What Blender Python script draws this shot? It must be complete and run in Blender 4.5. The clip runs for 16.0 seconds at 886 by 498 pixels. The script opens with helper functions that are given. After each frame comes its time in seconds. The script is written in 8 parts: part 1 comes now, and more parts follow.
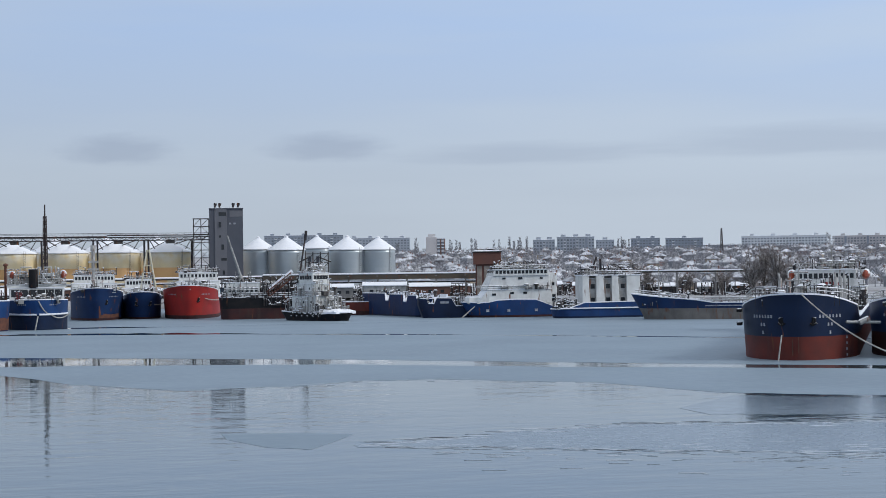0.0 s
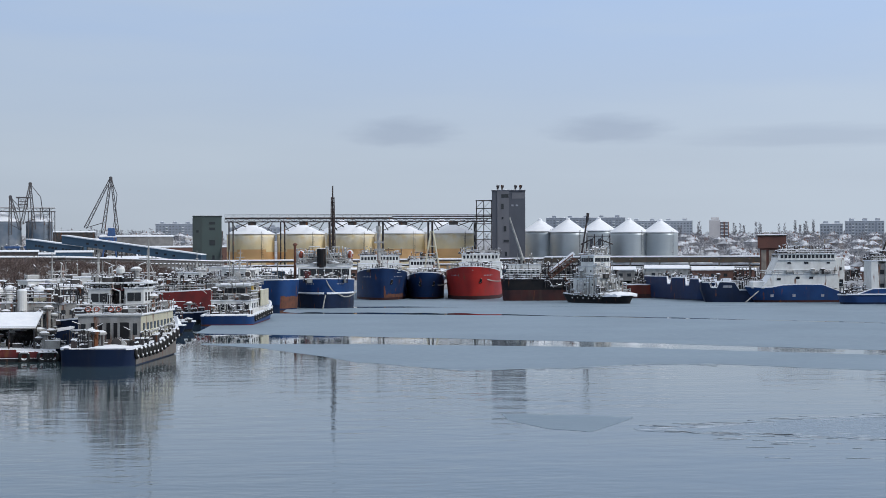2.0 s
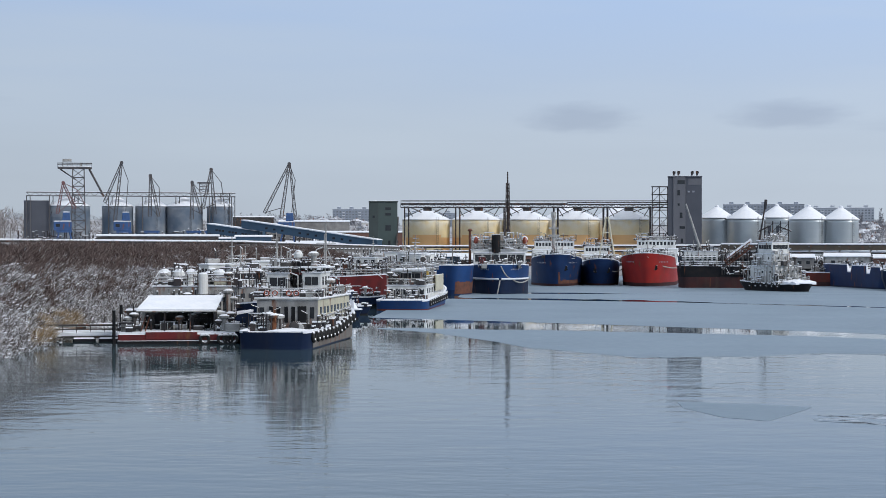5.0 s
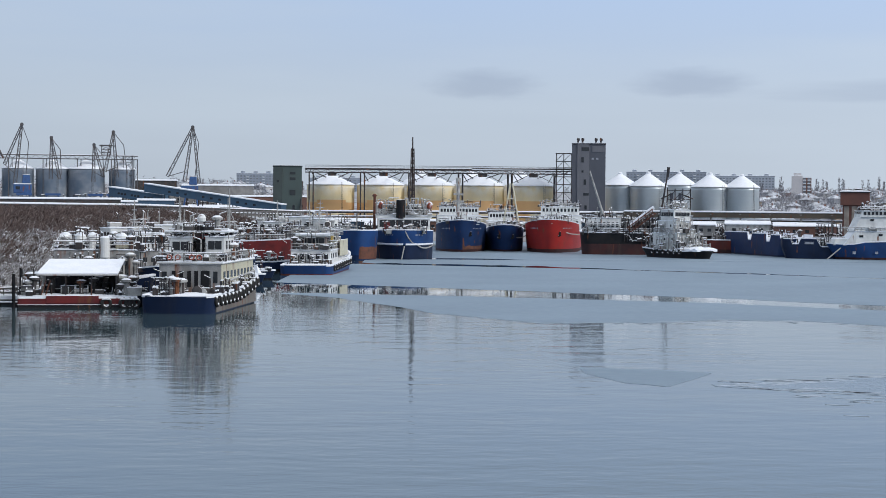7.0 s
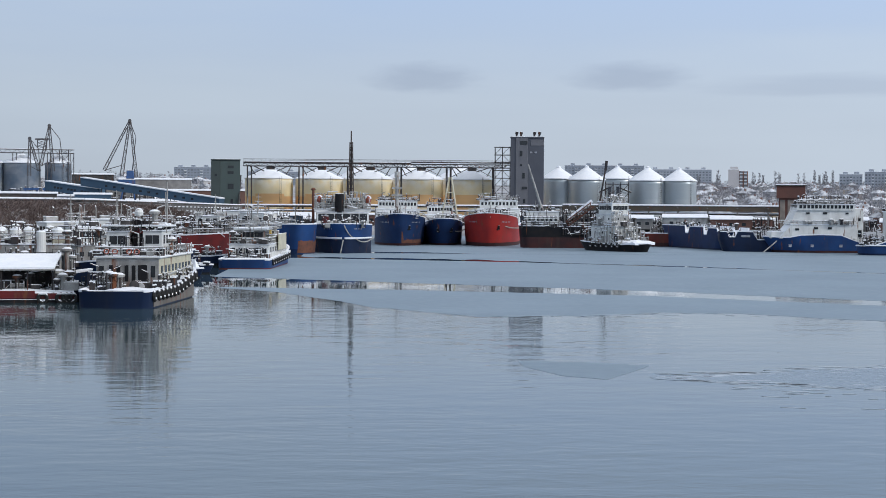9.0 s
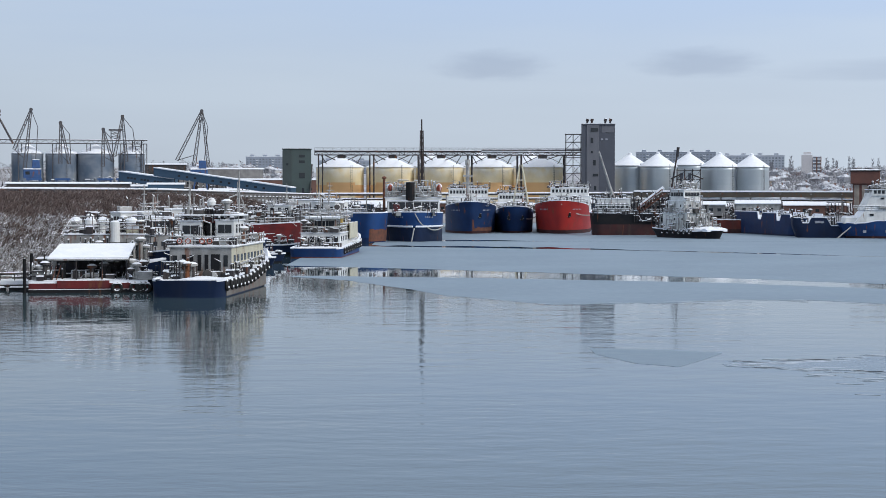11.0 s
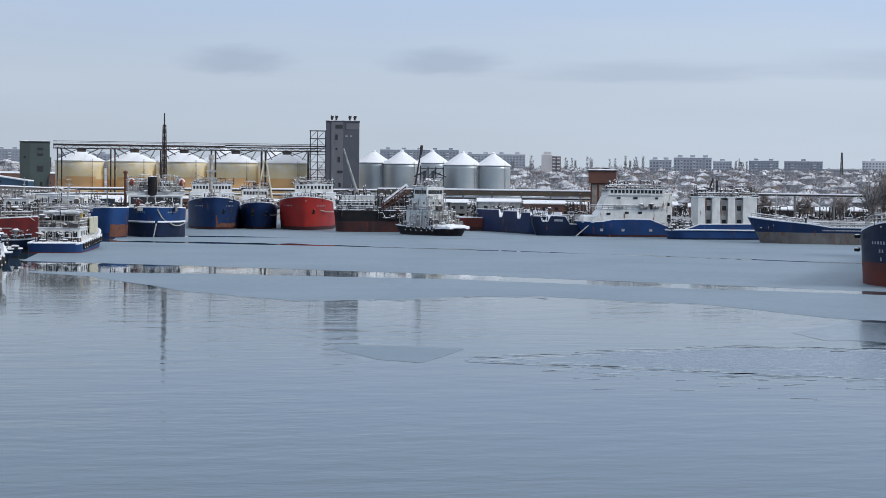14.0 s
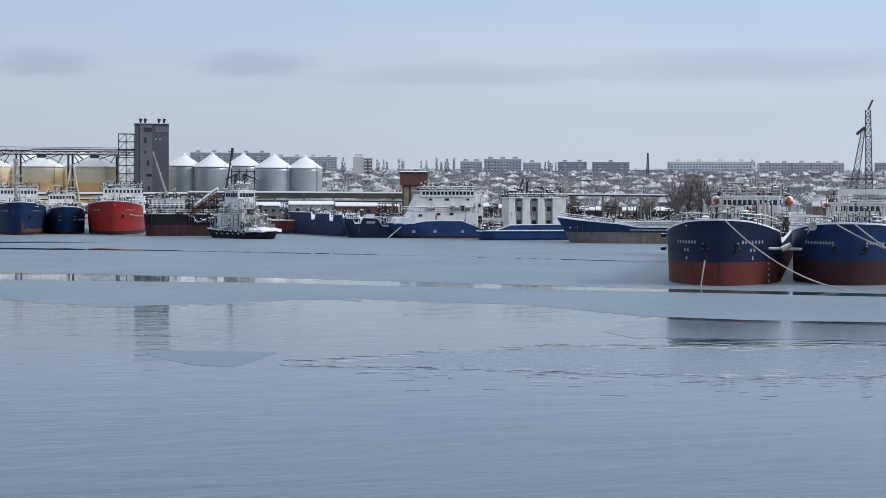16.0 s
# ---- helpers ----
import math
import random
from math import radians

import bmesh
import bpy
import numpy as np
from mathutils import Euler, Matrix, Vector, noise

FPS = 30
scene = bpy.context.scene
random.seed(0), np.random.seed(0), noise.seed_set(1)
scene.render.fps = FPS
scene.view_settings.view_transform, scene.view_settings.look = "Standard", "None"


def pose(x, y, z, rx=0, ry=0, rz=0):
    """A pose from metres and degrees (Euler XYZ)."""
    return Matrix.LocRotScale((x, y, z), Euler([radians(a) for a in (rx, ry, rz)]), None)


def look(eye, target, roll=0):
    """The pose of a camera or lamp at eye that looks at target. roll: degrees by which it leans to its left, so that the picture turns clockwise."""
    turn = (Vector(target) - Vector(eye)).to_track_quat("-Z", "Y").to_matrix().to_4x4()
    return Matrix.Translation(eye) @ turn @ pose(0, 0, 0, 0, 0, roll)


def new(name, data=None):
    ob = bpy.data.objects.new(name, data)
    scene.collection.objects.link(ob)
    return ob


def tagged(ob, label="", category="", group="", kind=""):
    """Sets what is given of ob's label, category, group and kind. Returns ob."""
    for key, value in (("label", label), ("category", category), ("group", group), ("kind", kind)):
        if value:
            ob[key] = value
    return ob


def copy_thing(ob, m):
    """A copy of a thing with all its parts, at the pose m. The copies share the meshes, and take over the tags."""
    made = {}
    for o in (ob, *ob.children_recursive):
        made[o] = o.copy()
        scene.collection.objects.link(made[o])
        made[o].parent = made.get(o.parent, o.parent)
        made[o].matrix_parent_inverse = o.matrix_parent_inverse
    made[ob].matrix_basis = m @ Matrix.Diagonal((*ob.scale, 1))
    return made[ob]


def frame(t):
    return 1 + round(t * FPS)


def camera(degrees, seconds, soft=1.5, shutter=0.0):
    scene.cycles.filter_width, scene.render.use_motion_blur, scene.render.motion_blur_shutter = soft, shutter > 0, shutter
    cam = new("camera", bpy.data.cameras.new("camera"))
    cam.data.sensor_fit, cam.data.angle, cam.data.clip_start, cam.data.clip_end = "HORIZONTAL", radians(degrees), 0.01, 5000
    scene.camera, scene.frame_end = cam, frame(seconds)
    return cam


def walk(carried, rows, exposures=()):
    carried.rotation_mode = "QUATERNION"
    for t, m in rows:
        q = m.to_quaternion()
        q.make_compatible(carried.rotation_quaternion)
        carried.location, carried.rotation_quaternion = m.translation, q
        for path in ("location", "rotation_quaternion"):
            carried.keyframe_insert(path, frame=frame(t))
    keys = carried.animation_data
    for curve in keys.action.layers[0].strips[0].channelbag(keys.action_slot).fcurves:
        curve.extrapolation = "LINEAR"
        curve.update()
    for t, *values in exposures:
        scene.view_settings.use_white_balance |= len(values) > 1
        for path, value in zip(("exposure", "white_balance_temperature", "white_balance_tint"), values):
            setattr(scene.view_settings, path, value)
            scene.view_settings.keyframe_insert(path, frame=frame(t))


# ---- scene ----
FOV, EYE = 28.73, 11.0
cam = camera(FOV, 16.0, soft=0.85)
# seconds, yaw, pitch, roll in degrees; the camera turns on one spot
ROWS = [
    (0.0, -12.446, 0.720, 0.841),
    (0.5, -9.604, 0.828, 0.745),
    (1.0, -7.901, 0.791, 0.618),
    (1.5, -5.587, 0.350, 0.411),
    (2.0, -3.133, 0.223, 0.269),
    (2.5, -0.835, -0.301, 0.328),
    (3.0, 0.768, -0.308, 0.000),
    (3.5, 2.140, -0.487, 0.031),
    (4.0, 2.434, -0.227, 0.116),
    (4.2, 2.617, -0.054, 0.028),
    (6.3, 2.414, -0.875, -0.276),
    (6.5, 1.713, -0.987, -0.464),
    (7.0, -0.520, -1.366, -0.448),
    (7.5, -2.556, -0.834, -0.299),
    (8.0, -2.852, -0.752, -0.237),
    (8.5, -2.582, -1.115, -0.189),
    (9.0, -2.545, -1.559, -0.382),
    (9.5, -2.198, -2.029, 0.042),
    (10.0, -1.495, -1.895, 0.265),
    (10.2, -0.818, -1.810, 0.148),
    (12.3, -0.000, -2.785, -0.049),
    (12.5, -0.684, -2.899, -0.017),
    (13.0, -4.743, -2.470, -0.010),
    (13.5, -6.989, -1.764, -0.029),
    (14.0, -8.662, -2.039, -0.597),
    (14.5, -9.262, -2.355, -0.515),
    (15.0, -11.261, -2.092, -0.160),
    (15.5, -12.746, -1.933, 0.018),
    (16.0, -14.865, -1.923, -0.177),
]
walk(cam, [(t, pose(0, 0, EYE, 90 + pitch, 0, yaw) @ pose(0, 0, 0, 0, 0, -roll)) for t, yaw, pitch, roll in ROWS],
     exposures=[(0.0, 0.0), (3.0, 0.05), (4.2, 0.06), (6.5, 0.13), (9.0, 0.10), (10.2, 0.14), (12.5, 0.25), (14.0, 0.11), (16.0, 0.10)])

# ---- light ----
world = bpy.data.worlds.new("winter_sky")
scene.world = world
world.use_nodes = True
wn, wl = world.node_tree.nodes, world.node_tree.links
wn.clear()
SUN_AZ, SUN_EL = 118.0, 32.0


def wnode(kind, **sockets):
    n = wn.new(kind)
    for k, v in sockets.items():
        n.inputs[k.replace("_", " ")].default_value = v
    return n


sky = wnode("ShaderNodeTexSky")
sky.sky_type, sky.sun_disc = "NISHITA", False
sky.sun_elevation, sky.sun_rotation = radians(SUN_EL), radians(SUN_AZ)
sky.air_density, sky.dust_density, sky.ozone_density = 1.0, 1.2, 2.0
coord = wnode("ShaderNodeTexCoord")
split = wnode("ShaderNodeSeparateXYZ")
wl.new(coord.outputs["Generated"], split.inputs[0])
# thin high overcast, bluer with height
veil = wnode("ShaderNodeValToRGB")
for e, (p, c) in zip([veil.color_ramp.elements[0], veil.color_ramp.elements[1], veil.color_ramp.elements.new(0.06), veil.color_ramp.elements.new(0.14), veil.color_ramp.elements.new(0.45)],
                     [(0.0, (0.455, 0.520, 0.610, 1)), (1.0, (0.36, 0.46, 0.68, 1)), (0.06, (0.465, 0.545, 0.665, 1)), (0.14, (0.42, 0.555, 0.80, 1)), (0.45, (0.50, 0.60, 0.80, 1))]):
    e.position, e.color = p, c
wl.new(split.outputs["Z"], veil.inputs[0])
# soft layered cloud
stretch = wnode("ShaderNodeMapping", Scale=(2.2, 2.2, 17.0), Location=(0.3, 0.1, 0.0))
wl.new(coord.outputs["Generated"], stretch.inputs[0])
cloud = wnode("ShaderNodeTexNoise", Scale=1.5, Detail=4.0, Roughness=0.45)
wl.new(stretch.outputs[0], cloud.inputs["Vector"])
cramp = wnode("ShaderNodeValToRGB")
cramp.color_ramp.elements[0].position, cramp.color_ramp.elements[0].color = 0.40, (0, 0, 0, 1)
cramp.color_ramp.elements[1].position, cramp.color_ramp.elements[1].color = 0.68, (1, 1, 1, 1)
wl.new(cloud.outputs[0], cramp.inputs[0])
pale = wnode("ShaderNodeMixRGB", Color2=(0.52, 0.605, 0.72, 1))
amount = wnode("ShaderNodeMath")
amount.operation = "MULTIPLY"
amount.inputs[1].default_value = 0.55
wl.new(cramp.outputs[0], amount.inputs[0])
wl.new(amount.outputs[0], pale.inputs[0])
wl.new(veil.outputs[0], pale.inputs[1])


def cloud_bank(az, el, half_az, half_el, dark, below):
    """A soft grey lens of cloud, low over the town."""
    a, e = radians(az), radians(el)
    d = wnode("ShaderNodeVectorMath")
    d.operation = "SUBTRACT"
    d.inputs[1].default_value = (math.sin(a) * math.cos(e), math.cos(a) * math.cos(e), math.sin(e))
    wl.new(coord.outputs["Generated"], d.inputs[0])
    m = wnode("ShaderNodeMapping", Scale=(1 / radians(half_az), 0.4, 1 / radians(half_el)))
    turn = wnode("ShaderNodeVectorRotate", Angle=a)
    turn.rotation_type = "Z_AXIS"
    wl.new(d.outputs[0], turn.inputs[0])
    wl.new(turn.outputs[0], m.inputs[0])
    wob = wnode("ShaderNodeTexNoise", Scale=1.1, Detail=4.0)
    wl.new(m.outputs[0], wob.inputs["Vector"])
    add = wnode("ShaderNodeVectorMath")
    add.operation = "MULTIPLY_ADD"
    add.inputs[1].default_value = (1.3, 1.3, 1.3)
    wl.new(wob.outputs["Color"], add.inputs[0])
    wl.new(m.outputs[0], add.inputs[2])
    sub = wnode("ShaderNodeVectorMath")
    sub.operation = "SUBTRACT"
    sub.inputs[1].default_value = (0.65, 0.65, 0.65)
    wl.new(add.outputs[0], sub.inputs[0])
    ln = wnode("ShaderNodeVectorMath")
    ln.operation = "LENGTH"
    wl.new(sub.outputs[0], ln.inputs[0])
    r = wnode("ShaderNodeMapRange")
    r.interpolation_type = "SMOOTHSTEP"
    r.inputs[1].default_value, r.inputs[2].default_value, r.inputs[3].default_value, r.inputs[4].default_value = 0.25, 1.30, dark, 0.0
    wl.new(ln.outputs["Value"], r.inputs[0])
    mix = wnode("ShaderNodeMixRGB", Color2=(0.30, 0.365, 0.50, 1))
    wl.new(r.outputs[0], mix.inputs[0])
    wl.new(below, mix.inputs[1])
    return mix.outputs[0]


tone = pale.outputs[0]
for bank in ((1.9, 4.1, 1.9, 0.50, 0.50), (8.7, 4.15, 2.1, 0.48, 0.52), (15.5, 3.85, 4.6, 0.38, 0.34), (25.0, 4.1, 6.0, 0.55, 0.38), (36.0, 4.6, 6.0, 0.5, 0.4), (-22.0, 4.6, 5.0, 0.4, 0.4)):
    tone = cloud_bank(*bank, tone)
veiled = wnode("ShaderNodeMixRGB", Fac=0.90)
skyscale = wnode("ShaderNodeMixRGB", Fac=1.0, Color2=(0.10, 0.10, 0.10, 1))
skyscale.blend_type = "MULTIPLY"
wl.new(sky.outputs[0], skyscale.inputs[1])
wl.new(skyscale.outputs[0], veiled.inputs[1])
wl.new(tone, veiled.inputs[2])
back = wnode("ShaderNodeBackground", Strength=1.0)
# brighter towards the hidden sun
toward_sun = wnode("ShaderNodeMapRange")
toward_sun.inputs[1].default_value, toward_sun.inputs[2].default_value, toward_sun.inputs[3].default_value, toward_sun.inputs[4].default_value = -0.35, 0.60, 0.90, 1.12
wl.new(split.outputs["X"], toward_sun.inputs[0])
glow = wnode("ShaderNodeMixRGB", Fac=1.0)
glow.blend_type = "MULTIPLY"
wl.new(veiled.outputs[0], glow.inputs[1])
wl.new(toward_sun.outputs[0], glow.inputs[2])
wl.new(glow.outputs[0], back.inputs[0])
wout = wnode("ShaderNodeOutputWorld")
wl.new(back.outputs[0], wout.inputs[0])

sun_data = bpy.data.lights.new("sun", "SUN")
sun_data.energy, sun_data.angle, sun_data.color = 1.6, radians(12), (1.0, 0.97, 0.93)
sun = new("sun", sun_data)
_a, _e = radians(SUN_AZ), radians(SUN_EL)
sun.matrix_basis = look((300 * math.sin(_a), 300 * math.cos(_a), 200), (300 * math.sin(_a) - 100 * math.sin(_a) * math.cos(_e), 300 * math.cos(_a) - 100 * math.cos(_a) * math.cos(_e), 200 - 100 * math.sin(_e)))

# ---- materials ----
def lin(r, g, b):
    return tuple((c / 12.92 if c <= 0.04045 else ((c + 0.055) / 1.055) ** 2.4) for c in (r / 255, g / 255, b / 255)) + (1.0,)


def mixed(c, d, f):
    return tuple(c[i] * (1 - f) + d[i] * f for i in range(3)) + (1.0,)


RUST = (0.17, 0.065, 0.03, 1)


def surface(name, col, second=None, scale=0.6, grain=12.0, rough=0.55, metal=0.0, bump=0.15, rust=0.0, snow=0.0, random_tone=0.0, island=0.0, grime=0.0, spec=0.5, speck=0.28):
    """A painted, stony or wooden surface: broad stains, fine grain, rust runs, and snow on what faces up."""
    m = bpy.data.materials.new(name)
    m.use_nodes = True
    nt, lk = m.node_tree.nodes, m.node_tree.links
    bs = nt["Principled BSDF"]
    bs.inputs["Metallic"].default_value, bs.inputs["Specular IOR Level"].default_value = metal, spec
    tc = nt.new("ShaderNodeTexCoord")

    def noise_at(sc, detail=3.0, stretch=None):
        v = tc.outputs["Object"]
        if stretch:
            mp = nt.new("ShaderNodeMapping")
            mp.inputs["Scale"].default_value = stretch
            lk.new(v, mp.inputs[0])
            v = mp.outputs[0]
        n = nt.new("ShaderNodeTexNoise")
        n.inputs["Scale"].default_value, n.inputs["Detail"].default_value = sc, detail
        lk.new(v, n.inputs["Vector"])
        return n.outputs[0]

    def ramp(src, lo, hi):
        r = nt.new("ShaderNodeMapRange")
        r.inputs[1].default_value, r.inputs[2].default_value = lo, hi
        lk.new(src, r.inputs[0])
        return r.outputs[0]

    def mix(fac, a, b, kind="MIX"):
        x = nt.new("ShaderNodeMixRGB")
        x.blend_type = kind
        for sock, val in zip(x.inputs, (fac, a, b)):
            if isinstance(val, (int, float)):
                sock.default_value = val
            elif isinstance(val, tuple):
                sock.default_value = val
            else:
                lk.new(val, sock)
        return x.outputs[0]

    second = second or mixed(col, (0.02, 0.02, 0.02, 1), 0.4)
    out = mix(ramp(noise_at(scale), 0.35, 0.7), col, second)
    fine = noise_at(grain, 4.0)
    out = mix(ramp(fine, 0.3, 0.75), out, mix(speck, out, (0.03, 0.03, 0.03, 1)))
    if grime:
        out = mix(ramp(noise_at(0.9, 4.0, (1.0, 1.0, 0.16)), 0.52, 0.52 + 0.3 / max(grime, 0.1)), out, mixed(col, (0.05, 0.045, 0.04, 1), 0.65))
    if rust:
        out = mix(ramp(noise_at(1.1, 5.0, (1.0, 1.0, 0.22)), 0.66 - 0.16 * rust, 0.74 - 0.1 * rust), out, RUST)
    if random_tone or island:
        src = nt.new("ShaderNodeObjectInfo").outputs["Random"] if random_tone else nt.new("ShaderNodeNewGeometry").outputs["Random Per Island"]
        out = mix(ramp(src, 0.0, 1.0), out, mix(random_tone or island, out, (0.03, 0.03, 0.03, 1)))
    if snow:
        g = nt.new("ShaderNodeNewGeometry")
        s = nt.new("ShaderNodeSeparateXYZ")
        lk.new(g.outputs["Normal"], s.inputs[0])
        up = ramp(s.outputs["Z"], 0.45, 0.62)
        patch = ramp(noise_at(1.3, 3.0), 0.62 - 0.45 * snow, 0.72 - 0.45 * snow)
        both = nt.new("ShaderNodeMath")
        both.operation = "MULTIPLY"
        lk.new(up, both.inputs[0])
        lk.new(patch, both.inputs[1])
        out = mix(both.outputs[0], out, (0.80, 0.82, 0.85, 1))
    lk.new(out, bs.inputs["Base Color"])
    rr = nt.new("ShaderNodeMapRange")
    rr.inputs[3].default_value, rr.inputs[4].default_value = max(0.05, rough - 0.12), min(1, rough + 0.15)
    lk.new(fine, rr.inputs[0])
    lk.new(rr.outputs[0], bs.inputs["Roughness"])
    bp = nt.new("ShaderNodeBump")
    bp.inputs["Strength"].default_value, bp.inputs["Distance"].default_value = bump, 0.02
    lk.new(fine, bp.inputs["Height"])
    lk.new(bp.outputs[0], bs.inputs["Normal"])
    return m


M = {}
M["snow"] = surface("snow", (0.86, 0.88, 0.92, 1), (0.76, 0.79, 0.85, 1), scale=0.5, grain=6, rough=0.8, bump=0.3, speck=0.12)
M["white"] = surface("white_paint", (0.78, 0.79, 0.77, 1), (0.64, 0.64, 0.62, 1), rust=0.15, grime=0.5, snow=0.9, speck=0.15)
M["cream"] = surface("cream_paint", (0.66, 0.62, 0.46, 1), (0.55, 0.52, 0.40, 1), rust=0.4, grime=0.4, snow=0.9)
M["navy"] = surface("navy_paint", (0.009, 0.023, 0.066, 1), (0.008, 0.016, 0.042, 1), scale=0.25, rough=0.5, rust=0.10, grime=0.5, spec=0.18)
M["blue"] = surface("blue_paint", (0.015, 0.062, 0.200, 1), (0.012, 0.042, 0.135, 1), scale=0.25, rough=0.5, rust=0.12, grime=0.5, spec=0.2)
M["deepblue"] = surface("deep_blue_paint", (0.011, 0.038, 0.120, 1), (0.009, 0.025, 0.078, 1), scale=0.25, rough=0.5, rust=0.14, grime=0.5, spec=0.18)
M["boot"] = surface("red_lead_boot_topping", (0.185, 0.036, 0.025, 1), (0.10, 0.028, 0.024, 1), scale=0.3, rough=0.6, grime=1.0, rust=0.25, spec=0.2)
M["boot_dark"] = surface("dark_brown_boot_topping", (0.070, 0.022, 0.020, 1), (0.035, 0.018, 0.020, 1), scale=0.3, rough=0.6, rust=0.2, grime=1.0, spec=0.2)
M["boot_grey"] = surface("weathered_grey_boot_topping", (0.22, 0.20, 0.18, 1), (0.15, 0.135, 0.12, 1), scale=0.4, rough=0.7, rust=0.5, grime=1.0)
M["red"] = surface("red_paint", (0.42, 0.028, 0.022, 1), (0.30, 0.024, 0.022, 1), scale=0.25, rough=0.5, rust=0.1, grime=0.5, spec=0.25)
M["darkred"] = surface("dull_red_paint", (0.19, 0.022, 0.022, 1), (0.11, 0.020, 0.022, 1), rough=0.55, rust=0.3, grime=0.8, snow=0.8, spec=0.25)
M["black"] = surface("black_paint", (0.009, 0.010, 0.013, 1), (0.018, 0.016, 0.016, 1), rough=0.6, rust=0.15, snow=0.8, spec=0.15)
M["steel"] = surface("dark_steel", (0.030, 0.033, 0.042, 1), (0.055, 0.042, 0.038, 1), rough=0.6, rust=0.3, snow=0.7, spec=0.25)
M["gear"] = surface("snowy_deck_gear", (0.038, 0.037, 0.038, 1), (0.10, 0.092, 0.088, 1), scale=0.9, rough=0.7, rust=0.5, snow=0.9, spec=0.25)
M["gearwhite"] = surface("white_deck_gear", (0.46, 0.46, 0.44, 1), (0.24, 0.235, 0.225, 1), scale=0.9, rust=0.4, snow=1.0)
M["orange"] = surface("orange_lifeboat_shell", (0.42, 0.075, 0.03, 1), (0.30, 0.06, 0.03, 1), rough=0.4, snow=0.9)
M["yellow"] = surface("yellow_paint", (0.55, 0.38, 0.07, 1), rough=0.5, rust=0.3, snow=0.9)
M["glass"] = surface("dark_window_glass", (0.015, 0.018, 0.022, 1), (0.03, 0.035, 0.04, 1), rough=0.15, bump=0.0)
M["rope"] = surface("pale_mooring_rope", (0.55, 0.54, 0.50, 1), rough=0.9)
M["tyre"] = surface("black_tyre_rubber", (0.02, 0.02, 0.02, 1), rough=0.85, snow=0.5)
M["letter"] = surface("faded_white_lettering", (0.42, 0.44, 0.48, 1), (0.22, 0.24, 0.30, 1), scale=1.5, rough=0.7, rust=0.2)
M["redletter"] = surface("red_lettering", (0.5, 0.05, 0.05, 1), rough=0.6)
M["roofsnow"] = surface("roof_snow", (0.87, 0.89, 0.92, 1), (0.80, 0.83, 0.88, 1), scale=0.8, grain=4, rough=0.85, bump=0.2, speck=0.08)
M["dirtywhite"] = surface("dirty_white_paint", (0.36, 0.36, 0.35, 1), (0.20, 0.195, 0.185, 1), scale=0.8, rust=0.5, grime=1.0, snow=1.0)
M["mastbrown"] = surface("dark_brown_mast_paint", (0.062, 0.042, 0.038, 1), (0.045, 0.035, 0.033, 1), rough=0.6, rust=0.2)
M["rustyred"] = surface("rust_streaks", (0.18, 0.066, 0.038, 1), (0.09, 0.04, 0.03, 1), scale=1.0, rough=0.85)

# ---- helpers of this scene ----
def site(az, d, z=0.0):
    """A place by its bearing in degrees and its distance from the lookout."""
    a = radians(az)
    return Vector((d * math.sin(a), d * math.cos(a), z))


def thing(name, label, category, at=(0, 0, 0), rz=0.0, group="", kind=""):
    ob = new(name)
    ob.matrix_basis = pose(*at, 0, 0, rz)
    ob.empty_display_size = 0.5
    return tagged(ob, label, category, group, kind)


def mesh_of(name, bm, material):
    me = bpy.data.meshes.new(name)
    bm.normal_update()
    bm.to_mesh(me)
    bm.free()
    me.materials.append(material)
    return me


def part(name, bm, material, parent, label=""):
    ob = new(name, mesh_of(name, bm, material))
    ob.parent = parent
    return tagged(ob, label)


def piece(name, me, parent, at, rz=0.0, scale=(1, 1, 1)):
    ob = new(name, me)
    ob.parent = parent
    ob.matrix_basis = pose(*at, 0, 0, rz) @ Matrix.Diagonal((*scale, 1))
    return ob


def solo(name, bm, material, label, category, kind="", group=""):
    return tagged(new(name, mesh_of(name, bm, material)), label, category, group, kind)


def box(bm, x0, x1, y0, y1, z0, z1, top=0.0):
    """A block; top: how far its upper edges draw in."""
    v = [bm.verts.new(p) for p in ((x0, y0, z0), (x1, y0, z0), (x1, y1, z0), (x0, y1, z0), (x0 + top, y0 + top, z1), (x1 - top, y0 + top, z1), (x1 - top, y1 - top, z1), (x0 + top, y1 - top, z1))]
    for f in ((3, 2, 1, 0), (4, 5, 6, 7), (0, 1, 5, 4), (1, 2, 6, 5), (2, 3, 7, 6), (3, 0, 4, 7)):
        bm.faces.new([v[i] for i in f])
    return v


def bevelled(x0, x1, y0, y1, z0, z1, w=0.08, top=0.0):
    bm = bmesh.new()
    box(bm, x0, x1, y0, y1, z0, z1, top)
    bmesh.ops.bevel(bm, geom=bm.edges[:], offset=w, segments=1, affect="EDGES")
    return bm


def rod(bm, p, q, r, n=6, r2=None):
    """A round bar from p to q, tapering to r2."""
    p, q = Vector(p), Vector(q)
    r2 = r if r2 is None else r2
    d = (q - p).normalized()
    u = d.orthogonal().normalized()
    w = d.cross(u)
    a = [bm.verts.new(p + r * (u * math.cos(k * math.tau / n) + w * math.sin(k * math.tau / n))) for k in range(n)]
    b = [bm.verts.new(q + r2 * (u * math.cos(k * math.tau / n) + w * math.sin(k * math.tau / n))) for k in range(n)]
    for k in range(n):
        bm.faces.new((a[k], a[(k + 1) % n], b[(k + 1) % n], b[k]))
    bm.faces.new(a[::-1])
    bm.faces.new(b)


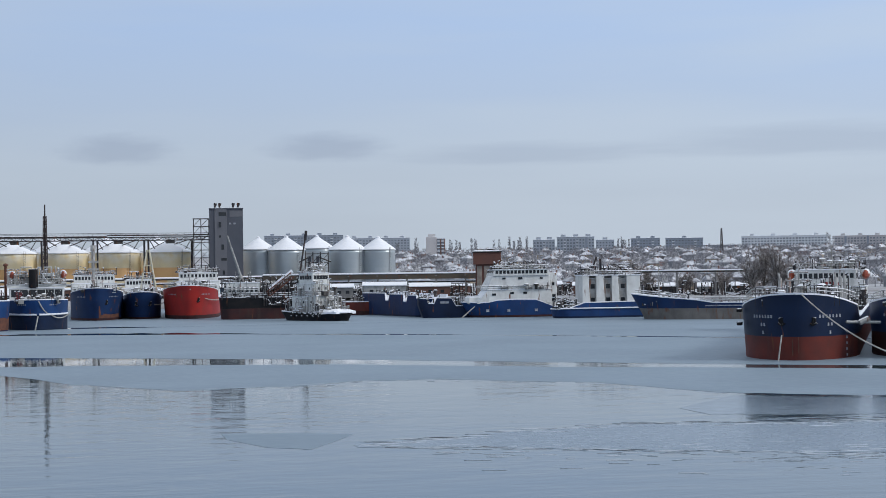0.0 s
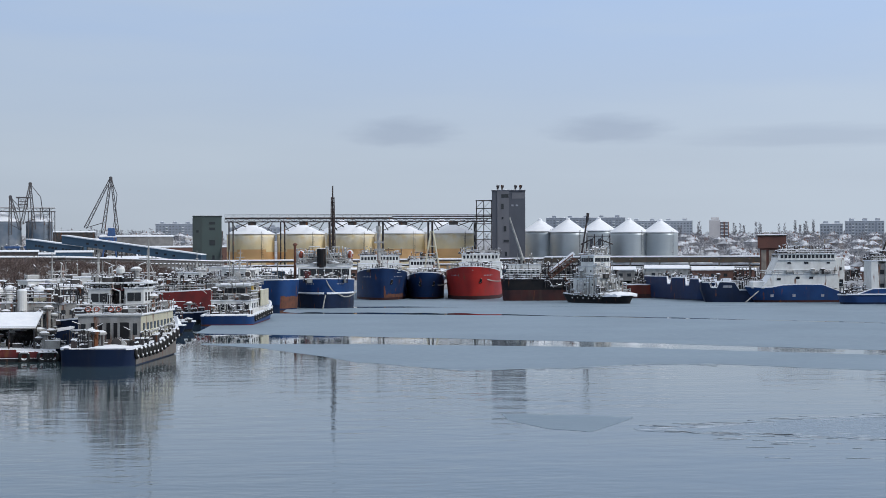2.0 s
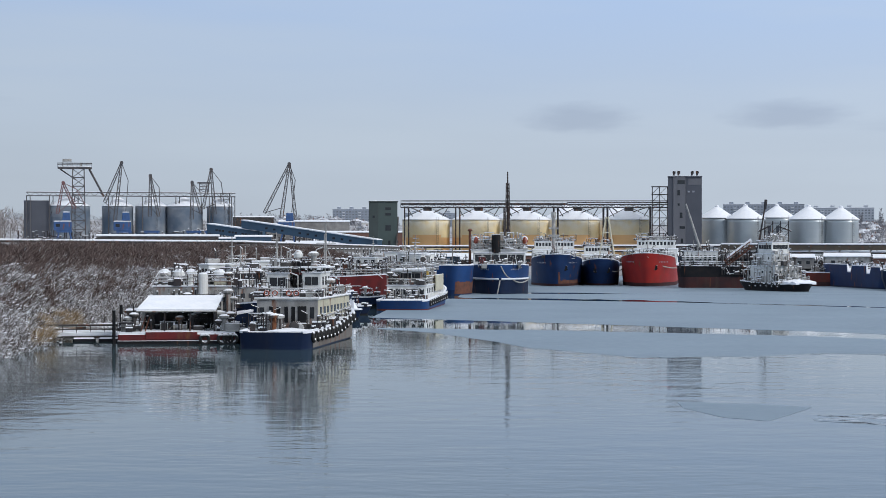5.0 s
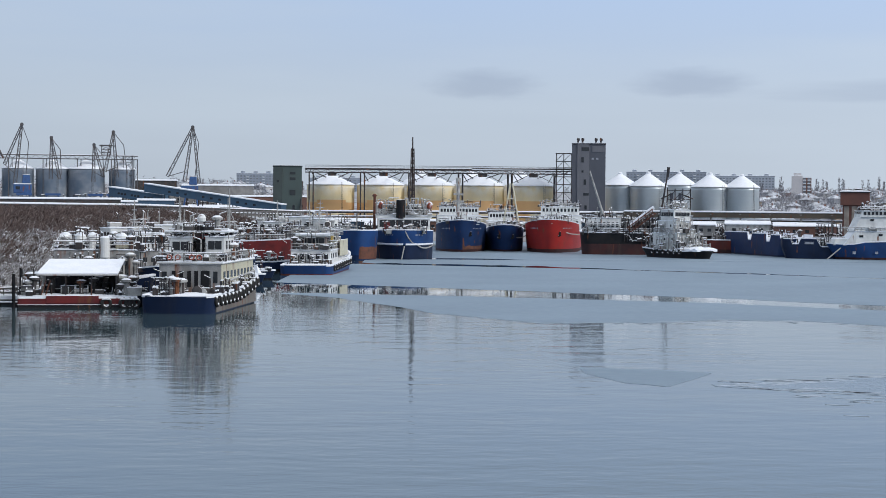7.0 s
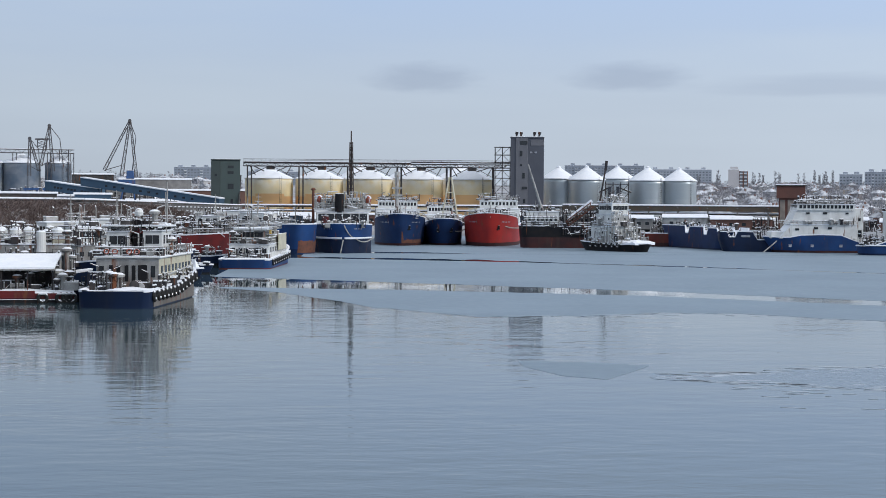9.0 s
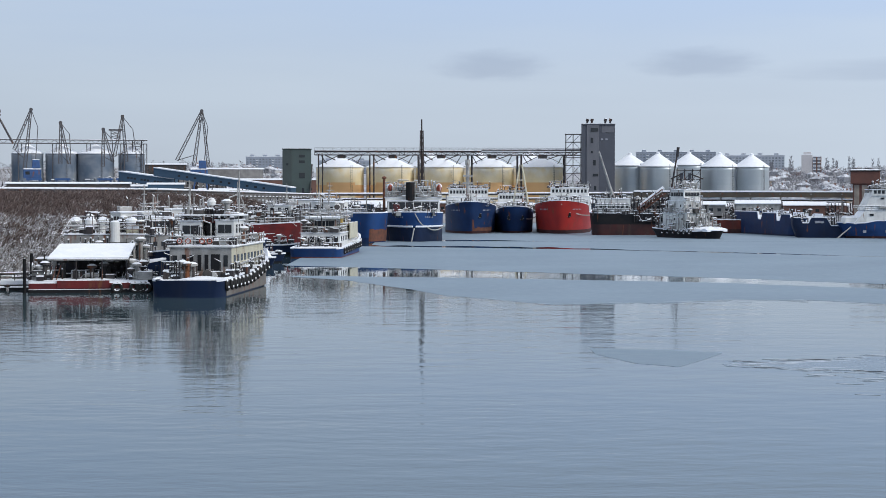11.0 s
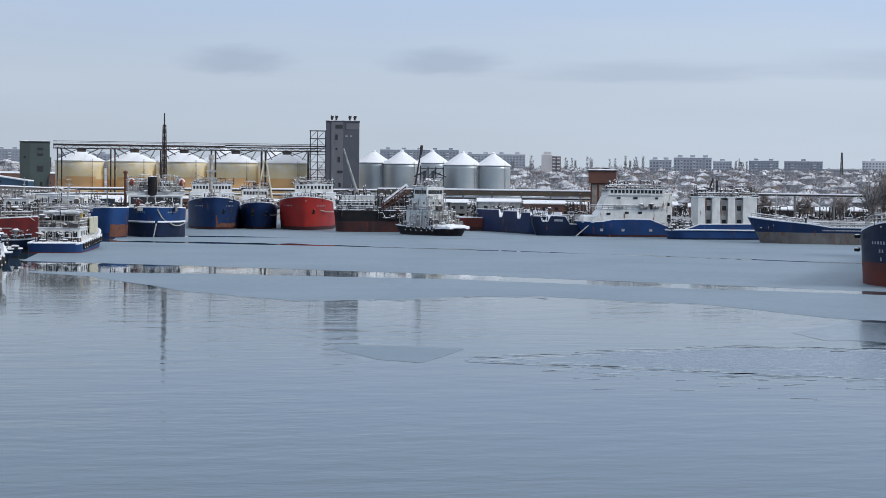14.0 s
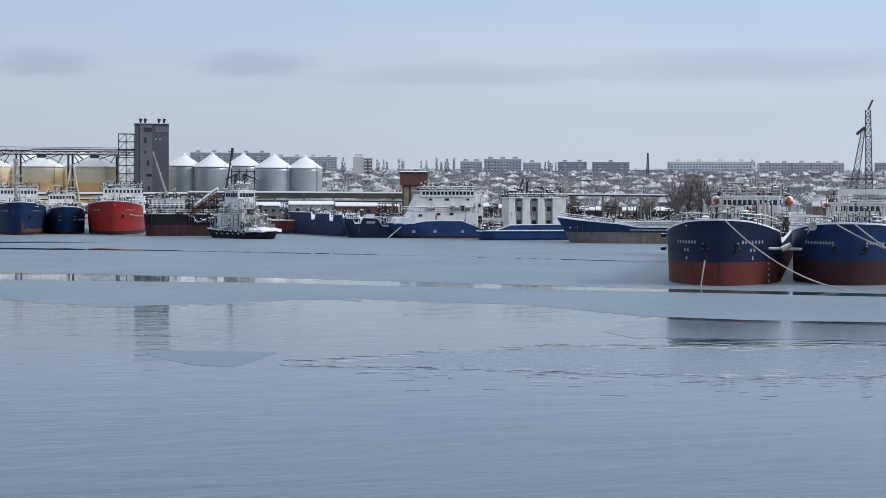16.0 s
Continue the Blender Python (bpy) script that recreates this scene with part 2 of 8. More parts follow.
def lathe(bm, profile, n=32, at=(0, 0, 0)):
    """A round body from (radius, height) pairs."""
    rows = []
    for r, z in profile:
        rows.append([bm.verts.new((at[0] + r * math.cos(k * math.tau / n), at[1] + r * math.sin(k * math.tau / n), at[2] + z)) for k in range(n)])
    for a, b in zip(rows, rows[1:]):
        for k in range(n):
            bm.faces.new((a[k], a[(k + 1) % n], b[(k + 1) % n], b[k]))
    if profile[0][0] > 0.01:
        bm.faces.new(rows[0][::-1])
    if profile[-1][0] > 0.01:
        bm.faces.new(rows[-1])


def rope_line(bm, p, q, sag, r=0.06, n=14):
    p, q = Vector(p), Vector(q)
    pts = [p.lerp(q, k / n) - Vector((0, 0, sag * 4 * (k / n) * (1 - k / n))) for k in range(n + 1)]
    for a, b in zip(pts, pts[1:]):
        rod(bm, a, b, r, 5)


def lattice(bm, p, q, wide, bays, r=0.08, r_brace=None, wide2=None):
    """A four-chord lattice beam from p to q."""
    p, q = Vector(p), Vector(q)
    d = (q - p).normalized()
    u = d.cross(Vector((0, 0, 1))) if abs(d.z) < 0.95 else Vector((1, 0, 0))
    u.normalize()
    w = d.cross(u).normalized()
    wide2 = wide if wide2 is None else wide2
    rb = r_brace or r * 0.6
    rings = []
    for k in range(bays + 1):
        f = k / bays
        h = (wide * (1 - f) + wide2 * f) / 2
        c = p.lerp(q, f)
        rings.append([c + u * h + w * h, c + u * h - w * h, c - u * h - w * h, c - u * h + w * h])
    for i in range(4):
        rod(bm, rings[0][i], rings[-1][i], r, 4)
    for k in range(bays):
        for i in range(4):
            j = (i + 1) % 4
            rod(bm, rings[k][i], rings[k + 1][j] if k % 2 else rings[k + 1][i], rb, 4) if k % 2 else rod(bm, rings[k][j], rings[k + 1][i], rb, 4)
            rod(bm, rings[k][i], rings[k][j], rb, 4)


def unit_box():
    bm = bmesh.new()
    box(bm, -0.5, 0.5, -0.5, 0.5, -0.5, 0.5)
    return bm


WINDOW = mesh_of("window", unit_box(), M["glass"])
DARKDOOR = mesh_of("door", unit_box(), M["black"])
LETTER = mesh_of("letter_bar", unit_box(), M["letter"])


def window_row(parent, p, q, n, w, h, name="window", me=None, deep=0.10):
    """n windows between p and q on a wall that lies along pq."""
    p, q = Vector(p), Vector(q)
    rz = math.degrees(math.atan2((q - p).y, (q - p).x))
    for k in range(n):
        piece(name, me or WINDOW, parent, p.lerp(q, (k + 0.5) / n), rz, (w, deep, h))


def railing(parent, pts, h=1.0, r=0.035, step=1.6, name="railing", material=None):
    bm = bmesh.new()
    for p, q in zip(pts, pts[1:]):
        p, q = Vector(p), Vector(q)
        n = max(1, round((q - p).length / step))
        for k in range(n + 1):
            c = p.lerp(q, k / n)
            rod(bm, c, c + Vector((0, 0, h)), r, 4)
        for f in (0.55, 1.0):
            rod(bm, p + Vector((0, 0, h * f)), q + Vector((0, 0, h * f)), r * (2.0 if f == 1.0 else 1.2), 5)
    part(name, bm, material or M["gearwhite"], parent)


def cap(parent, x0, x1, y0, y1, z, h=0.18, name="snow_cap"):
    """Snow lying on a flat top, uneven, with soft edges."""
    bm = bmesh.new()
    nx, ny = max(2, min(8, int(abs(x1 - x0)))), max(2, min(8, int(abs(y1 - y0))))
    top = [[bm.verts.new((x0 + (x1 - x0) * i / nx, y0 + (y1 - y0) * j / ny, z + (h * random.uniform(0.6, 1.15) if 0 < i < nx and 0 < j < ny else h * random.uniform(0.35, 0.7)))) for j in range(ny + 1)] for i in range(nx + 1)]
    for i in range(nx):
        for j in range(ny):
            bm.faces.new((top[i][j], top[i + 1][j], top[i + 1][j + 1], top[i][j + 1]))
    ring = [top[i][0] for i in range(nx + 1)] + [top[nx][j] for j in range(1, ny + 1)] + [top[i][ny] for i in range(nx - 1, -1, -1)] + [top[0][j] for j in range(ny - 1, 0, -1)]
    low = [bm.verts.new((v.co.x, v.co.y, z - 0.01)) for v in ring]
    for k in range(len(ring)):
        bm.faces.new((low[k], low[(k + 1) % len(ring)], ring[(k + 1) % len(ring)], ring[k]))
    return part(name, bm, M["roofsnow"], parent)


def block(parent, x0, x1, y0, y1, z0, z1, material, front=0, side=0, win=(0.7, 0.8), snowy=True, name="deckhouse", slope=0.0, zwin=None, back=0):
    """A deckhouse block with rows of windows; its front looks along +x. slope: the front's upper edge leans aft."""
    bm = bmesh.new()
    v = box(bm, x0, x1, y0, y1, z0, z1)
    for i in (5, 6):
        v[i].co.x -= slope
    bmesh.ops.bevel(bm, geom=bm.edges[:], offset=0.06, segments=1, affect="EDGES")
    ob = part(name, bm, material, parent)
    zc = zwin if zwin is not None else z0 + (z1 - z0) * 0.62
    fx = x1 - slope * (zc - z0) / (z1 - z0)
    if front:
        window_row(parent, (fx, y0 + 0.3, zc), (fx, y1 - 0.3, zc), front, *win)
    if back:
        window_row(parent, (x0, y0 + 0.3, zc), (x0, y1 - 0.3, zc), back, *win)
    if side:
        for y in (y0, y1):
            window_row(parent, (x0 + 0.3, y, zc), (fx - 0.3, y, zc), side, *win)
    if snowy:
        cap(parent, x0 - 0.15, x1 - slope + 0.15, y0 - 0.15, y1 + 0.15, z1 + 0.004)
    return ob


def clutter(parent, x0, x1, y0, y1, z, n, seed, tall=1.2, light=0.4):
    """Winches, vents, lockers and pipes under snow, standing on a deck."""
    rnd = random.Random(seed)
    for k in range(n):
        x, y = rnd.uniform(x0, x1), rnd.uniform(y0, y1)
        kind, s = rnd.random(), rnd.uniform(0.45, 1.0)
        mat_ = M["gearwhite"] if rnd.random() < light else M["gear"]
        bm = bmesh.new()
        if kind < 0.3:
            name = "locker"
            w, d, h = s * 0.9, s * 0.6, s * tall * 0.7
            box(bm, x - w, x + w, y - d, y + d, z, z + h)
            bmesh.ops.bevel(bm, geom=bm.edges[:], offset=0.06, segments=1, affect="EDGES")
        elif kind < 0.55:
            name = "ventilator"
            r, h = 0.16 + 0.14 * s, tall * s * 1.3
            rod(bm, (x, y, z), (x, y, z + h), r, 8)
            lathe(bm, [(r, h - 0.1), (r * 2.1, h), (r * 2.1, h + r * 0.8), (r * 0.8, h + r * 1.5)], 10, (x, y, z))
        elif kind < 0.78:
            name = "winch"
            r = 0.3 * s + 0.15
            rod(bm, (x - 0.8 * s, y, z + r * 1.2), (x + 0.8 * s, y, z + r * 1.2), r * 0.6, 8)
            for o in (-0.8, 0.0, 0.8):
                rod(bm, (x + o * s - 0.06, y, z + r * 1.2), (x + o * s + 0.06, y, z + r * 1.2), r * 1.2, 10)
        else:
            name = "davit"
            h, o = tall * 1.6 * s + 0.4, rnd.choice((-1, 1))
            rod(bm, (x, y, z), (x, y, z + h), 0.08, 6)
            rod(bm, (x, y, z + h), (x, y + o * 0.9 * s, z + h + 0.3), 0.07, 6)
            rod(bm, (x - 0.5, y, z + h * 0.6), (x + 0.5, y, z + h * 0.6), 0.05, 5)
        part(name, bm, mat_, parent)


def rig(parent, x0, x1, y0, y1, z0, z1, n, seed, r=0.05, name="rigging", metal=None, snowy=0.6):
    """Tangled rails, stays, pipes and frames too fine to tell apart, each dark below with snow on top."""
    g = random.Random(seed)
    dark, pale = bmesh.new(), bmesh.new()
    for k in range(n):
        p = Vector((g.uniform(x0, x1), g.uniform(y0, y1), z0 + (z1 - z0) * g.random() ** 1.4))
        kind, L = g.random(), g.uniform(0.6, 2.6)
        if kind < 0.42:
            q = p + (Vector((L, 0, 0)) if g.random() < 0.5 else Vector((0, L, 0)))
            q.x, q.y = min(max(q.x, x0), x1), min(max(q.y, y0), y1)
            if (q - p).length < 0.15:
                continue
            rod(dark, p, q, r, 4)
            if g.random() < snowy:
                rod(pale, p + Vector((0, 0, r * 1.3)), q + Vector((0, 0, r * 1.3)), r * 1.15, 4)
            for e in (p, q):
                if e.z > z0 + 0.15:
                    rod(dark, e, Vector((e.x, e.y, z0)), r * 0.8, 4)
        elif kind < 0.7:
            rod(dark, Vector((p.x, p.y, z0)), Vector((p.x, p.y, max(p.z, z0 + 0.3))), r * g.uniform(0.9, 1.8), 5)
            rod(pale, Vector((p.x, p.y, max(p.z, z0 + 0.3))), Vector((p.x, p.y, max(p.z, z0 + 0.3) + 0.14)), r * 2.4, 5)
        elif kind < 0.85:
            s = g.uniform(0.15, 0.5)
            zt = z0 + g.uniform(0.2, 0.9)
            box(dark, p.x - s, p.x + s, p.y - s, p.y + s, z0, zt)
            box(pale, p.x - s - 0.03, p.x + s + 0.03, p.y - s - 0.03, p.y + s + 0.03, zt + 0.004, zt + 0.14, 0.05)
        else:
            q = Vector((min(max(p.x + g.uniform(-2, 2), x0), x1), min(max(p.y + g.uniform(-2, 2), y0), y1), z0))
            if (q - p).length > 0.2:
                rod(pale if g.random() < 0.3 else dark, p, q, r * 0.8, 4)
    tagged(part(name, dark, metal or M["steel"], parent), kind="stuff")
    tagged(part("rigging_snow", pale, M["roofsnow"], parent, "snow clinging to rails and rigging"), kind="stuff")


def lifeboat(parent, x, y, z, long=5.0, name="lifeboat"):
    bm = bmesh.new()
    n = 10
    rows = []
    for k in range(n + 1):
        f = -1 + 2 * k / n
        w = 0.75 * (1 - abs(f) ** 2.6) + 0.02
        rows.append([bm.verts.new((x + f * long / 2, y + w * c, z + s * (1.0 - 0.25 * abs(f)) + 0.15 * f * f)) for c, s in ((0, -0.85), (0.75, -0.45), (1.0, 0.1), (0.85, 0.5), (0.4, 0.9), (-0.4, 0.9), (-0.85, 0.5), (-1.0, 0.1), (-0.75, -0.45))])
    for a, b in zip(rows, rows[1:]):
        for k in range(9):
            bm.faces.new((a[k], a[(k + 1) % 9], b[(k + 1) % 9], b[k]))
    bm.faces.new(rows[0][::-1])
    bm.faces.new(rows[-1])
    ob = part(name, bm, M["orange"], parent, "orange enclosed lifeboat topped with snow")
    bm = bmesh.new()
    bmesh.ops.create_uvsphere(bm, u_segments=14, v_segments=8, radius=1.0)
    bmesh.ops.delete(bm, geom=[v for v in bm.verts if v.co.z < -0.05], context="VERTS")
    for v in bm.verts:
        v.co = Vector((x + v.co.x * long * 0.44, y + v.co.y * 0.8, z + 0.2 + v.co.z * 0.85))
    canopy = part("canopy", bm, M["white"], ob, "white canopy under snow")
    for o in (-long * 0.3, long * 0.3):
        bm = bmesh.new()
        rod(bm, (x + o, y - 0.2, z - 2.0), (x + o, y - 0.9, z + 1.2), 0.1, 6)
        rod(bm, (x + o, y - 0.9, z + 1.2), (x + o, y + 0.1, z + 1.4), 0.1, 6)
        part("lifeboat_davit", bm, M["gearwhite"], parent)
    return ob


def ship_mast(parent, x, y, z0, z1, r=0.14, arms=((0.6, 1.6), (0.82, 1.1)), material=None):
    bm = bmesh.new()
    rod(bm, (x, y, z0), (x, y, z1), r, 8, r * 0.5)
    for f, w in arms:
        z = z0 + (z1 - z0) * f
        rod(bm, (x, y - w, z), (x, y + w, z), r * 0.5, 6)
    rod(bm, (x, y - 1.2, z0), (x, y, z0 + (z1 - z0) * 0.55), r * 0.45, 5)
    rod(bm, (x, y + 1.2, z0), (x, y, z0 + (z1 - z0) * 0.55), r * 0.45, 5)
    part("mast", bm, material or M["gearwhite"], parent)


SHELL = {}


def on_bow(ob, y, z):
    """x of a hull's shell at a half-breadth and height near its bow, and the turn of a thing lying on it."""
    f = SHELL[ob.name]
    x, e = f(y, z), 0.25
    return x, math.degrees(math.atan2(2 * e, f(y + e, z) - f(y - e, z)))


def hull(parent, L, B, deck, boot, top_mat, boot_mat, Le=10.0, rake=2.0, flare=0.5, Ls=8.0, tw=0.8, srake=1.0, full=2.0, bul=0.9, keel=-0.6, deck_snow=True, breaks=()):
    """A hull with its stem at the origin, running aft along -x. deck(d): the height of the rail, d metres aft of the stem."""
    rel = [0, .015, .05, .11, .2, .32, .48, .7, 1.0]
    st = [f * Le for f in rel]
    n_mid = max(3, int((L - Le - Ls) / 4))
    st += [Le + (L - Le - Ls) * k / n_mid for k in range(1, n_mid + 1)]
    st += [L - Ls + Ls * f for f in (.35, .65, .85, 1.0)]
    st = sorted(set(st) | set(breaks))
    zmax = deck(0)

    def outline(zf, d):
        le = Le * (1 + flare * (1 - zf))
        u = min(1.0, d / le)
        b = (1 - (1 - u) ** full) ** (1 / full)
        us = min(1.0, (L - d) / Ls)
        t = tw * (0.75 + 0.25 * zf)
        return B / 2 * b * (t + (1 - t) * math.sqrt(max(0, 1 - (1 - us) ** 2)))

    def shell(y, z):
        zf = min(1.0, max(0.0, z / zmax))
        lo, hi = 0.0, L - Ls
        for _ in range(30):
            mid = (lo + hi) / 2
            lo, hi = (mid, hi) if outline(zf, mid) < abs(y) else (lo, mid)
        xo, so = rake * (1 - zf), srake * (1 - zf)
        return -(xo + (L - xo - so) * lo / L)

    SHELL[parent.name] = shell

    def ring(level):
        """Points aft along one level: level 0..1 is boot's foot to its top, 1..2 its top to the rail."""
        pts = []
        for d in st:
            zd = deck(d)
            z = keel + (boot - keel) * level if level <= 1 else boot + (zd - boot) * (level - 1)
            zf = min(1.0, max(0.0, z / zmax))
            xo, so = rake * (1 - zf), srake * (1 - zf)
            pts.append((-(xo + (L - xo - so) * d / L), outline(zf, d), z))
        return pts

    def skin(levels):
        bm = bmesh.new()
        for sgn in (1, -1):
            grid = [[bm.verts.new((x, sgn * y, z)) for x, y, z in ring(lv)] for lv in levels]
            for a, b in zip(grid, grid[1:]):
                for k in range(len(st) - 1):
                    q = (a[k], b[k], b[k + 1], a[k + 1])
                    bm.faces.new(q if sgn > 0 else q[::-1])
        ends = [[ring(lv)[-1] for lv in levels]]
        for col in ends:
            for a, b in zip(col, col[1:]):
                bm.faces.new([bm.verts.new(p) for p in ((a[0], a[1], a[2]), (b[0], b[1], b[2]), (b[0], -b[1], b[2]), (a[0], -a[1], a[2]))])
        bmesh.ops.remove_doubles(bm, verts=bm.verts[:], dist=0.004)
        bmesh.ops.recalc_face_normals(bm, faces=bm.faces[:])
        for f in bm.faces:
            f.smooth = True
        return bm

    part("hull", skin([1, 1.3, 1.6, 1.85, 2.0]), top_mat, parent)
    part("boot_topping", skin([0, 0.5, 1.0]), boot_mat, parent)
    edge = ring(2.0)
    bm = bmesh.new()
    rows = []
    for x, y, z in edge:
        yi = max(0.0, y - 0.28)
        yd, xd = max(0.0, yi - 0.3), max(-L + srake + 0.5, min(x, -1.2 - rake))
        xi = max(-L + srake + 0.4, min(x, -0.5))
        rows.append([bm.verts.new(p) for p in ((x, y + 0.03, z - 0.10), (x, y + 0.02, z + 0.10), (xi, yi, z + 0.12), (xd, yd, z - bul), (xd, -yd, z - bul), (xi, -yi, z + 0.12), (x, -y - 0.02, z + 0.10), (x, -y - 0.03, z - 0.10))])
    for a, b in zip(rows, rows[1:]):
        for k in range(7):
            bm.faces.new((a[k], b[k], b[k + 1], a[k + 1]))
    bmesh.ops.recalc_face_normals(bm, faces=bm.faces[:])
    part("deck", bm, M["snow"] if deck_snow else M["gear"], parent, "snow-covered deck and rail")
    return deck

# ---- water, ice and ground ----
def line_through(pts):
    xs, ys = zip(*pts)
    return lambda x: float(np.interp(x, xs, ys))


def smooth(a, b, x):
    """0 to 1 between a and b, also with b below a."""
    t = min(1.0, max(0.0, (x - a) / (b - a)))
    return t * t * (3 - 2 * t)


def water_material():
    m = bpy.data.materials.new("harbour_water")
    m.use_nodes = True
    nt, lk = m.node_tree.nodes, m.node_tree.links
    bs = nt["Principled BSDF"]
    bs.inputs["Base Color"].default_value = (0.052, 0.082, 0.094, 1)
    bs.inputs["Roughness"].default_value = 0.015
    bs.inputs["IOR"].default_value = 1.33
    tc = nt.new("ShaderNodeTexCoord")
    # low swell, wavelets and fine wind ripples, their crests lying across the view
    total = None
    for sc, stretch, det, high in ((1.0, (0.15, 0.30, 1.0), 2.0, 0.9), (1.0, (0.55, 1.15, 1.0), 2.0, 0.32), (1.0, (2.1, 4.2, 1.0), 2.0, 0.095)):
        mp = nt.new("ShaderNodeMapping")
        mp.inputs["Scale"].default_value = stretch
        mp.inputs["Rotation"].default_value = (0, 0, radians(-6))
        n = nt.new("ShaderNodeTexNoise")
        n.inputs["Scale"].default_value, n.inputs["Detail"].default_value = sc, det
        lk.new(tc.outputs["Object"], mp.inputs[0])
        lk.new(mp.outputs[0], n.inputs["Vector"])
        ma = nt.new("ShaderNodeMath")
        ma.operation = "MULTIPLY_ADD"
        ma.inputs[1].default_value = high
        lk.new(n.outputs[0], ma.inputs[0])
        if total is not None:
            lk.new(total, ma.inputs[2])
        else:
            ma.inputs[2].default_value = 0.0
        total = ma.outputs[0]
    # calm lanes between rippled ones, and still water in the shelter of the ice
    lane = nt.new("ShaderNodeTexNoise")
    lane.inputs["Scale"].default_value, lane.inputs["Detail"].default_value = 0.022, 3.0
    lk.new(tc.outputs["Object"], lane.inputs["Vector"])
    lr = nt.new("ShaderNodeMapRange")
    lr.inputs[1].default_value, lr.inputs[2].default_value, lr.inputs[3].default_value, lr.inputs[4].default_value = 0.35, 0.65, 0.35, 1.0
    lk.new(lane.outputs[0], lr.inputs[0])
    xyz = nt.new("ShaderNodeSeparateXYZ")
    lk.new(tc.outputs["Object"], xyz.inputs[0])
    still = nt.new("ShaderNodeMapRange")
    still.inputs[1].default_value, still.inputs[2].default_value, still.inputs[3].default_value, still.inputs[4].default_value = 150.0, 225.0, 1.0, 0.10
    lk.new(xyz.outputs["Y"], still.inputs[0])
    mul = nt.new("ShaderNodeMath")
    mul.operation = "MULTIPLY"
    lk.new(lr.outputs[0], mul.inputs[0])
    lk.new(still.outputs[0], mul.inputs[1])
    bp = nt.new("ShaderNodeBump")
    bp.inputs["Distance"].default_value = 0.075
    lk.new(mul.outputs[0], bp.inputs["Strength"])
    lk.new(total, bp.inputs["Height"])
    lk.new(bp.outputs[0], bs.inputs["Normal"])
    return m


def ice_material(name, col, col2, rough):
    m = bpy.data.materials.new(name)
    m.use_nodes = True
    nt, lk = m.node_tree.nodes, m.node_tree.links
    bs = nt["Principled BSDF"]
    bs.inputs["IOR"].default_value = 1.31
    tc = nt.new("ShaderNodeTexCoord")
    big = nt.new("ShaderNodeTexNoise")
    big.inputs["Scale"].default_value, big.inputs["Detail"].default_value = 0.05, 5.0
    small = nt.new("ShaderNodeTexNoise")
    small.inputs["Scale"].default_value, small.inputs["Detail"].default_value = 0.9, 4.0
    mx = nt.new("ShaderNodeMixRGB")
    mx.inputs[1].default_value, mx.inputs[2].default_value = col, col2
    rg = nt.new("ShaderNodeMapRange")
    rg.inputs[1].default_value, rg.inputs[2].default_value = 0.35, 0.68
    for n in (big, small):
        lk.new(tc.outputs["Object"], n.inputs["Vector"])
    lk.new(big.outputs[0], rg.inputs[0])
    lk.new(rg.outputs[0], mx.inputs[0])
    lk.new(mx.outputs[0], bs.inputs["Base Color"])
    rr = nt.new("ShaderNodeMapRange")
    rr.inputs[3].default_value, rr.inputs[4].default_value = rough - 0.08, rough + 0.1
    lk.new(small.outputs[0], rr.inputs[0])
    lk.new(rr.outputs[0], bs.inputs["Roughness"])
    bp = nt.new("ShaderNodeBump")
    bp.inputs["Strength"].default_value, bp.inputs["Distance"].default_value = 0.25, 0.02
    lk.new(small.outputs[0], bp.inputs["Height"])
    lk.new(bp.outputs[0], bs.inputs["Normal"])
    return m


M["water"] = water_material()
M["ice"] = ice_material("grey_ice", (0.218, 0.282, 0.340, 1), (0.186, 0.245, 0.298, 1), 0.52)
M["slush"] = ice_material("thin_slush_ice", (0.13, 0.175, 0.215, 1), (0.17, 0.215, 0.255, 1), 0.24)
M["skim"] = ice_material("clear_skim_ice", (0.085, 0.12, 0.145, 1), (0.12, 0.16, 0.19, 1), 0.15)

bm = bmesh.new()
bm.faces.new([bm.verts.new((4600 * math.cos(k * math.tau / 64), 4600 * math.sin(k * math.tau / 64), 0)) for k in range(64)])
solo("water", bm, M["water"], "still grey-blue harbour water with faint ripples", "water", "structure")


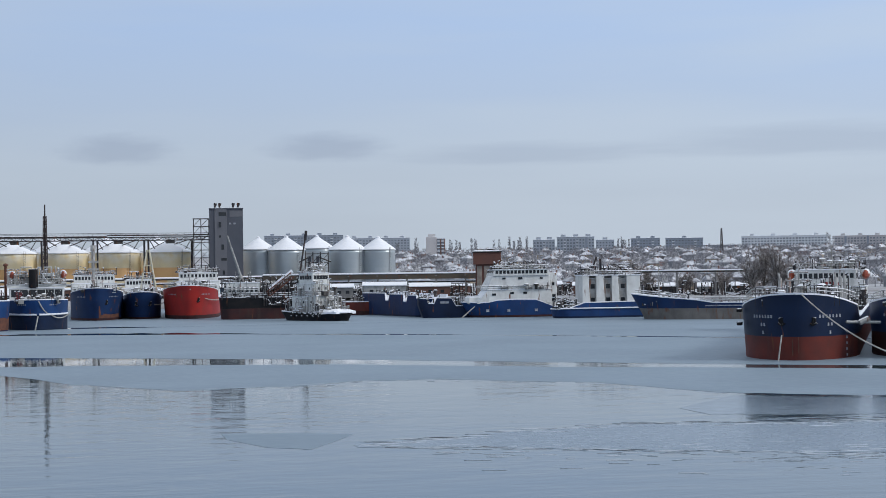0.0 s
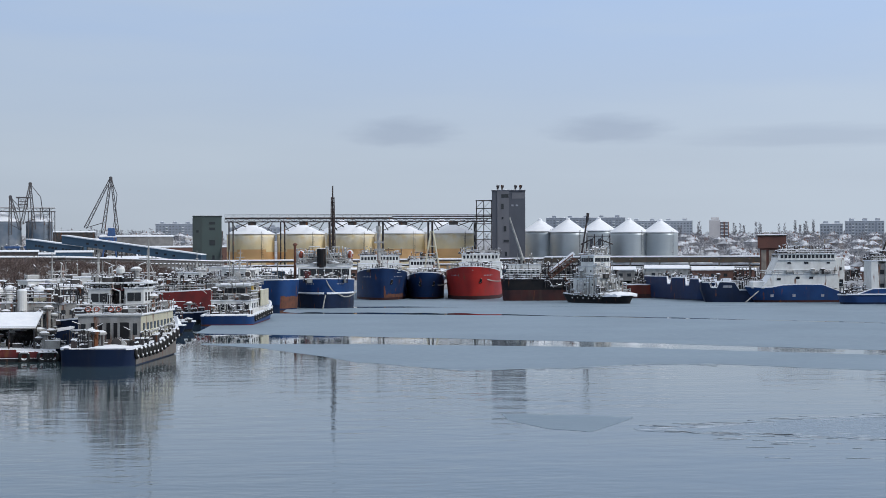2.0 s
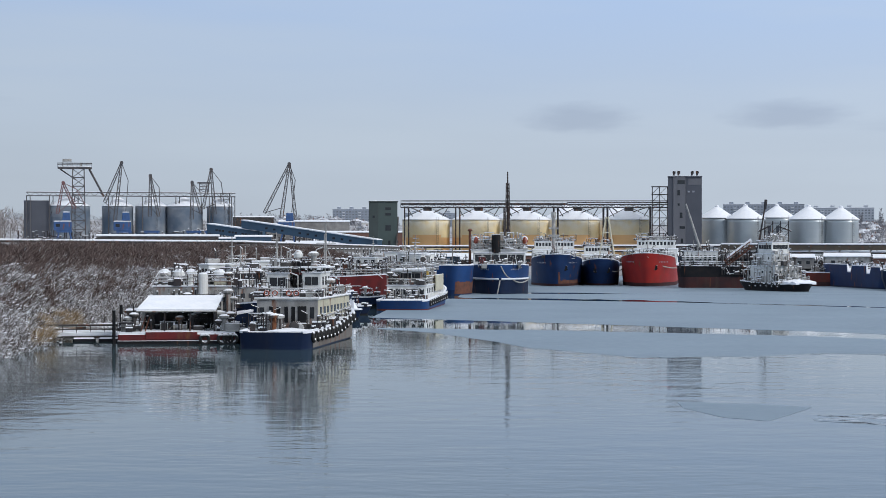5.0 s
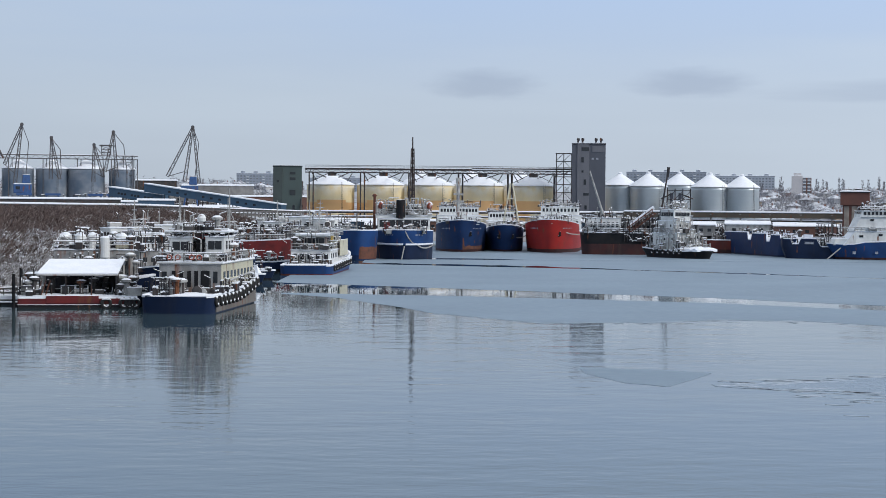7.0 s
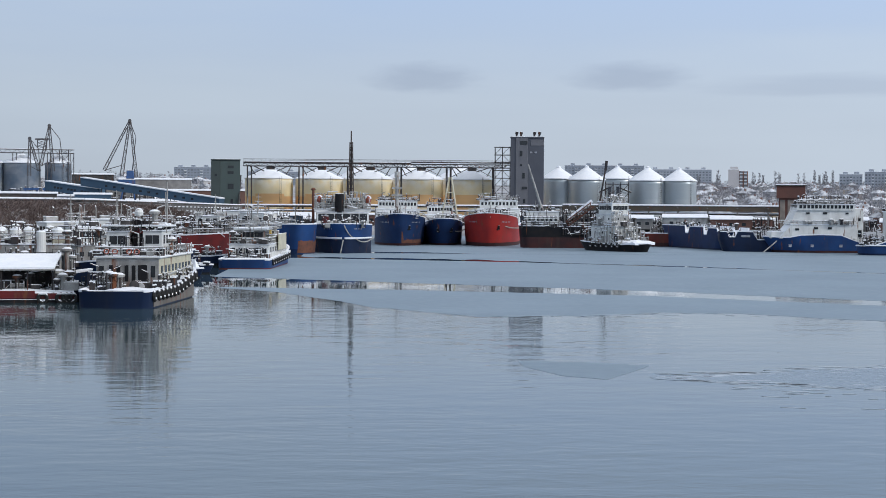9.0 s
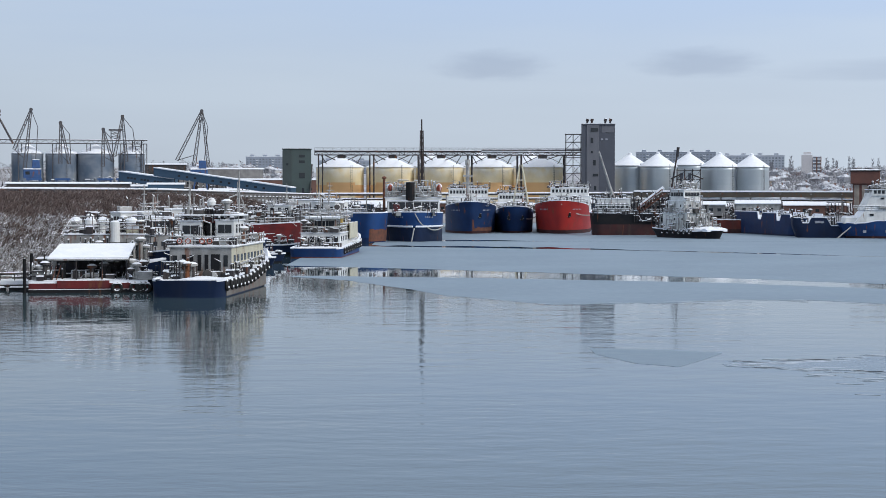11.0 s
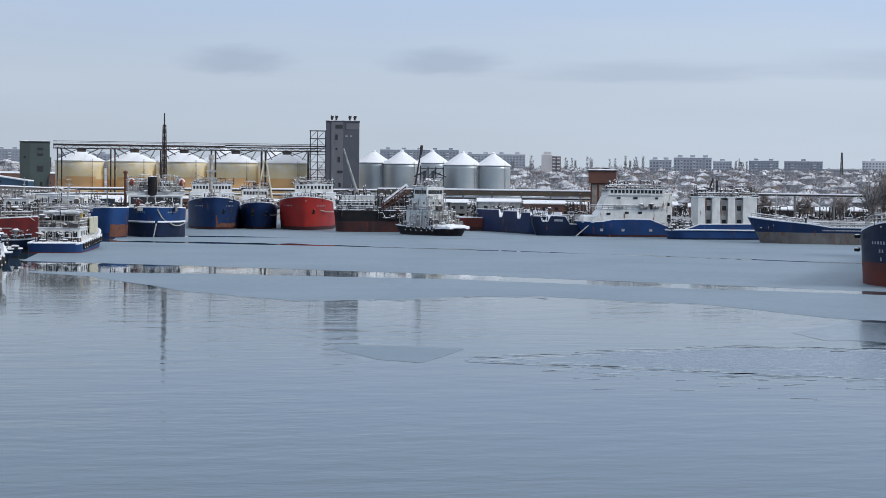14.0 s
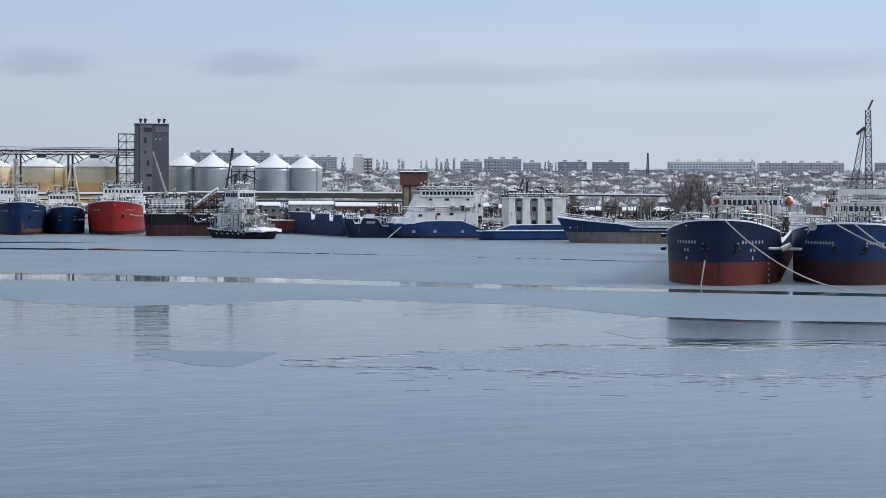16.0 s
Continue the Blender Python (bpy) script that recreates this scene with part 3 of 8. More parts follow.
def ice_sheet(name, near, far, x0, x1, step, wob, label, material, seed, thick=0.012):
    """A floe between two edges given as y over x, with a ragged rim."""
    bm = bmesh.new()
    n = int((x1 - x0) / step)
    top, low = [], []
    for k in range(n + 1):
        x = x0 + (x1 - x0) * k / n
        pinch = min(1.0, 8 * k / n, 8 * (n - k) / n + 0.02)
        wn_ = wob * noise.noise(Vector((x * 0.12, seed, 0))) + 0.5 * wob * noise.noise(Vector((x * 0.6, seed, 3)))
        wf_ = 0.6 * wob * noise.noise(Vector((x * 0.10, seed + 9, 0))) + 0.3 * wob * noise.noise(Vector((x * 0.7, seed + 9, 3)))
        a, b = near(x) + wn_, far(x) + wf_
        if b < a + 0.2:
            b = a + 0.2
        top.append((bm.verts.new((x, a, thick)), bm.verts.new((x, b, thick))))
        low.append((bm.verts.new((x, a, -0.02)), bm.verts.new((x, b, -0.02))))
    for k in range(n):
        bm.faces.new((top[k][0], top[k + 1][0], top[k + 1][1], top[k][1]))
        bm.faces.new((low[k][0], low[k + 1][0], top[k + 1][0], top[k][0]))
        bm.faces.new((top[k][1], top[k + 1][1], low[k + 1][1], low[k][1]))
    for k, s in ((0, 1), (n, -1)):
        q = (low[k][0], top[k][0], top[k][1], low[k][1])
        bm.faces.new(q if s > 0 else q[::-1])
    return solo(name, bm, material, label, "ice")


lead_far = line_through([(-40, 262), (-22.5, 251), (-2, 239), (17, 227), (34, 216), (58, 196), (74, 183), (110, 158), (200, 95)])
lead_near = line_through([(-40, 232), (-20, 221), (-2, 217), (16, 211), (33, 204), (55, 187), (72, 177), (110, 151), (200, 88)])
crack = line_through([(-40, 342), (-11, 334), (29, 316.5), (64, 289.5), (88, 265.5), (100, 252), (140, 215), (220, 140)])
open_edge = line_through([(-19, 219.5), (-10, 207), (-3, 191), (0.5, 180), (10.7, 165.8), (21.6, 167.4), (29, 172), (37, 171), (50, 161), (56, 143), (64, 136), (77, 130), (110, 112), (160, 84)])
ICE = "smooth grey ice sheet frozen over the harbour"
gap = line_through([(-13, 11), (25, 10), (34, 6), (60, 4.2), (105, 4.5), (130, 3)])
ice_sheet("ice_sheet", lambda x: crack(x) + gap(x) * (0.75 + 0.6 * noise.noise(Vector((x * 0.22, 2.5, 0)))), lambda x: 368.0, -13, 240, 0.7, 0.5, ICE, M["ice"], 1)
ice_sheet("ice_sheet", lambda x: 368.5 + 8.0 * smooth(-6, 2, x) * smooth(24, 10, x), lambda x: 640.0 - 0.8 * abs(x), -13, 240, 1.0, 0.2, ICE, M["ice"], 6)
ice_sheet("ice_sheet", lead_far, crack, -22, 220, 1.0, 1.0, ICE, M["ice"], 2)
ice_sheet("ice_sheet", open_edge, lead_near, -18.5, 160, 0.6, 1.6, "grey ice floe with a ragged melting edge", M["ice"], 3)
ice_sheet("slush_ice", line_through([(47, 122), (60, 117), (80, 108), (110, 92)]), line_through([(47, 128), (56, 139.5), (64, 132.5), (77, 127), (110, 109)]), 47, 110, 0.4, 1.5, "thin clear skim of ice on the water", M["skim"], 8)
ice_sheet("ice_floe", line_through([(10.6, 115.5), (12.5, 109.5), (15, 107.0), (17, 111), (19.2, 115.9)]), line_through([(10.6, 119.6), (15, 118.5), (19.2, 116.2)]), 10.6, 19.2, 0.25, 0.5, "small grey ice floe adrift on open water", M["ice"], 4)
ice_sheet("slush_ice", line_through([(18, 107.5), (25, 104.8), (34, 99), (43, 94.5), (52, 93.3), (80, 78)]), line_through([(18, 108.5), (26.5, 112), (40, 116.7), (51, 112.8), (62, 111.6), (90, 98)]), 18, 80, 0.4, 1.4, "thin wet skim of slush ice on the water", M["slush"], 5)

def brash(spots, seed):
    """Broken plates of ice, flat on the water."""
    r_ = random.Random(seed)
    bm = bmesh.new()
    for x, y, long in spots:
        a = radians(-16) + r_.uniform(-0.25, 0.25)
        n, w = 9, long * r_.uniform(0.10, 0.28)
        ring = []
        for k in range(n):
            t = k * math.tau / n
            u, v = long / 2 * math.cos(t) * r_.uniform(0.7, 1.15), w / 2 * math.sin(t) * r_.uniform(0.5, 1.3)
            ring.append((x + u * math.cos(a) - v * math.sin(a), y + u * math.sin(a) + v * math.cos(a)))
        top = [bm.verts.new((p, q, 0.016)) for p, q in ring]
        foot = [bm.verts.new((p, q, -0.01)) for p, q in ring]
        bm.faces.new(top)
        for k in range(n):
            bm.faces.new((foot[k], foot[(k + 1) % n], top[(k + 1) % n], top[k]))
    tagged(solo("brash_ice", bm, M["brash"], "broken pale plates of ice along the floe edges", "ice"), kind="stuff")


M["brash"] = surface("pale_brash_ice", (0.50, 0.56, 0.62, 1), (0.34, 0.40, 0.46, 1), scale=0.8, grain=5, rough=0.5, bump=0.3)
rb = random.Random(77)
spots = []
for k in range(150):
    x = rb.uniform(19, 62)
    spots.append((x, float(np.interp(x, (18, 26.5, 40, 51, 62), (108.5, 112, 116.7, 112.8, 111.6))) + rb.gauss(0, 1.0), rb.uniform(0.5, 3.0)))
for k in range(110):
    x = rb.uniform(19, 60)
    spots.append((x, float(np.interp(x, (18, 25, 34, 43, 52, 80), (107.5, 104.8, 99, 94.5, 93.3, 78))) + rb.gauss(0, 0.7), rb.uniform(0.5, 2.6)))
for k in range(130):
    x = rb.uniform(22, 58)
    spots.append((x, 112 - 0.42 * x + rb.gauss(0, 5.0), rb.uniform(0.4, 1.8)))
for k in range(70):
    x = rb.uniform(-2, 50)
    spots.append((x, open_edge(x) + rb.gauss(-0.5, 1.2), rb.uniform(0.5, 2.2)))
brash(spots, 78)

# land: bearing -> distance of the shore, height of the land behind it, width of its slope
shore = line_through([(-180, 14), (-100, 14), (-60, 60), (-40, 110), (-18, 150), (-16.3, 166), (-14.5, 200), (-12, 222), (-9, 272), (-7, 345), (-5, 430), (-2, 520), (0, 565), (10, 565), (16, 530), (21, 470), (27, 430), (35, 400), (60, 200), (100, 14), (180, 14)])
plateau = line_through([(-180, 9.2), (-60, 9.2), (-20, 9.6), (-11, 9.3), (-8.0, 9.0), (-6.6, 8.4), (-5.8, 6.4), (-5, 3.4), (-2, 2.8), (60, 2.8), (100, 9.2), (180, 9.2)])
slope_w = line_through([(-180, 12), (-60, 40), (-18, 60), (-12, 70), (-8, 60), (-5, 8), (-2, 4), (60, 4), (100, 12), (180, 12)])


def land(az, d):
    s, w = shore(az), slope_w(az)
    z = -2.0 + (plateau(az) + 2.0) * smooth(s - 2.5, s + w, d)
    if d > s:
        z += 25.0 * smooth(640, 1950, d) + 22.0 * smooth(1900, 4200, d)
        z += 0.5 * noise.noise(site(az, d) * 0.02) * smooth(s, s + 30, d)
        if az < -8:
            z += 0.7 * noise.noise(site(az, d) * 0.09) * smooth(s, s + 10, d)
    return z


def ground_mesh():
    az = [a for a in range(-180, -24, 6)] + [-24 + 0.4 * k for k in range(151)] + [a for a in range(42, 181, 6)]
    ds = [4, 10, 14, 20, 40, 80, 120] + [140 + 5 * k for k in range(66)] + [480 + 12 * k for k in range(16)] + [680 + 40 * k for k in range(36)] + [2200, 2500, 3000, 3500, 4000, 4550]
    bm = bmesh.new()
    grid = [[bm.verts.new(site(a, d, land(a, d))) for d in ds] for a in az]
    for i in range(len(az) - 1):
        for j in range(len(ds) - 1):
            f = bm.faces.new((grid[i][j], grid[i + 1][j], grid[i + 1][j + 1], grid[i][j + 1]))
            f.smooth = True
    bmesh.ops.recalc_face_normals(bm, faces=bm.faces[:])
    if sum(f.normal.z for f in bm.faces) < 0:
        bmesh.ops.reverse_faces(bm, faces=bm.faces[:])
    return bm


M["ground"] = surface("snowy_frozen_ground", (0.55, 0.57, 0.60, 1), (0.13, 0.11, 0.10, 1), scale=0.05, grain=0.8, rough=0.9, bump=0.3)
solo("ground", ground_mesh(), M["ground"], "frozen ground with snow and brown earth rising to the town", "ground", "structure")

# ---- grain port ----
def bands(name, base, stains, sheen, metal, rough, weathered=False):
    """Silo cladding: horizontal sheet courses and broad faded or rusty fields."""
    m = surface(name, base, mixed(base, (0.62, 0.60, 0.56, 1), 0.45), scale=0.12, grain=2.5, rough=rough, metal=metal, bump=0.06, grime=0.12, speck=0.07)
    nt, lk = m.node_tree.nodes, m.node_tree.links
    bs = nt["Principled BSDF"]
    old = bs.inputs["Base Color"].links[0].from_socket
    tc = nt.new("ShaderNodeTexCoord")
    v = nt.new("ShaderNodeTexBrick")
    v.inputs["Scale"].default_value, v.inputs["Mortar Size"].default_value = 1.0, 0.0
    v.inputs["Brick Width"].default_value, v.inputs["Row Height"].default_value = 7.0, 3.2
    v.inputs["Color1"].default_value, v.inputs["Color2"].default_value = (0, 0, 0, 1), (1, 1, 1, 1)
    v.inputs["Bias"].default_value = -0.2
    mp = nt.new("ShaderNodeMapping")
    mp.inputs["Rotation"].default_value = (radians(90), 0, 0)
    oi = nt.new("ShaderNodeObjectInfo")
    ad = nt.new("ShaderNodeVectorMath")
    ad.operation = "ADD"
    mul = nt.new("ShaderNodeVectorMath")
    mul.operation = "SCALE"
    mul.inputs["Scale"].default_value = 0.02
    lk.new(oi.outputs["Location"], mul.inputs[0])
    lk.new(tc.outputs["Object"], ad.inputs[0])
    lk.new(mul.outputs[0], ad.inputs[1])
    lk.new(ad.outputs[0], mp.inputs[0])
    lk.new(mp.outputs[0], v.inputs["Vector"])
    mx = nt.new("ShaderNodeMixRGB")
    mx.inputs[2].default_value = stains
    sc = nt.new("ShaderNodeMath")
    sc.operation = "MULTIPLY"
    sc.inputs[1].default_value = sheen
    lk.new(v.outputs["Color"], sc.inputs[0])
    lk.new(sc.outputs[0], mx.inputs[0])
    lk.new(old, mx.inputs[1])
    out = mx.outputs[0]
    if weathered:
        # bare rust-orange sheets low down, chalky grey ones under the eaves
        z = nt.new("ShaderNodeSeparateXYZ")
        lk.new(tc.outputs["Object"], z.inputs[0])
        lowz = nt.new("ShaderNodeMapRange")
        lowz.inputs[1].default_value, lowz.inputs[2].default_value, lowz.inputs[3].default_value, lowz.inputs[4].default_value = 10.7, 10.9, sheen, 0.0
        lk.new(z.outputs["Z"], lowz.inputs[0])
        snap = nt.new("ShaderNodeVectorMath")
        snap.operation = "SNAP"
        snap.inputs[1].default_value = (5.2, 60.0, 3.3)
        lk.new(ad.outputs[0], snap.inputs[0])
        chance = nt.new("ShaderNodeTexWhiteNoise")
        lk.new(snap.outputs[0], chance.inputs["Vector"])
        pick = nt.new("ShaderNodeMapRange")
        pick.inputs[1].default_value, pick.inputs[2].default_value = 0.56, 0.66
        lk.new(chance.outputs["Value"], pick.inputs[0])
        lk.new(pick.outputs[0], sc.inputs[0])
        lk.new(lowz.outputs[0], sc.inputs[1])
        chalk = nt.new("ShaderNodeMapRange")
        chalk.inputs[1].default_value, chalk.inputs[2].default_value, chalk.inputs[4].default_value = 12.0, 15.5, 0.75
        lk.new(z.outputs["Z"], chalk.inputs[0])
        pale_ = nt.new("ShaderNodeMixRGB")
        pale_.inputs[2].default_value = (0.82, 0.78, 0.68, 1)
        patchy = nt.new("ShaderNodeTexNoise")
        patchy.inputs["Scale"].default_value = 0.35
        lk.new(tc.outputs["Object"], patchy.inputs["Vector"])
        mm = nt.new("ShaderNodeMath")
        mm.operation = "MULTIPLY"
        pr = nt.new("ShaderNodeMapRange")
        pr.inputs[1].default_value, pr.inputs[2].default_value = 0.38, 0.55
        lk.new(patchy.outputs[0], pr.inputs[0])
        lk.new(pr.outputs[0], mm.inputs[0])
        lk.new(chalk.outputs[0], mm.inputs[1])
        lk.new(mm.outputs[0], pale_.inputs[0])
        lk.new(out, pale_.inputs[1])
        out = pale_.outputs[0]
    lk.new(out, bs.inputs["Base Color"])
    return m


M["silo_yellow"] = bands("faded_yellow_silo_paint", (0.86, 0.70, 0.39, 1), (0.78, 0.44, 0.18, 1), 0.9, 0.0, 0.7, True)
M["silo_grey"] = bands("galvanised_silo_sheet", (0.40, 0.45, 0.48, 1), (0.30, 0.35, 0.38, 1), 0.6, 0.45, 0.38)
M["silo_blue"] = bands("blue_grey_silo_sheet", (0.105, 0.148, 0.205, 1), (0.082, 0.118, 0.165, 1), 0.5, 0.1, 0.5)
M["tower"] = surface("grey_profiled_cladding", (0.090, 0.098, 0.122, 1), (0.072, 0.080, 0.102, 1), scale=0.15, rough=0.6, grime=0.3)
M["tower_pale"] = surface("pale_grey_cladding", (0.150, 0.155, 0.175, 1), (0.13, 0.135, 0.155, 1), scale=0.2, rough=0.6, grime=0.3)
M["green"] = surface("dull_green_cladding", (0.060, 0.090, 0.085, 1), (0.050, 0.075, 0.072, 1), scale=0.2, rough=0.6, grime=0.5)
M["greendark"] = surface("dark_green_cladding", (0.044, 0.066, 0.064, 1), scale=0.2, rough=0.6, grime=0.5)


def silo(name, az, d, r, z0, eave, peak, material, label, group):
    ob = thing(name, label, "silo", site(az, d, z0), 0, group)
    bm = bmesh.new()
    h = eave - z0
    courses = []
    n = max(5, round(h / 1.3))
    for k in range(n):
        a, b = h * k / n, h * (k + 1) / n
        courses += [(r, a)] if k else [(r, 0.0)]
    courses.append((r, h))
    lathe(bm, courses, 48)
    bm.normal_update()
    for f in bm.faces:
        f.smooth = abs(f.normal.z) < 0.3
    part("shell", bm, material, ob)
    bm = bmesh.new()
    lathe(bm, [(r + 0.35, h - 0.1), (r + 0.35, h + 0.12), (r * 0.12, peak - z0 - 0.25), (r * 0.12, peak - z0 + 0.25), (0.0, peak - z0 + 0.55)], 40)
    part("roof", bm, M["roofsnow"], ob, "snow-covered conical roof")
    bm = bmesh.new()
    a = radians(-60)
    c, s = math.cos(a), math.sin(a)
    for o in (-0.3, 0.3):
        rod(bm, ((r + 0.5) * c - o * s, (r + 0.5) * s + o * c, 0), ((r + 0.5) * c - o * s, (r + 0.5) * s + o * c, h + 0.8), 0.05, 4)
    for k in range(int(h / 0.8)):
        rod(bm, ((r + 0.5) * c + 0.3 * s, (r + 0.5) * s - 0.3 * c, k * 0.8), ((r + 0.5) * c - 0.3 * s, (r + 0.5) * s + 0.3 * c, k * 0.8), 0.04, 4)
    part("ladder", bm, M["steel"], ob)
    return ob


DY = 640.0
for k in range(5):
    silo("grain_silo", -3.21 + 1.652 * k, DY, 8.75, 2.8, 19.2, 23.3, M["silo_yellow"], "faded yellow grain silo with rusty patches and snowy cone roof", "yellow silos in a row")
for az, d in ((-0.2, 668), (1.42, 668), (3.05, 668)):
    silo("grain_silo", az, d, 8.75, 2.8, 19.9, 25.3, M["silo_yellow"], "faded yellow grain silo in the back row", "yellow silos in a row")
for az, d, r, e, pk in ((6.35, 655, 6.6, 20.0, 24.4), (7.27, 650, 6.9, 19.6, 24.5), (9.28, 650, 7.1, 19.4, 24.3), (10.30, 650, 6.4, 19.3, 23.9)):
    silo("steel_silo", az, d, r, 3, e, pk, M["silo_grey"], "galvanised steel silo with a snowy cone roof", "steel silos")
silo("steel_silo", 8.28, 690, 7.0, 3, 20.6, 25.4, M["silo_grey"], "galvanised steel silo with snow streaks on its roof, behind others", "steel silos")


def bucket_elevator():
    """Open steel frame with a bucket elevator, between the steel silos."""
    ob = thing("bucket_elevator", "dark open steel elevator frame between silos", "elevator", site(8.27, 638), -8.27)
    bm = bmesh.new()
    for x in (-4.2, -1.4, 1.4, 4.2):
        for y in (-1.8, 1.8):
            rod(bm, (x, y, 2.6), (x, y, 18.6), 0.2, 5)
    for k in range(5):
        z = 5.0 + 3.2 * k
        box(bm, -4.4, 4.4, -2.0, 2.0, z, z + 0.22)
        for x in (-4.2, -1.4, 1.4):
            rod(bm, (x, -1.8, z - 3.0), (x + 2.8, -1.8, z), 0.12, 4)
    part("frame", bm, M["steel"], ob, "dark steel frame with snow on its floors")
    for x in (-2.6, 0.4):
        part("casing", bevelled(x - 0.6, x + 0.6, -0.7, 0.7, 2.6, 17.0, 0.08), M["tower"], ob, "grey elevator casing")
    for a, b in (((0.4, 0, 16.8), (5.2, 2, 15.0)), ((-2.6, 0, 16.8), (-6.4, 2, 15.0))):
        bm = bmesh.new()
        rod(bm, a, b, 0.3, 8)
        part("spout", bm, M["gear"], ob, "snow-topped grain spout")


bucket_elevator()


def elevator_tower():
    az, d = 5.31, 628
    ob = thing("elevator_tower", "tall dark grey clad grain elevator tower with a paler stair strip", "tower", site(az, d), -az)
    w, h = 6.0, 34.2
    part("wall", bevelled(-w, w, -5, 5, 2.6, h, 0.1), M["tower"], ob)
    part("stair_strip", bevelled(-w + 1.9, -w + 6.2, -5.25, -4.9, 2.6, h - 0.05, 0.05), M["tower_pale"], ob, "paler grey clad strip")
    part("parapet", bevelled(-w - 0.12, w + 0.12, -5.3, 5.12, h, h + 0.35, 0.05), M["tower"], ob)
    cap(ob, -w, w, -5, 5, h + 0.35, 0.2)
    for x, z, ww, hh in ((-1.3, 32.4, 2.6, 1.3), (-2.2, 28.6, 0.9, 1.9), (-1.3, 20.6, 0.9, 1.9), (-0.9, 16.2, 1.9, 0.9), (-2.2, 24.4, 0.7, 0.8), (-1.0, 11.5, 0.8, 1.5)):
        piece("window", WINDOW, ob, (x, -5.3, z), 0, (ww, 0.15, hh))
    for x in (1.4, 3.0):
        piece("vent_grille", LETTER, ob, (x, -5.05, 29.0), 0, (0.8, 0.25, 0.6))
    part("upper_panel", bevelled(1.2, 5.8, -5.12, -4.95, 31.4, 33.6, 0.04), M["tower_pale"], ob)
    for x in (-3.9, -2.3, 2.5, 4.3):
        bm = bmesh.new()
        rod(bm, (x, -3.5, h), (x, -3.5, h + 1.7), 0.35, 8)
        rod(bm, (x, -3.5, h + 1.3), (x + 0.2, -3.6, h + 2.2), 0.55, 8)
        part("roof_ventilator", bm, M["steel"], ob)
    # the external stair and its lattice
    bm = bmesh.new()
    for z in range(10):
        za, zb = 3 + z * 2.8, 3 + (z + 1) * 2.8
        for x in (-11.6, -9.0, -6.2):
            for y in (-3.5, 1.5):
                rod(bm, (x, y, za), (x, y, zb), 0.16, 4)
        rod(bm, (-11.6, -3.5, za), (-9.0, -3.5, zb), 0.11, 4)
        rod(bm, (-9.0, -3.5, za), (-6.2, -3.5, zb), 0.11, 4) if z % 2 else rod(bm, (-6.2, -3.5, za), (-9.0, -3.5, zb), 0.11, 4)
        box(bm, -11.9, -6.0, -3.8, 1.8, zb - 0.2, zb)
    part("stair_frame", bm, M["steel"], ob, "dark steel stair frame with snow on its landings")
    return ob


elevator_tower()


def green_house():
    ob = thing("transfer_house", "dull green clad transfer tower with dark windows", "industrial building", site(-4.62, 622), 6)
    part("wall", bevelled(-4.9, 4.9, -4, 4, 2.6, 25.2, 0.1), M["green"], ob)
    part("stair_bay", bevelled(-5.2, -2.0, -4.2, 3.9, 2.6, 25.0, 0.08), M["greendark"], ob, "darker green clad bay")
    part("roof_edge", bevelled(-5.3, 5.1, -4.3, 4.2, 25.2, 25.6, 0.08), M["greendark"], ob)
    cap(ob, -5.2, 5.0, -4.2, 4.1, 25.6, 0.2)
    for x, z, ww, hh in ((1.6, 22.9, 2.0, 0.9), (1.6, 20.9, 2.0, 0.9), (1.6, 16.0, 2.0, 1.9), (2.0, 10.5, 0.8, 2.0), (-3.6, 20.0, 0.8, 0.8)):
        piece("window", WINDOW, ob, (x, -4.25 if x < 0 else -4.05, z), 0, (ww, 0.15, hh))
    bm = bmesh.new()
    rod(bm, (5.2, -2, 20), (4.3, -5.4, 8.5), 0.3, 8)
    rod(bm, (4.3, -5.4, 8.5), (3.5, -5.6, 5), 0.35, 8)
    part("chute", bm, M["gear"], ob, "pale grain chute")


green_house()


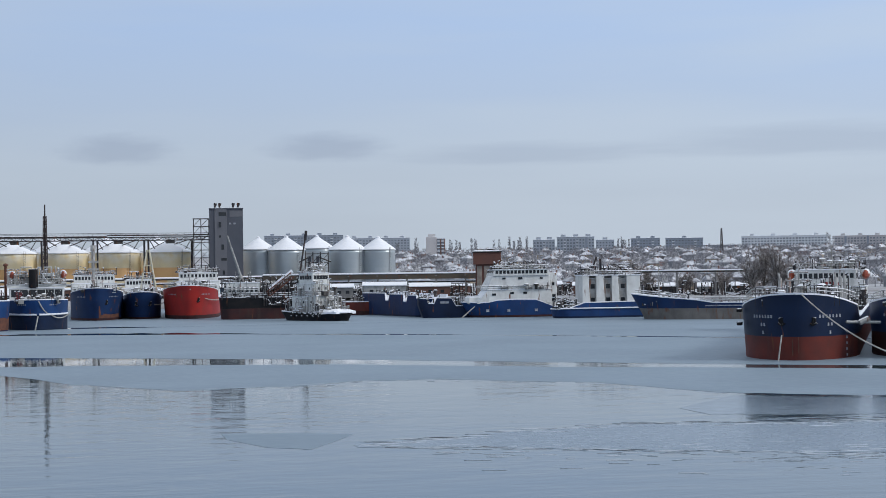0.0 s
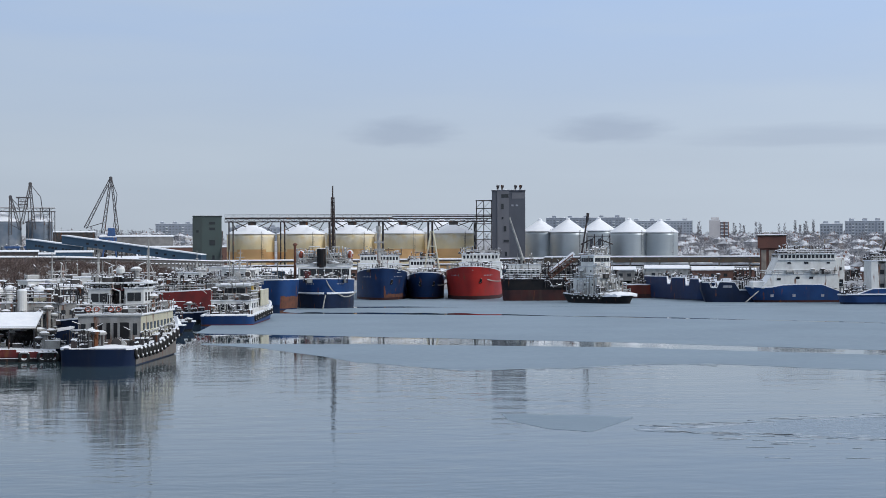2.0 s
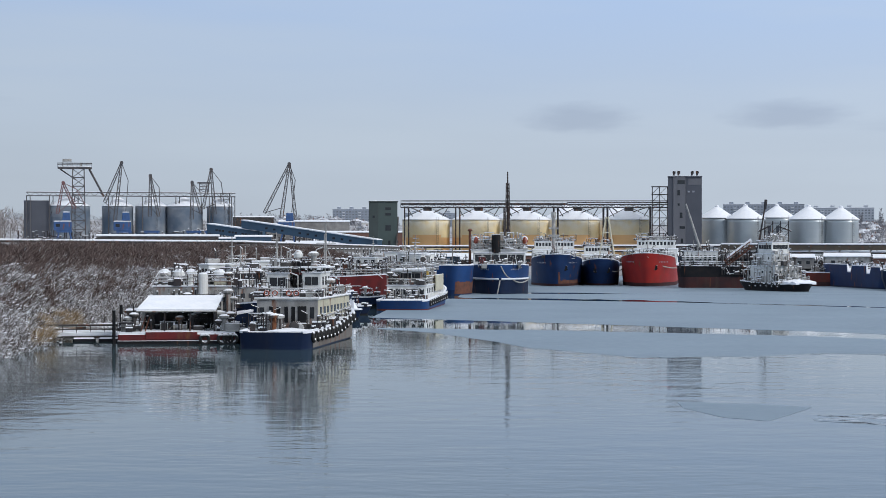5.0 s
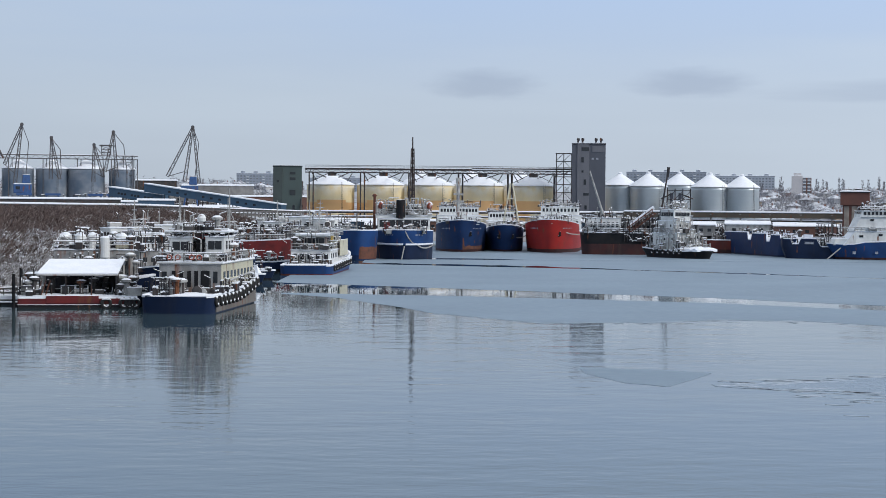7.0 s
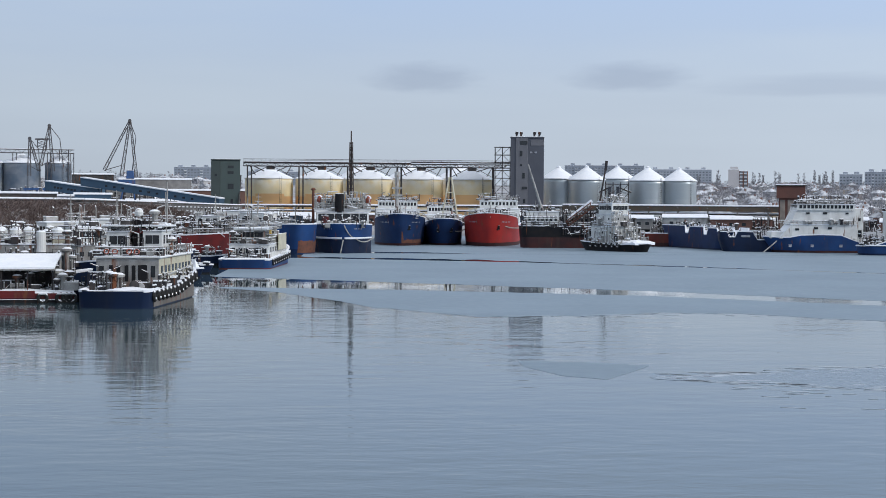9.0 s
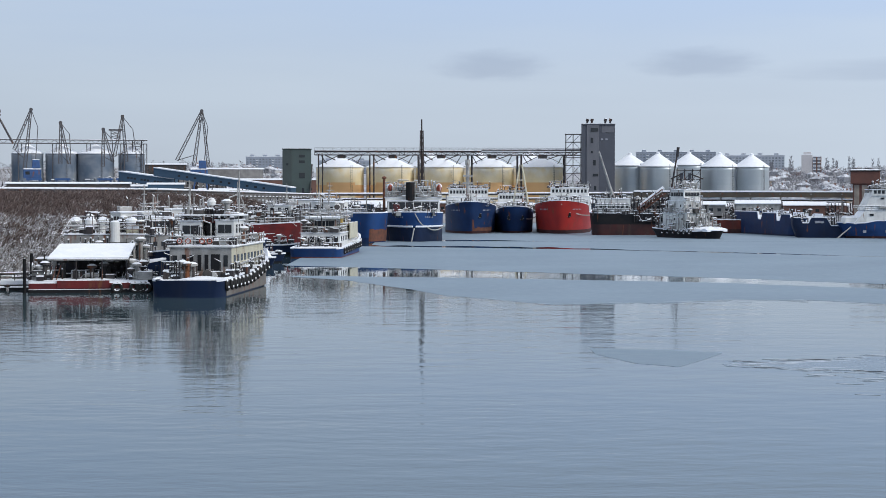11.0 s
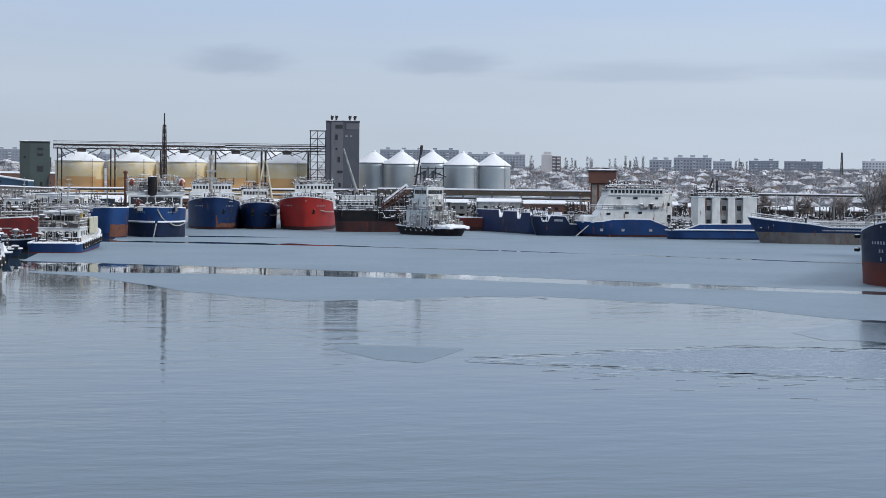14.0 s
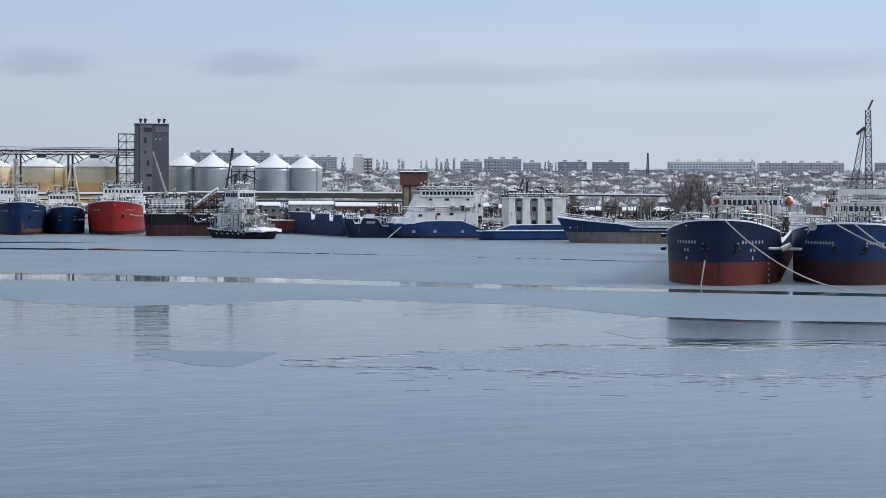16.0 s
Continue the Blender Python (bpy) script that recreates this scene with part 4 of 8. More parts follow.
def conveyor_gallery():
    """The long conveyor bridge over the yellow silos."""
    a, b = site(-4.05, 622), site(4.8, 628)
    n = (b - a).normalized()
    L = (b - a).length
    rz = math.degrees(math.atan2(n.y, n.x))
    ob = thing("conveyor_gallery", "long steel conveyor gallery on lattice legs above silos", "conveyor", a, rz)
    zb = 23.4
    bm = bmesh.new()
    for y in (-1.4, 1.4):
        for z in (zb, zb + 1.1):
            box(bm, 0, L, y - 0.14, y + 0.14, z - 0.16, z + 0.16)
    k, s = 0, 1.9
    while k * s < L - s:
        for y in (-1.4, 1.4):
            rod(bm, (k * s, y, zb if k % 2 else zb + 1.1), ((k + 1) * s, y, zb + 1.1 if k % 2 else zb), 0.09, 4)
            rod(bm, (k * s, y, zb), (k * s, y, zb + 1.1), 0.09, 4)
        k += 1
    part("truss", bm, M["steel"], ob)
    for x0, x1, z in ((0, L * 0.62, zb + 1.25), (L * 0.62, L, zb + 1.6)):
        part("cover", bevelled(x0, x1, -1.3, 1.3, z, z + 0.4, 0.08), M["steel"], ob)
        cap(ob, x0, x1, -1.2, 1.3, z + 0.4, 0.12)
    railing(ob, [(0, -1.5, zb + 1.6), (L, -1.5, zb + 1.6)], 0.9, 0.04, 3.2, material=M["steel"])
    for f in (0.015, 0.03, 0.205, 0.22, 0.385, 0.40, 0.57, 0.585, 0.755, 0.77, 0.93):
        x = f * L
        bm = bmesh.new()
        for y in (-1.4, 1.4):
            rod(bm, (x, y, 2.6), (x, y, zb), 0.24, 5)
        for z in range(4, 22, 4):
            rod(bm, (x, -1.4, z), (x, 1.4, z + 4), 0.1, 4)
        part("leg", bm, M["steel"], ob)
    for f in (0.1, 0.29, 0.47, 0.66, 0.85):
        x = f * L
        bm = bmesh.new()
        for o in (-6, 6):
            rod(bm, (x + o, 0, zb), (x + o * 0.4, 14, zb - 1.5), 0.22, 6)
            rod(bm, (x + o * 1.2, 0, zb - 0.2), (x + o * 0.9, 0, zb - 3.2), 0.16, 5)
            rod(bm, (x + o * 1.2, 0, zb - 3.2), (x + o * 0.2, 0, zb - 0.2), 0.13, 5)
        box(bm, x - 1.5, x + 1.5, -1.2, 1.2, zb - 1.2, zb - 0.2)
        part("feed_spout", bm, M["gear"], ob)


conveyor_gallery()

# ---- ships ----
def ship(name, label, az, d, toward, category="ship", group=""):
    """A ship whose stem stands at a bearing and distance; toward: the bearing to which its bow points."""
    return thing(name, label, category, site(az, d), 90 - toward, group)


def sheer(*pts):
    return line_through(pts)


def torus_mesh(name, R, r, material, n=12, m=6):
    bm = bmesh.new()
    rows = [[bm.verts.new(((R + r * math.cos(j * math.tau / m)) * math.cos(k * math.tau / n), r * math.sin(j * math.tau / m), (R + r * math.cos(j * math.tau / m)) * math.sin(k * math.tau / n))) for j in range(m)] for k in range(n)]
    for k in range(n):
        for j in range(m):
            bm.faces.new((rows[k][j], rows[k][(j + 1) % m], rows[(k + 1) % n][(j + 1) % m], rows[(k + 1) % n][j]))
    bmesh.ops.recalc_face_normals(bm, faces=bm.faces[:])
    return mesh_of(name, bm, material)


TYRE = torus_mesh("tyre_fender", 0.42, 0.17, M["tyre"])
LIFERING = torus_mesh("life_ring", 0.36, 0.1, M["orange"])


def shell_patch(ob, name, y0, y1, z0, top, material, label, proud=0.05):
    """A stained field that follows a hull's shell between two half-breadths, its upper edge given over y."""
    bm = bmesh.new()
    n = max(4, int(abs(y1 - y0) / 0.25))
    cols = []
    for k in range(n + 1):
        y = y0 + (y1 - y0) * k / n
        cols.append([bm.verts.new((on_bow(ob, y, z)[0] + proud, y, z)) for z in [z0 + (top(y) - z0) * j / 4 for j in range(5)]])
    for a, b in zip(cols, cols[1:]):
        for j in range(4):
            bm.faces.new((a[j], b[j], b[j + 1], a[j + 1]))
    return part(name, bm, material, ob, label)


ANCHOR_BM = bmesh.new()
rod(ANCHOR_BM, (0, 0, 1.0), (0, 0, -0.5), 0.14, 6)
rod(ANCHOR_BM, (0, -0.7, -0.1), (0, 0, -0.6), 0.16, 6)
rod(ANCHOR_BM, (0, 0.7, -0.1), (0, 0, -0.6), 0.16, 6)
rod(ANCHOR_BM, (0, -0.35, 0.9), (0, 0.35, 0.9), 0.1, 6)
ANCHOR = mesh_of("anchor", ANCHOR_BM, M["black"])


def bow_marks(ob, half, z, rows=((7, 0.36), (2, 0.36), (1, 0.42))):
    """Painted name bars, numerals and a mark on both bows."""
    for s in (-1, 1):
        for j, (n, h) in enumerate(rows):
            for k in range(n):
                y = s * half + (k - (n - 1) / 2) * 0.36
                x, turn = on_bow(ob, y, z - 0.95 * j)
                piece("letter_bar", LETTER, ob, (x, y, z - 0.95 * j), turn, (0.24, 0.08, h))


def bow_anchors(ob, places, size=0.6):
    """A dark hawse pocket with a stockless anchor in it for each (y, z)."""
    for y, z in places:
        x, turn = on_bow(ob, y, z)
        part("hawse_pocket", bevelled(x - 0.7, x + 0.10, y - size * 0.62, y + size * 0.62, z - size * 0.5, z + size, 0.1), M["black"], ob)
        piece("anchor", ANCHOR, ob, (x + 0.12, y, z), 0, (size, size, size))


def tanker_bridge(ob, x, half, z0, zt, letters, sign=True, goal=False, seed=1):
    """A white bridge front with wings, lifeboats and kingposts; it looks forward along +x."""
    block(ob, x - 12, x, -half, half, z0, zt - 2.9, M["white"], front=9, side=5, win=(0.55, 0.75), zwin=z0 + (zt - 2.9 - z0) * 0.55)
    block(ob, x - 10, x - 0.8, -half + 0.9, half - 1.6, zt - 2.9, zt, M["white"], front=11, side=4, win=(0.62, 0.85), zwin=zt - 1.0)
    if sign:
        for k in range(5):
            piece("sign_letter", letters, ob, (x - 0.74, -0.9 + 0.62 * k, zt - 2.3), 90, (0.42, 0.12, 0.55))
    for s in (-1, 1):
        part("bridge_wing", bevelled(x - 3, x - 0.6, s * (half - 1.2) - 0.9, s * (half - 1.2) + 0.9, zt - 2.9, zt - 1.7, 0.05), M["white"], ob)
        lifeboat(ob, x - 3.2, s * (half - 0.1), zt - 0.9, 5.0)
    railing(ob, [(x - 0.9, -half + 1, zt + 0.1), (x - 0.9, half - 1.5, zt + 0.1)], 1.0, 0.05, 1.2)
    ship_mast(ob, x - 4, 0.5, zt, zt + 4.2, 0.2, ((0.35, 1.6), (0.7, 2.2)))
    bm = bmesh.new()
    lathe(bm, [(0.5, 0), (0.55, 0.4), (0.3, 0.9), (0, 1.05)], 12, (x - 5, -2.5, zt + 0.6))
    rod(bm, (x - 5, -2.5, zt), (x - 5, -2.5, zt + 0.7), 0.15, 6)
    part("radar_dome", bm, M["white"], ob)
    if goal:
        bm = bmesh.new()
        for y in (-half * 0.62, half * 0.62):
            box(bm, x + 1.6, x + 2.1, y - 0.3, y + 0.3, z0, zt + 2.3)
        box(bm, x + 1.6, x + 2.1, -half * 0.62, half * 0.62, zt + 1.4, zt + 2.3)
        box(bm, x + 1.65, x + 2.05, -half * 0.62, half * 0.62, zt + 0.3, zt + 0.55)
        part("goalpost_mast", bm, M["white"], ob, "white goalpost mast")
    clutter(ob, x - 9, x - 1, -half + 0.5, half - 0.5, zt + 0.1, 18, seed, 1.3, 0.6)
    clutter(ob, x + 0.4, x + 4, -half, half, z0 - 0.4, 16, seed + 500, 3.0, 0.5)
    rig(ob, x + 0.4, x + 8, -half, half, z0, zt - 0.6, 150, seed + 960, 0.06)
    rig(ob, x - 10, x - 0.9, -half + 0.2, half - 0.2, zt, zt + 2.4, 110, seed + 970, 0.055)


def near_tanker():
    ob = ship("tanker", "navy blue tanker with red boot topping and white bridge, moored", 23.9, 203.5, 207.3, group="moored tankers")
    hull(ob, 106, 13.7, sheer((0, 7.75), (1.5, 7.6), (4, 7.1), (8, 6.4), (13, 6.0), (14.5, 4.6), (106, 4.6)), 2.75, M["navy"], M["boot"], Le=10, rake=1.0, flare=0.35, full=1.8, bul=1.0)
    bow_marks(ob, 3.85, 5.1)
    bow_anchors(ob, ((-1.55, 4.4), (2.0, 4.4)))
    bm = bmesh.new()
    rod(bm, (0.12, -1.5, 3.0), (0.75, -1.9, -0.1), 0.09, 5)
    part("anchor_chain", bm, M["rope"], ob, "frosted anchor chain")
    bm = bmesh.new()
    for y, w, z0 in ((0.35, 0.05, 0.9), (-0.35, 0.07, 0.6)):
        x = on_bow(ob, y, z0 + 1.0)[0]
        box(bm, x - 0.5, x + 0.08, y - w, y + w, z0, z0 + 2.3 if y > -1 else z0 + 0.7)
    part("rust_run", bm, M["rustyred"], ob, "rust runs below the anchors")
    for k in range(5):
        x, turn = on_bow(ob, 5.6, 0.4 + 0.7 * k)
        piece("draught_mark", LETTER, ob, (x, 5.6, 0.4 + 0.7 * k), turn, (0.3, 0.1, 0.28))
    for z in (3.9, 5.5):
        part("fender_bracket", bevelled(-8.6, -7.2, -7.3, -6.7, z, z + 0.45, 0.08), M["black"], ob)
    tanker_bridge(ob, -94, 6.2, 3.6, 10.2, mesh_of("sign_letter", unit_box(), M["redletter"]))
    clutter(ob, -12, -2.0, -4.6, 4.6, 6.4, 14, 3, 1.6, 0.5)
    rig(ob, -13, -2.2, -5.0, 5.0, 6.3, 8.6, 110, 940, 0.05)
    for x in (-30, -48, -66):
        for y in (-3.6, 3.6):
            bm = bmesh.new()
            rod(bm, (x, y, 4.0), (x, y, 9.4), 0.26, 8)
            rod(bm, (x, y, 9.2), (x + 2.6, y, 10.0), 0.12, 6)
            part("kingpost", bm, M["gearwhite"], ob, "white kingpost")
    railing(ob, [(-15, -6.3, 4.6), (-92, -6.3, 4.6)], 1.1, 0.05, 2.5)
    railing(ob, [(-1.2, -2.5, 7.6), (-5, -5.3, 7.3), (-12.5, -6.5, 6.7)], 0.9, 0.045, 1.4)
    railing(ob, [(-1.2, 2.5, 7.6), (-5, 5.3, 7.3), (-12.5, 6.5, 6.7)], 0.9, 0.045, 1.4)
    ship_mast(ob, -9, 0, 6.5, 11.0, 0.18)


def second_tanker():
    ob = ship("tanker", "blue tanker with dark brown boot topping, moored alongside", 28.1, 208.0, 209.5, group="moored tankers")
    hull(ob, 106, 14.6, sheer((0, 7.35), (1.5, 7.25), (4, 6.9), (8, 6.4), (13, 6.1), (14.5, 4.6), (106, 4.6)), 2.9, M["deepblue"], M["boot_dark"], Le=10, rake=1.0, flare=0.4, full=1.8, bul=1.0)
    bow_marks(ob, 3.6, 5.0, ((10, 0.32),))
    bow_anchors(ob, ((-1.7, 4.1), (1.7, 4.1)))
    tanker_bridge(ob, -92, 6.4, 3.6, 9.2, LETTER, True, True, 8)
    clutter(ob, -12, -2.5, -4.4, 4.4, 6.4, 12, 5, 1.3, 0.6)
    rig(ob, -13, -2.2, -5.0, 5.0, 6.0, 8.3, 110, 941, 0.05)
    railing(ob, [(-1.2, 2.6, 7.2), (-5, 5.4, 7.0), (-12.5, 6.9, 6.5)], 0.9, 0.045, 1.4)
    railing(ob, [(-1.2, -2.6, 7.2), (-5, -5.4, 7.0), (-12.5, -6.9, 6.5)], 0.9, 0.045, 1.4)
    for x in (-30, -52):
        for y in (-3.6, 3.6):
            bm = bmesh.new()
            rod(bm, (x, y, 4.0), (x, y, 9.0), 0.26, 8)
            part("kingpost", bm, M["gearwhite"], ob, "white kingpost")


near_tanker()
second_tanker()


def mooring(p, q, sag, r=0.09):
    bm = bmesh.new()
    rope_line(bm, p, q, sag, r, 26)
    solo("mooring_rope", bm, M["rope"], "pale frosted mooring rope slung from a ship's bow", "rope", group="mooring ropes")


mooring(site(24.15, 203.6, 7.6), site(31.5, 196, 2.6), 4.9)
mooring(site(28.25, 207, 7.3), site(31.0, 197, 1.5), 0.5)
mooring(site(27.7, 207.6, 7.2), site(31.5, 198, 3.0), 0.9)
part_ = thing("fender_boom", "frosted fender boom slung between two tankers", "boom", site(26.15, 209, 4.2), -8)
bm = bmesh.new()
rod(bm, (-2.4, 0, 0.1), (1.8, 0.3, 0), 0.16, 8)
rod(bm, (-0.8, 0, 0), (0.3, 0, 0.5), 0.35, 8)
part("spar", bm, M["gearwhite"], part_)


def bluff_bow(name, label, az, d, beam, rail, boot, top, low, L=80, house_z=(4, 11.4), house_half=5.6, windows=8, letters=True, full=1.75, toward=None, seed=2, Le=12.0, flare=0.75):
    """A coaster seen from ahead: bluff bow, forecastle gear, white bridge aft."""
    ob = ship(name, label, az, d, az + 180 if toward is None else toward, group="coasters moored at the quay")
    hull(ob, L, beam, sheer((0, rail + 0.55), (2, rail + 0.35), (6, rail - 0.1), (12.5, rail - 0.7), (14, rail - 2.6), (L, rail - 2.6)), boot, top, low, Le=Le, rake=2.0, flare=flare, full=full)
    bow_anchors(ob, [(y, rail * 0.58) for y in ((beam * 0.16,) if letters else (-beam * 0.16, beam * 0.16))], 0.75)
    if letters:
        bow_marks(ob, beam * 0.3, rail * 0.78, ((6, 0.32),))
    z0, z1 = house_z
    x = -L + 14
    block(ob, x - 9, x, -house_half, house_half, z0, z1 - 2.4, M["white"], front=windows, side=4, win=(0.6, 0.8))
    block(ob, x - 8, x - 0.7, -house_half + 0.6, house_half - 0.6, z1 - 2.4, z1, M["white"], front=windows + 2, side=3, win=(0.62, 0.9))
    railing(ob, [(x - 0.8, -house_half + 0.6, z1 + 0.1), (x - 0.8, house_half - 0.6, z1 + 0.1)], 0.9, 0.06, 1.3)
    clutter(ob, x - 7, x - 1, -house_half + 1, house_half - 1, z1 + 0.1, 6, seed, 1.2, 0.8)
    clutter(ob, -10, -2.5, -beam * 0.3, beam * 0.3, rail - 0.6, 10, seed + 40, 1.5, 0.6)
    railing(ob, [(-1.5, -beam * 0.25, rail), (-5, -beam * 0.42, rail - 0.1), (-10.5, -beam * 0.48, rail - 0.4)], 0.9, 0.05, 1.5)
    railing(ob, [(-1.5, beam * 0.25, rail), (-5, beam * 0.42, rail - 0.1), (-10.5, beam * 0.48, rail - 0.4)], 0.9, 0.05, 1.5)
    ship_mast(ob, -9, 0, rail - 0.6, rail + 3.2, 0.16)
    rig(ob, -11, -2.5, -beam * 0.36, beam * 0.36, rail - 0.7, rail + 1.8, 90, seed + 900, 0.08)
    rig(ob, x - 9, x - 0.5, -house_half, house_half, z1, z1 + 2.2, 90, seed + 930, 0.08)
    return ob


red = bluff_bow("cargo_ship", "orange-red cargo ship with bluff bow and snowy white bridge", 4.05, 430, 13.8, 7.8, 0.9, M["red"], M["boot_dark"], 78, (4, 11.5), 6.0, toward=186.5, seed=11)
bm = bmesh.new()
rope_line(bm, (-0.3, 0.4, 7.4), (-9, 7.6, 4.6), 1.0, 0.13, 12)
part("mooring_line", bm, M["rope"], red)
blue_a = bluff_bow("cargo_ship", "dark blue cargo ship with rust-stained bow and white bridge", 1.13, 430, 13.0, 7.5, 0.6, M["deepblue"], M["boot_dark"], 90, (4, 11.2), 6.4, windows=10, toward=180.5, seed=12)
shell_patch(blue_a, "rust_patch", 0.3, 5.4, 0.62, lambda y: (3.4 if y < 0.7 else 1.5) + 0.35 * noise.noise(Vector((y * 1.3, 1, 0))), M["rustyred"], "rusty scraped patch low on the bow")
bm = bmesh.new()
rod(bm, (-32, -0.6, 5), (-32, -0.6, 17.5), 0.55, 8, 0.45)
box(bm, -32.8, -31.2, -1.9, 0.8, 12.4, 13.0)
box(bm, -32.8, -31.2, -1.9, 0.8, 14.4, 14.9)
rod(bm, (-32, -0.6, 17.5), (-32, -0.6, 19.0), 0.7, 8)
part("stout_mast", bm, M["gearwhite"], blue_a, "stout white mast with platforms")
blue_b = bluff_bow("cargo_ship", "small navy cargo ship between two larger ones", 2.60, 438, 9.9, 6.3, 0.5, M["deepblue"], M["boot_dark"], 60, (4, 9.8), 4.2, windows=6, toward=181, seed=13, letters=False, full=2.1)
bm = bmesh.new()
for y in (-2.3, 2.3):
    rod(bm, (-20, 1.9 + y, 5.5), (-20, 1.9 + y * 0.12, 17.6), 0.22, 6)
    rod(bm, (-20, 1.9 + y * 0.6, 10.2), (-20, 1.9 - y * 0.6, 10.2), 0.12, 6)
rod(bm, (-20, 0.8, 13.5), (-20, 3.0, 13.5), 0.12, 6)
part("a_frame", bm, M["cream"], blue_b, "pale A-frame mast")
bm = bmesh.new()
rope_line(bm, (-0.8, 0.2, 5.2), (-7, 6.0, 4.6), 1.4, 0.13, 12)
part("mooring_line", bm, M["rope"], blue_b)


def funnel_ship():
    ob = ship("salvage_ship", "blue and black work ship with black funnel and lifeboats", -0.76, 364, 178.2)
    hull(ob, 62, 12.9, sheer((0, 6.3), (12, 6.0), (62, 5.6)), 3.15, M["blue"], M["navy"], Le=11, rake=1.2, flare=0.3, full=1.75)
    for s in (-1, 1):
        bm = bmesh.new()
        pts = [(on_bow(ob, u, 3.2)[0] + 0.05, s * u, 3.2) for u in (0.3, 1.2, 2.4, 3.6, 4.8, 5.6, 6.2)]
        for a, b in zip(pts, pts[1:]):
            rod(bm, a, b, 0.22, 6)
        part("rubbing_strake", bm, M["snow"], ob, "snow-topped rubbing strake")
    bm = bmesh.new()
    rope_line(bm, (0.3, 0.2, 5.9), (-2.2, 2.6, 3.3), 0.7, 0.13, 10)
    rope_line(bm, (-2.0, 2.6, 3.2), (-5.5, 6.6, 3.4), 0.9, 0.13, 10)
    rope_line(bm, (0.2, 0.0, 2.9), (0.5, -0.6, 0.0), 0.0, 0.13, 4)
    part("rope", bm, M["rope"], ob, "frosted mooring rope")
    bow_marks(ob, 3.2, 5.2, ((5, 0.28),))
    # wheelhouse close behind the bow
    block(ob, -20, -8, -5.6, 5.6, 5.2, 8.6, M["white"], front=6, side=4, win=(1.6, 1.5), zwin=7.55)
    part("door", bevelled(-8.1, -7.9, -4.3, -3.0, 5.3, 7.9, 0.04), M["darkred"], ob, "dull red door")
    block(ob, -18, -9.2, -6.1, 6.1, 8.7, 9.3, M["white"], name="boat_deck")
    railing(ob, [(-9.2, -6, 9.4), (-9.2, 6, 9.4)], 1.1, 0.07, 1.0)
    block(ob, -17, -11, -3.6, -1.9, 9.3, 11.4, M["white"], front=3, win=(0.5, 0.7))
    block(ob, -17, -11, 1.3, 3.6, 9.3, 11.6, M["white"], front=3, win=(0.5, 0.7))
    bm = bmesh.new()
    lathe(bm, [(0.95, 8.6), (0.95, 12.6), (0.85, 12.7), (0.8, 12.3)], 16, (-8.6, -0.7, 0))
    part("funnel", bm, M["black"], ob, "black funnel")
    lifeboat(ob, -14, 5.6, 11.3, 5.0)
    lifeboat(ob, -14, -5.0, 11.3, 5.0)
    bm = bmesh.new()
    lattice(bm, (-18, 2.0, 9), (-18, 2.0, 24.0), 1.2, 10, 0.14, 0.09, 0.6)
    rod(bm, (-18, 2.0, 9), (-18, 2.0, 26.5), 0.32, 8, 0.14)
    part("lattice_mast", bm, M["mastbrown"], ob, "tall dark brown lattice mast")
    clutter(ob, -17, -8.8, -5.4, 5.4, 9.4, 32, 21, 1.7, 0.55)
    clutter(ob, -7.5, -2, -4.6, 4.6, 5.4, 16, 22, 1.4, 0.45)
    rig(ob, -18, -8.4, -6.0, 6.0, 9.35, 13.0, 230, 920, 0.075, metal=M["gearwhite"], snowy=1.0)
    rig(ob, -7.8, -1.5, -4.8, 4.8, 5.4, 8.2, 90, 921, 0.07)
    bm = bmesh.new()
    for s in (-1, 1):
        for k in range(3):
            rod(bm, (-12, s * (1.2 + k), 9.4), (-12, s * (2.2 + k * 1.2), 12.2 - 0.5 * k), 0.12, 5)
    rod(bm, (-12, -4.4, 11.2), (-12, 4.4, 11.2), 0.12, 5)
    part("boat_davits", bm, M["gearwhite"], ob)
    bm = bmesh.new()
    rod(bm, (-20, -6.3, 5), (-20, -6.3, 13.6), 0.3, 8)
    lathe(bm, [(0.5, 13.4), (0.6, 13.6), (0.3, 13.9), (0, 14.0)], 10, (-20, -6.3, 0))
    part("exhaust_pipe", bm, M["rustyred"], ob, "rusty exhaust pipe with a snow cap")


funnel_ship()


def flat_barge():
    ob = ship("barge", "blue steel barge with a rusty end", -1.80, 362.5, 118, category="barge")
    hull(ob, 34, 7.5, sheer((0, 6.2), (34, 5.6)), 1.0, M["blue"], M["deepblue"], Le=2.2, rake=0.5, flare=0.1, full=3.0, tw=0.95, Ls=3)
    clutter(ob, -32, -3, -2.8, 2.8, 4.8, 34, 31, 2.2, 0.5)
    block(ob, -16, -10, -2.6, 2.6, 4.7, 8.4, M["white"], front=3, side=4)
    shell_patch(ob, "rusty_end", -3.5, 3.5, 0.2, lambda y: 2.7 + 0.6 * noise.noise(Vector((y * 1.1, 4, 0))), M["rustyred"], "rusty scraped end plating", 0.08)
    rig(ob, -33, -1, -3.3, 3.3, 5.0, 8.0, 120, 901, 0.07)
    railing(ob, [(-2, -3.3, 6), (-33, -3.3, 5.7)], 1.0, 0.06, 1.8)
    ship_mast(ob, -13, 0, 8.4, 12.5)


flat_barge()


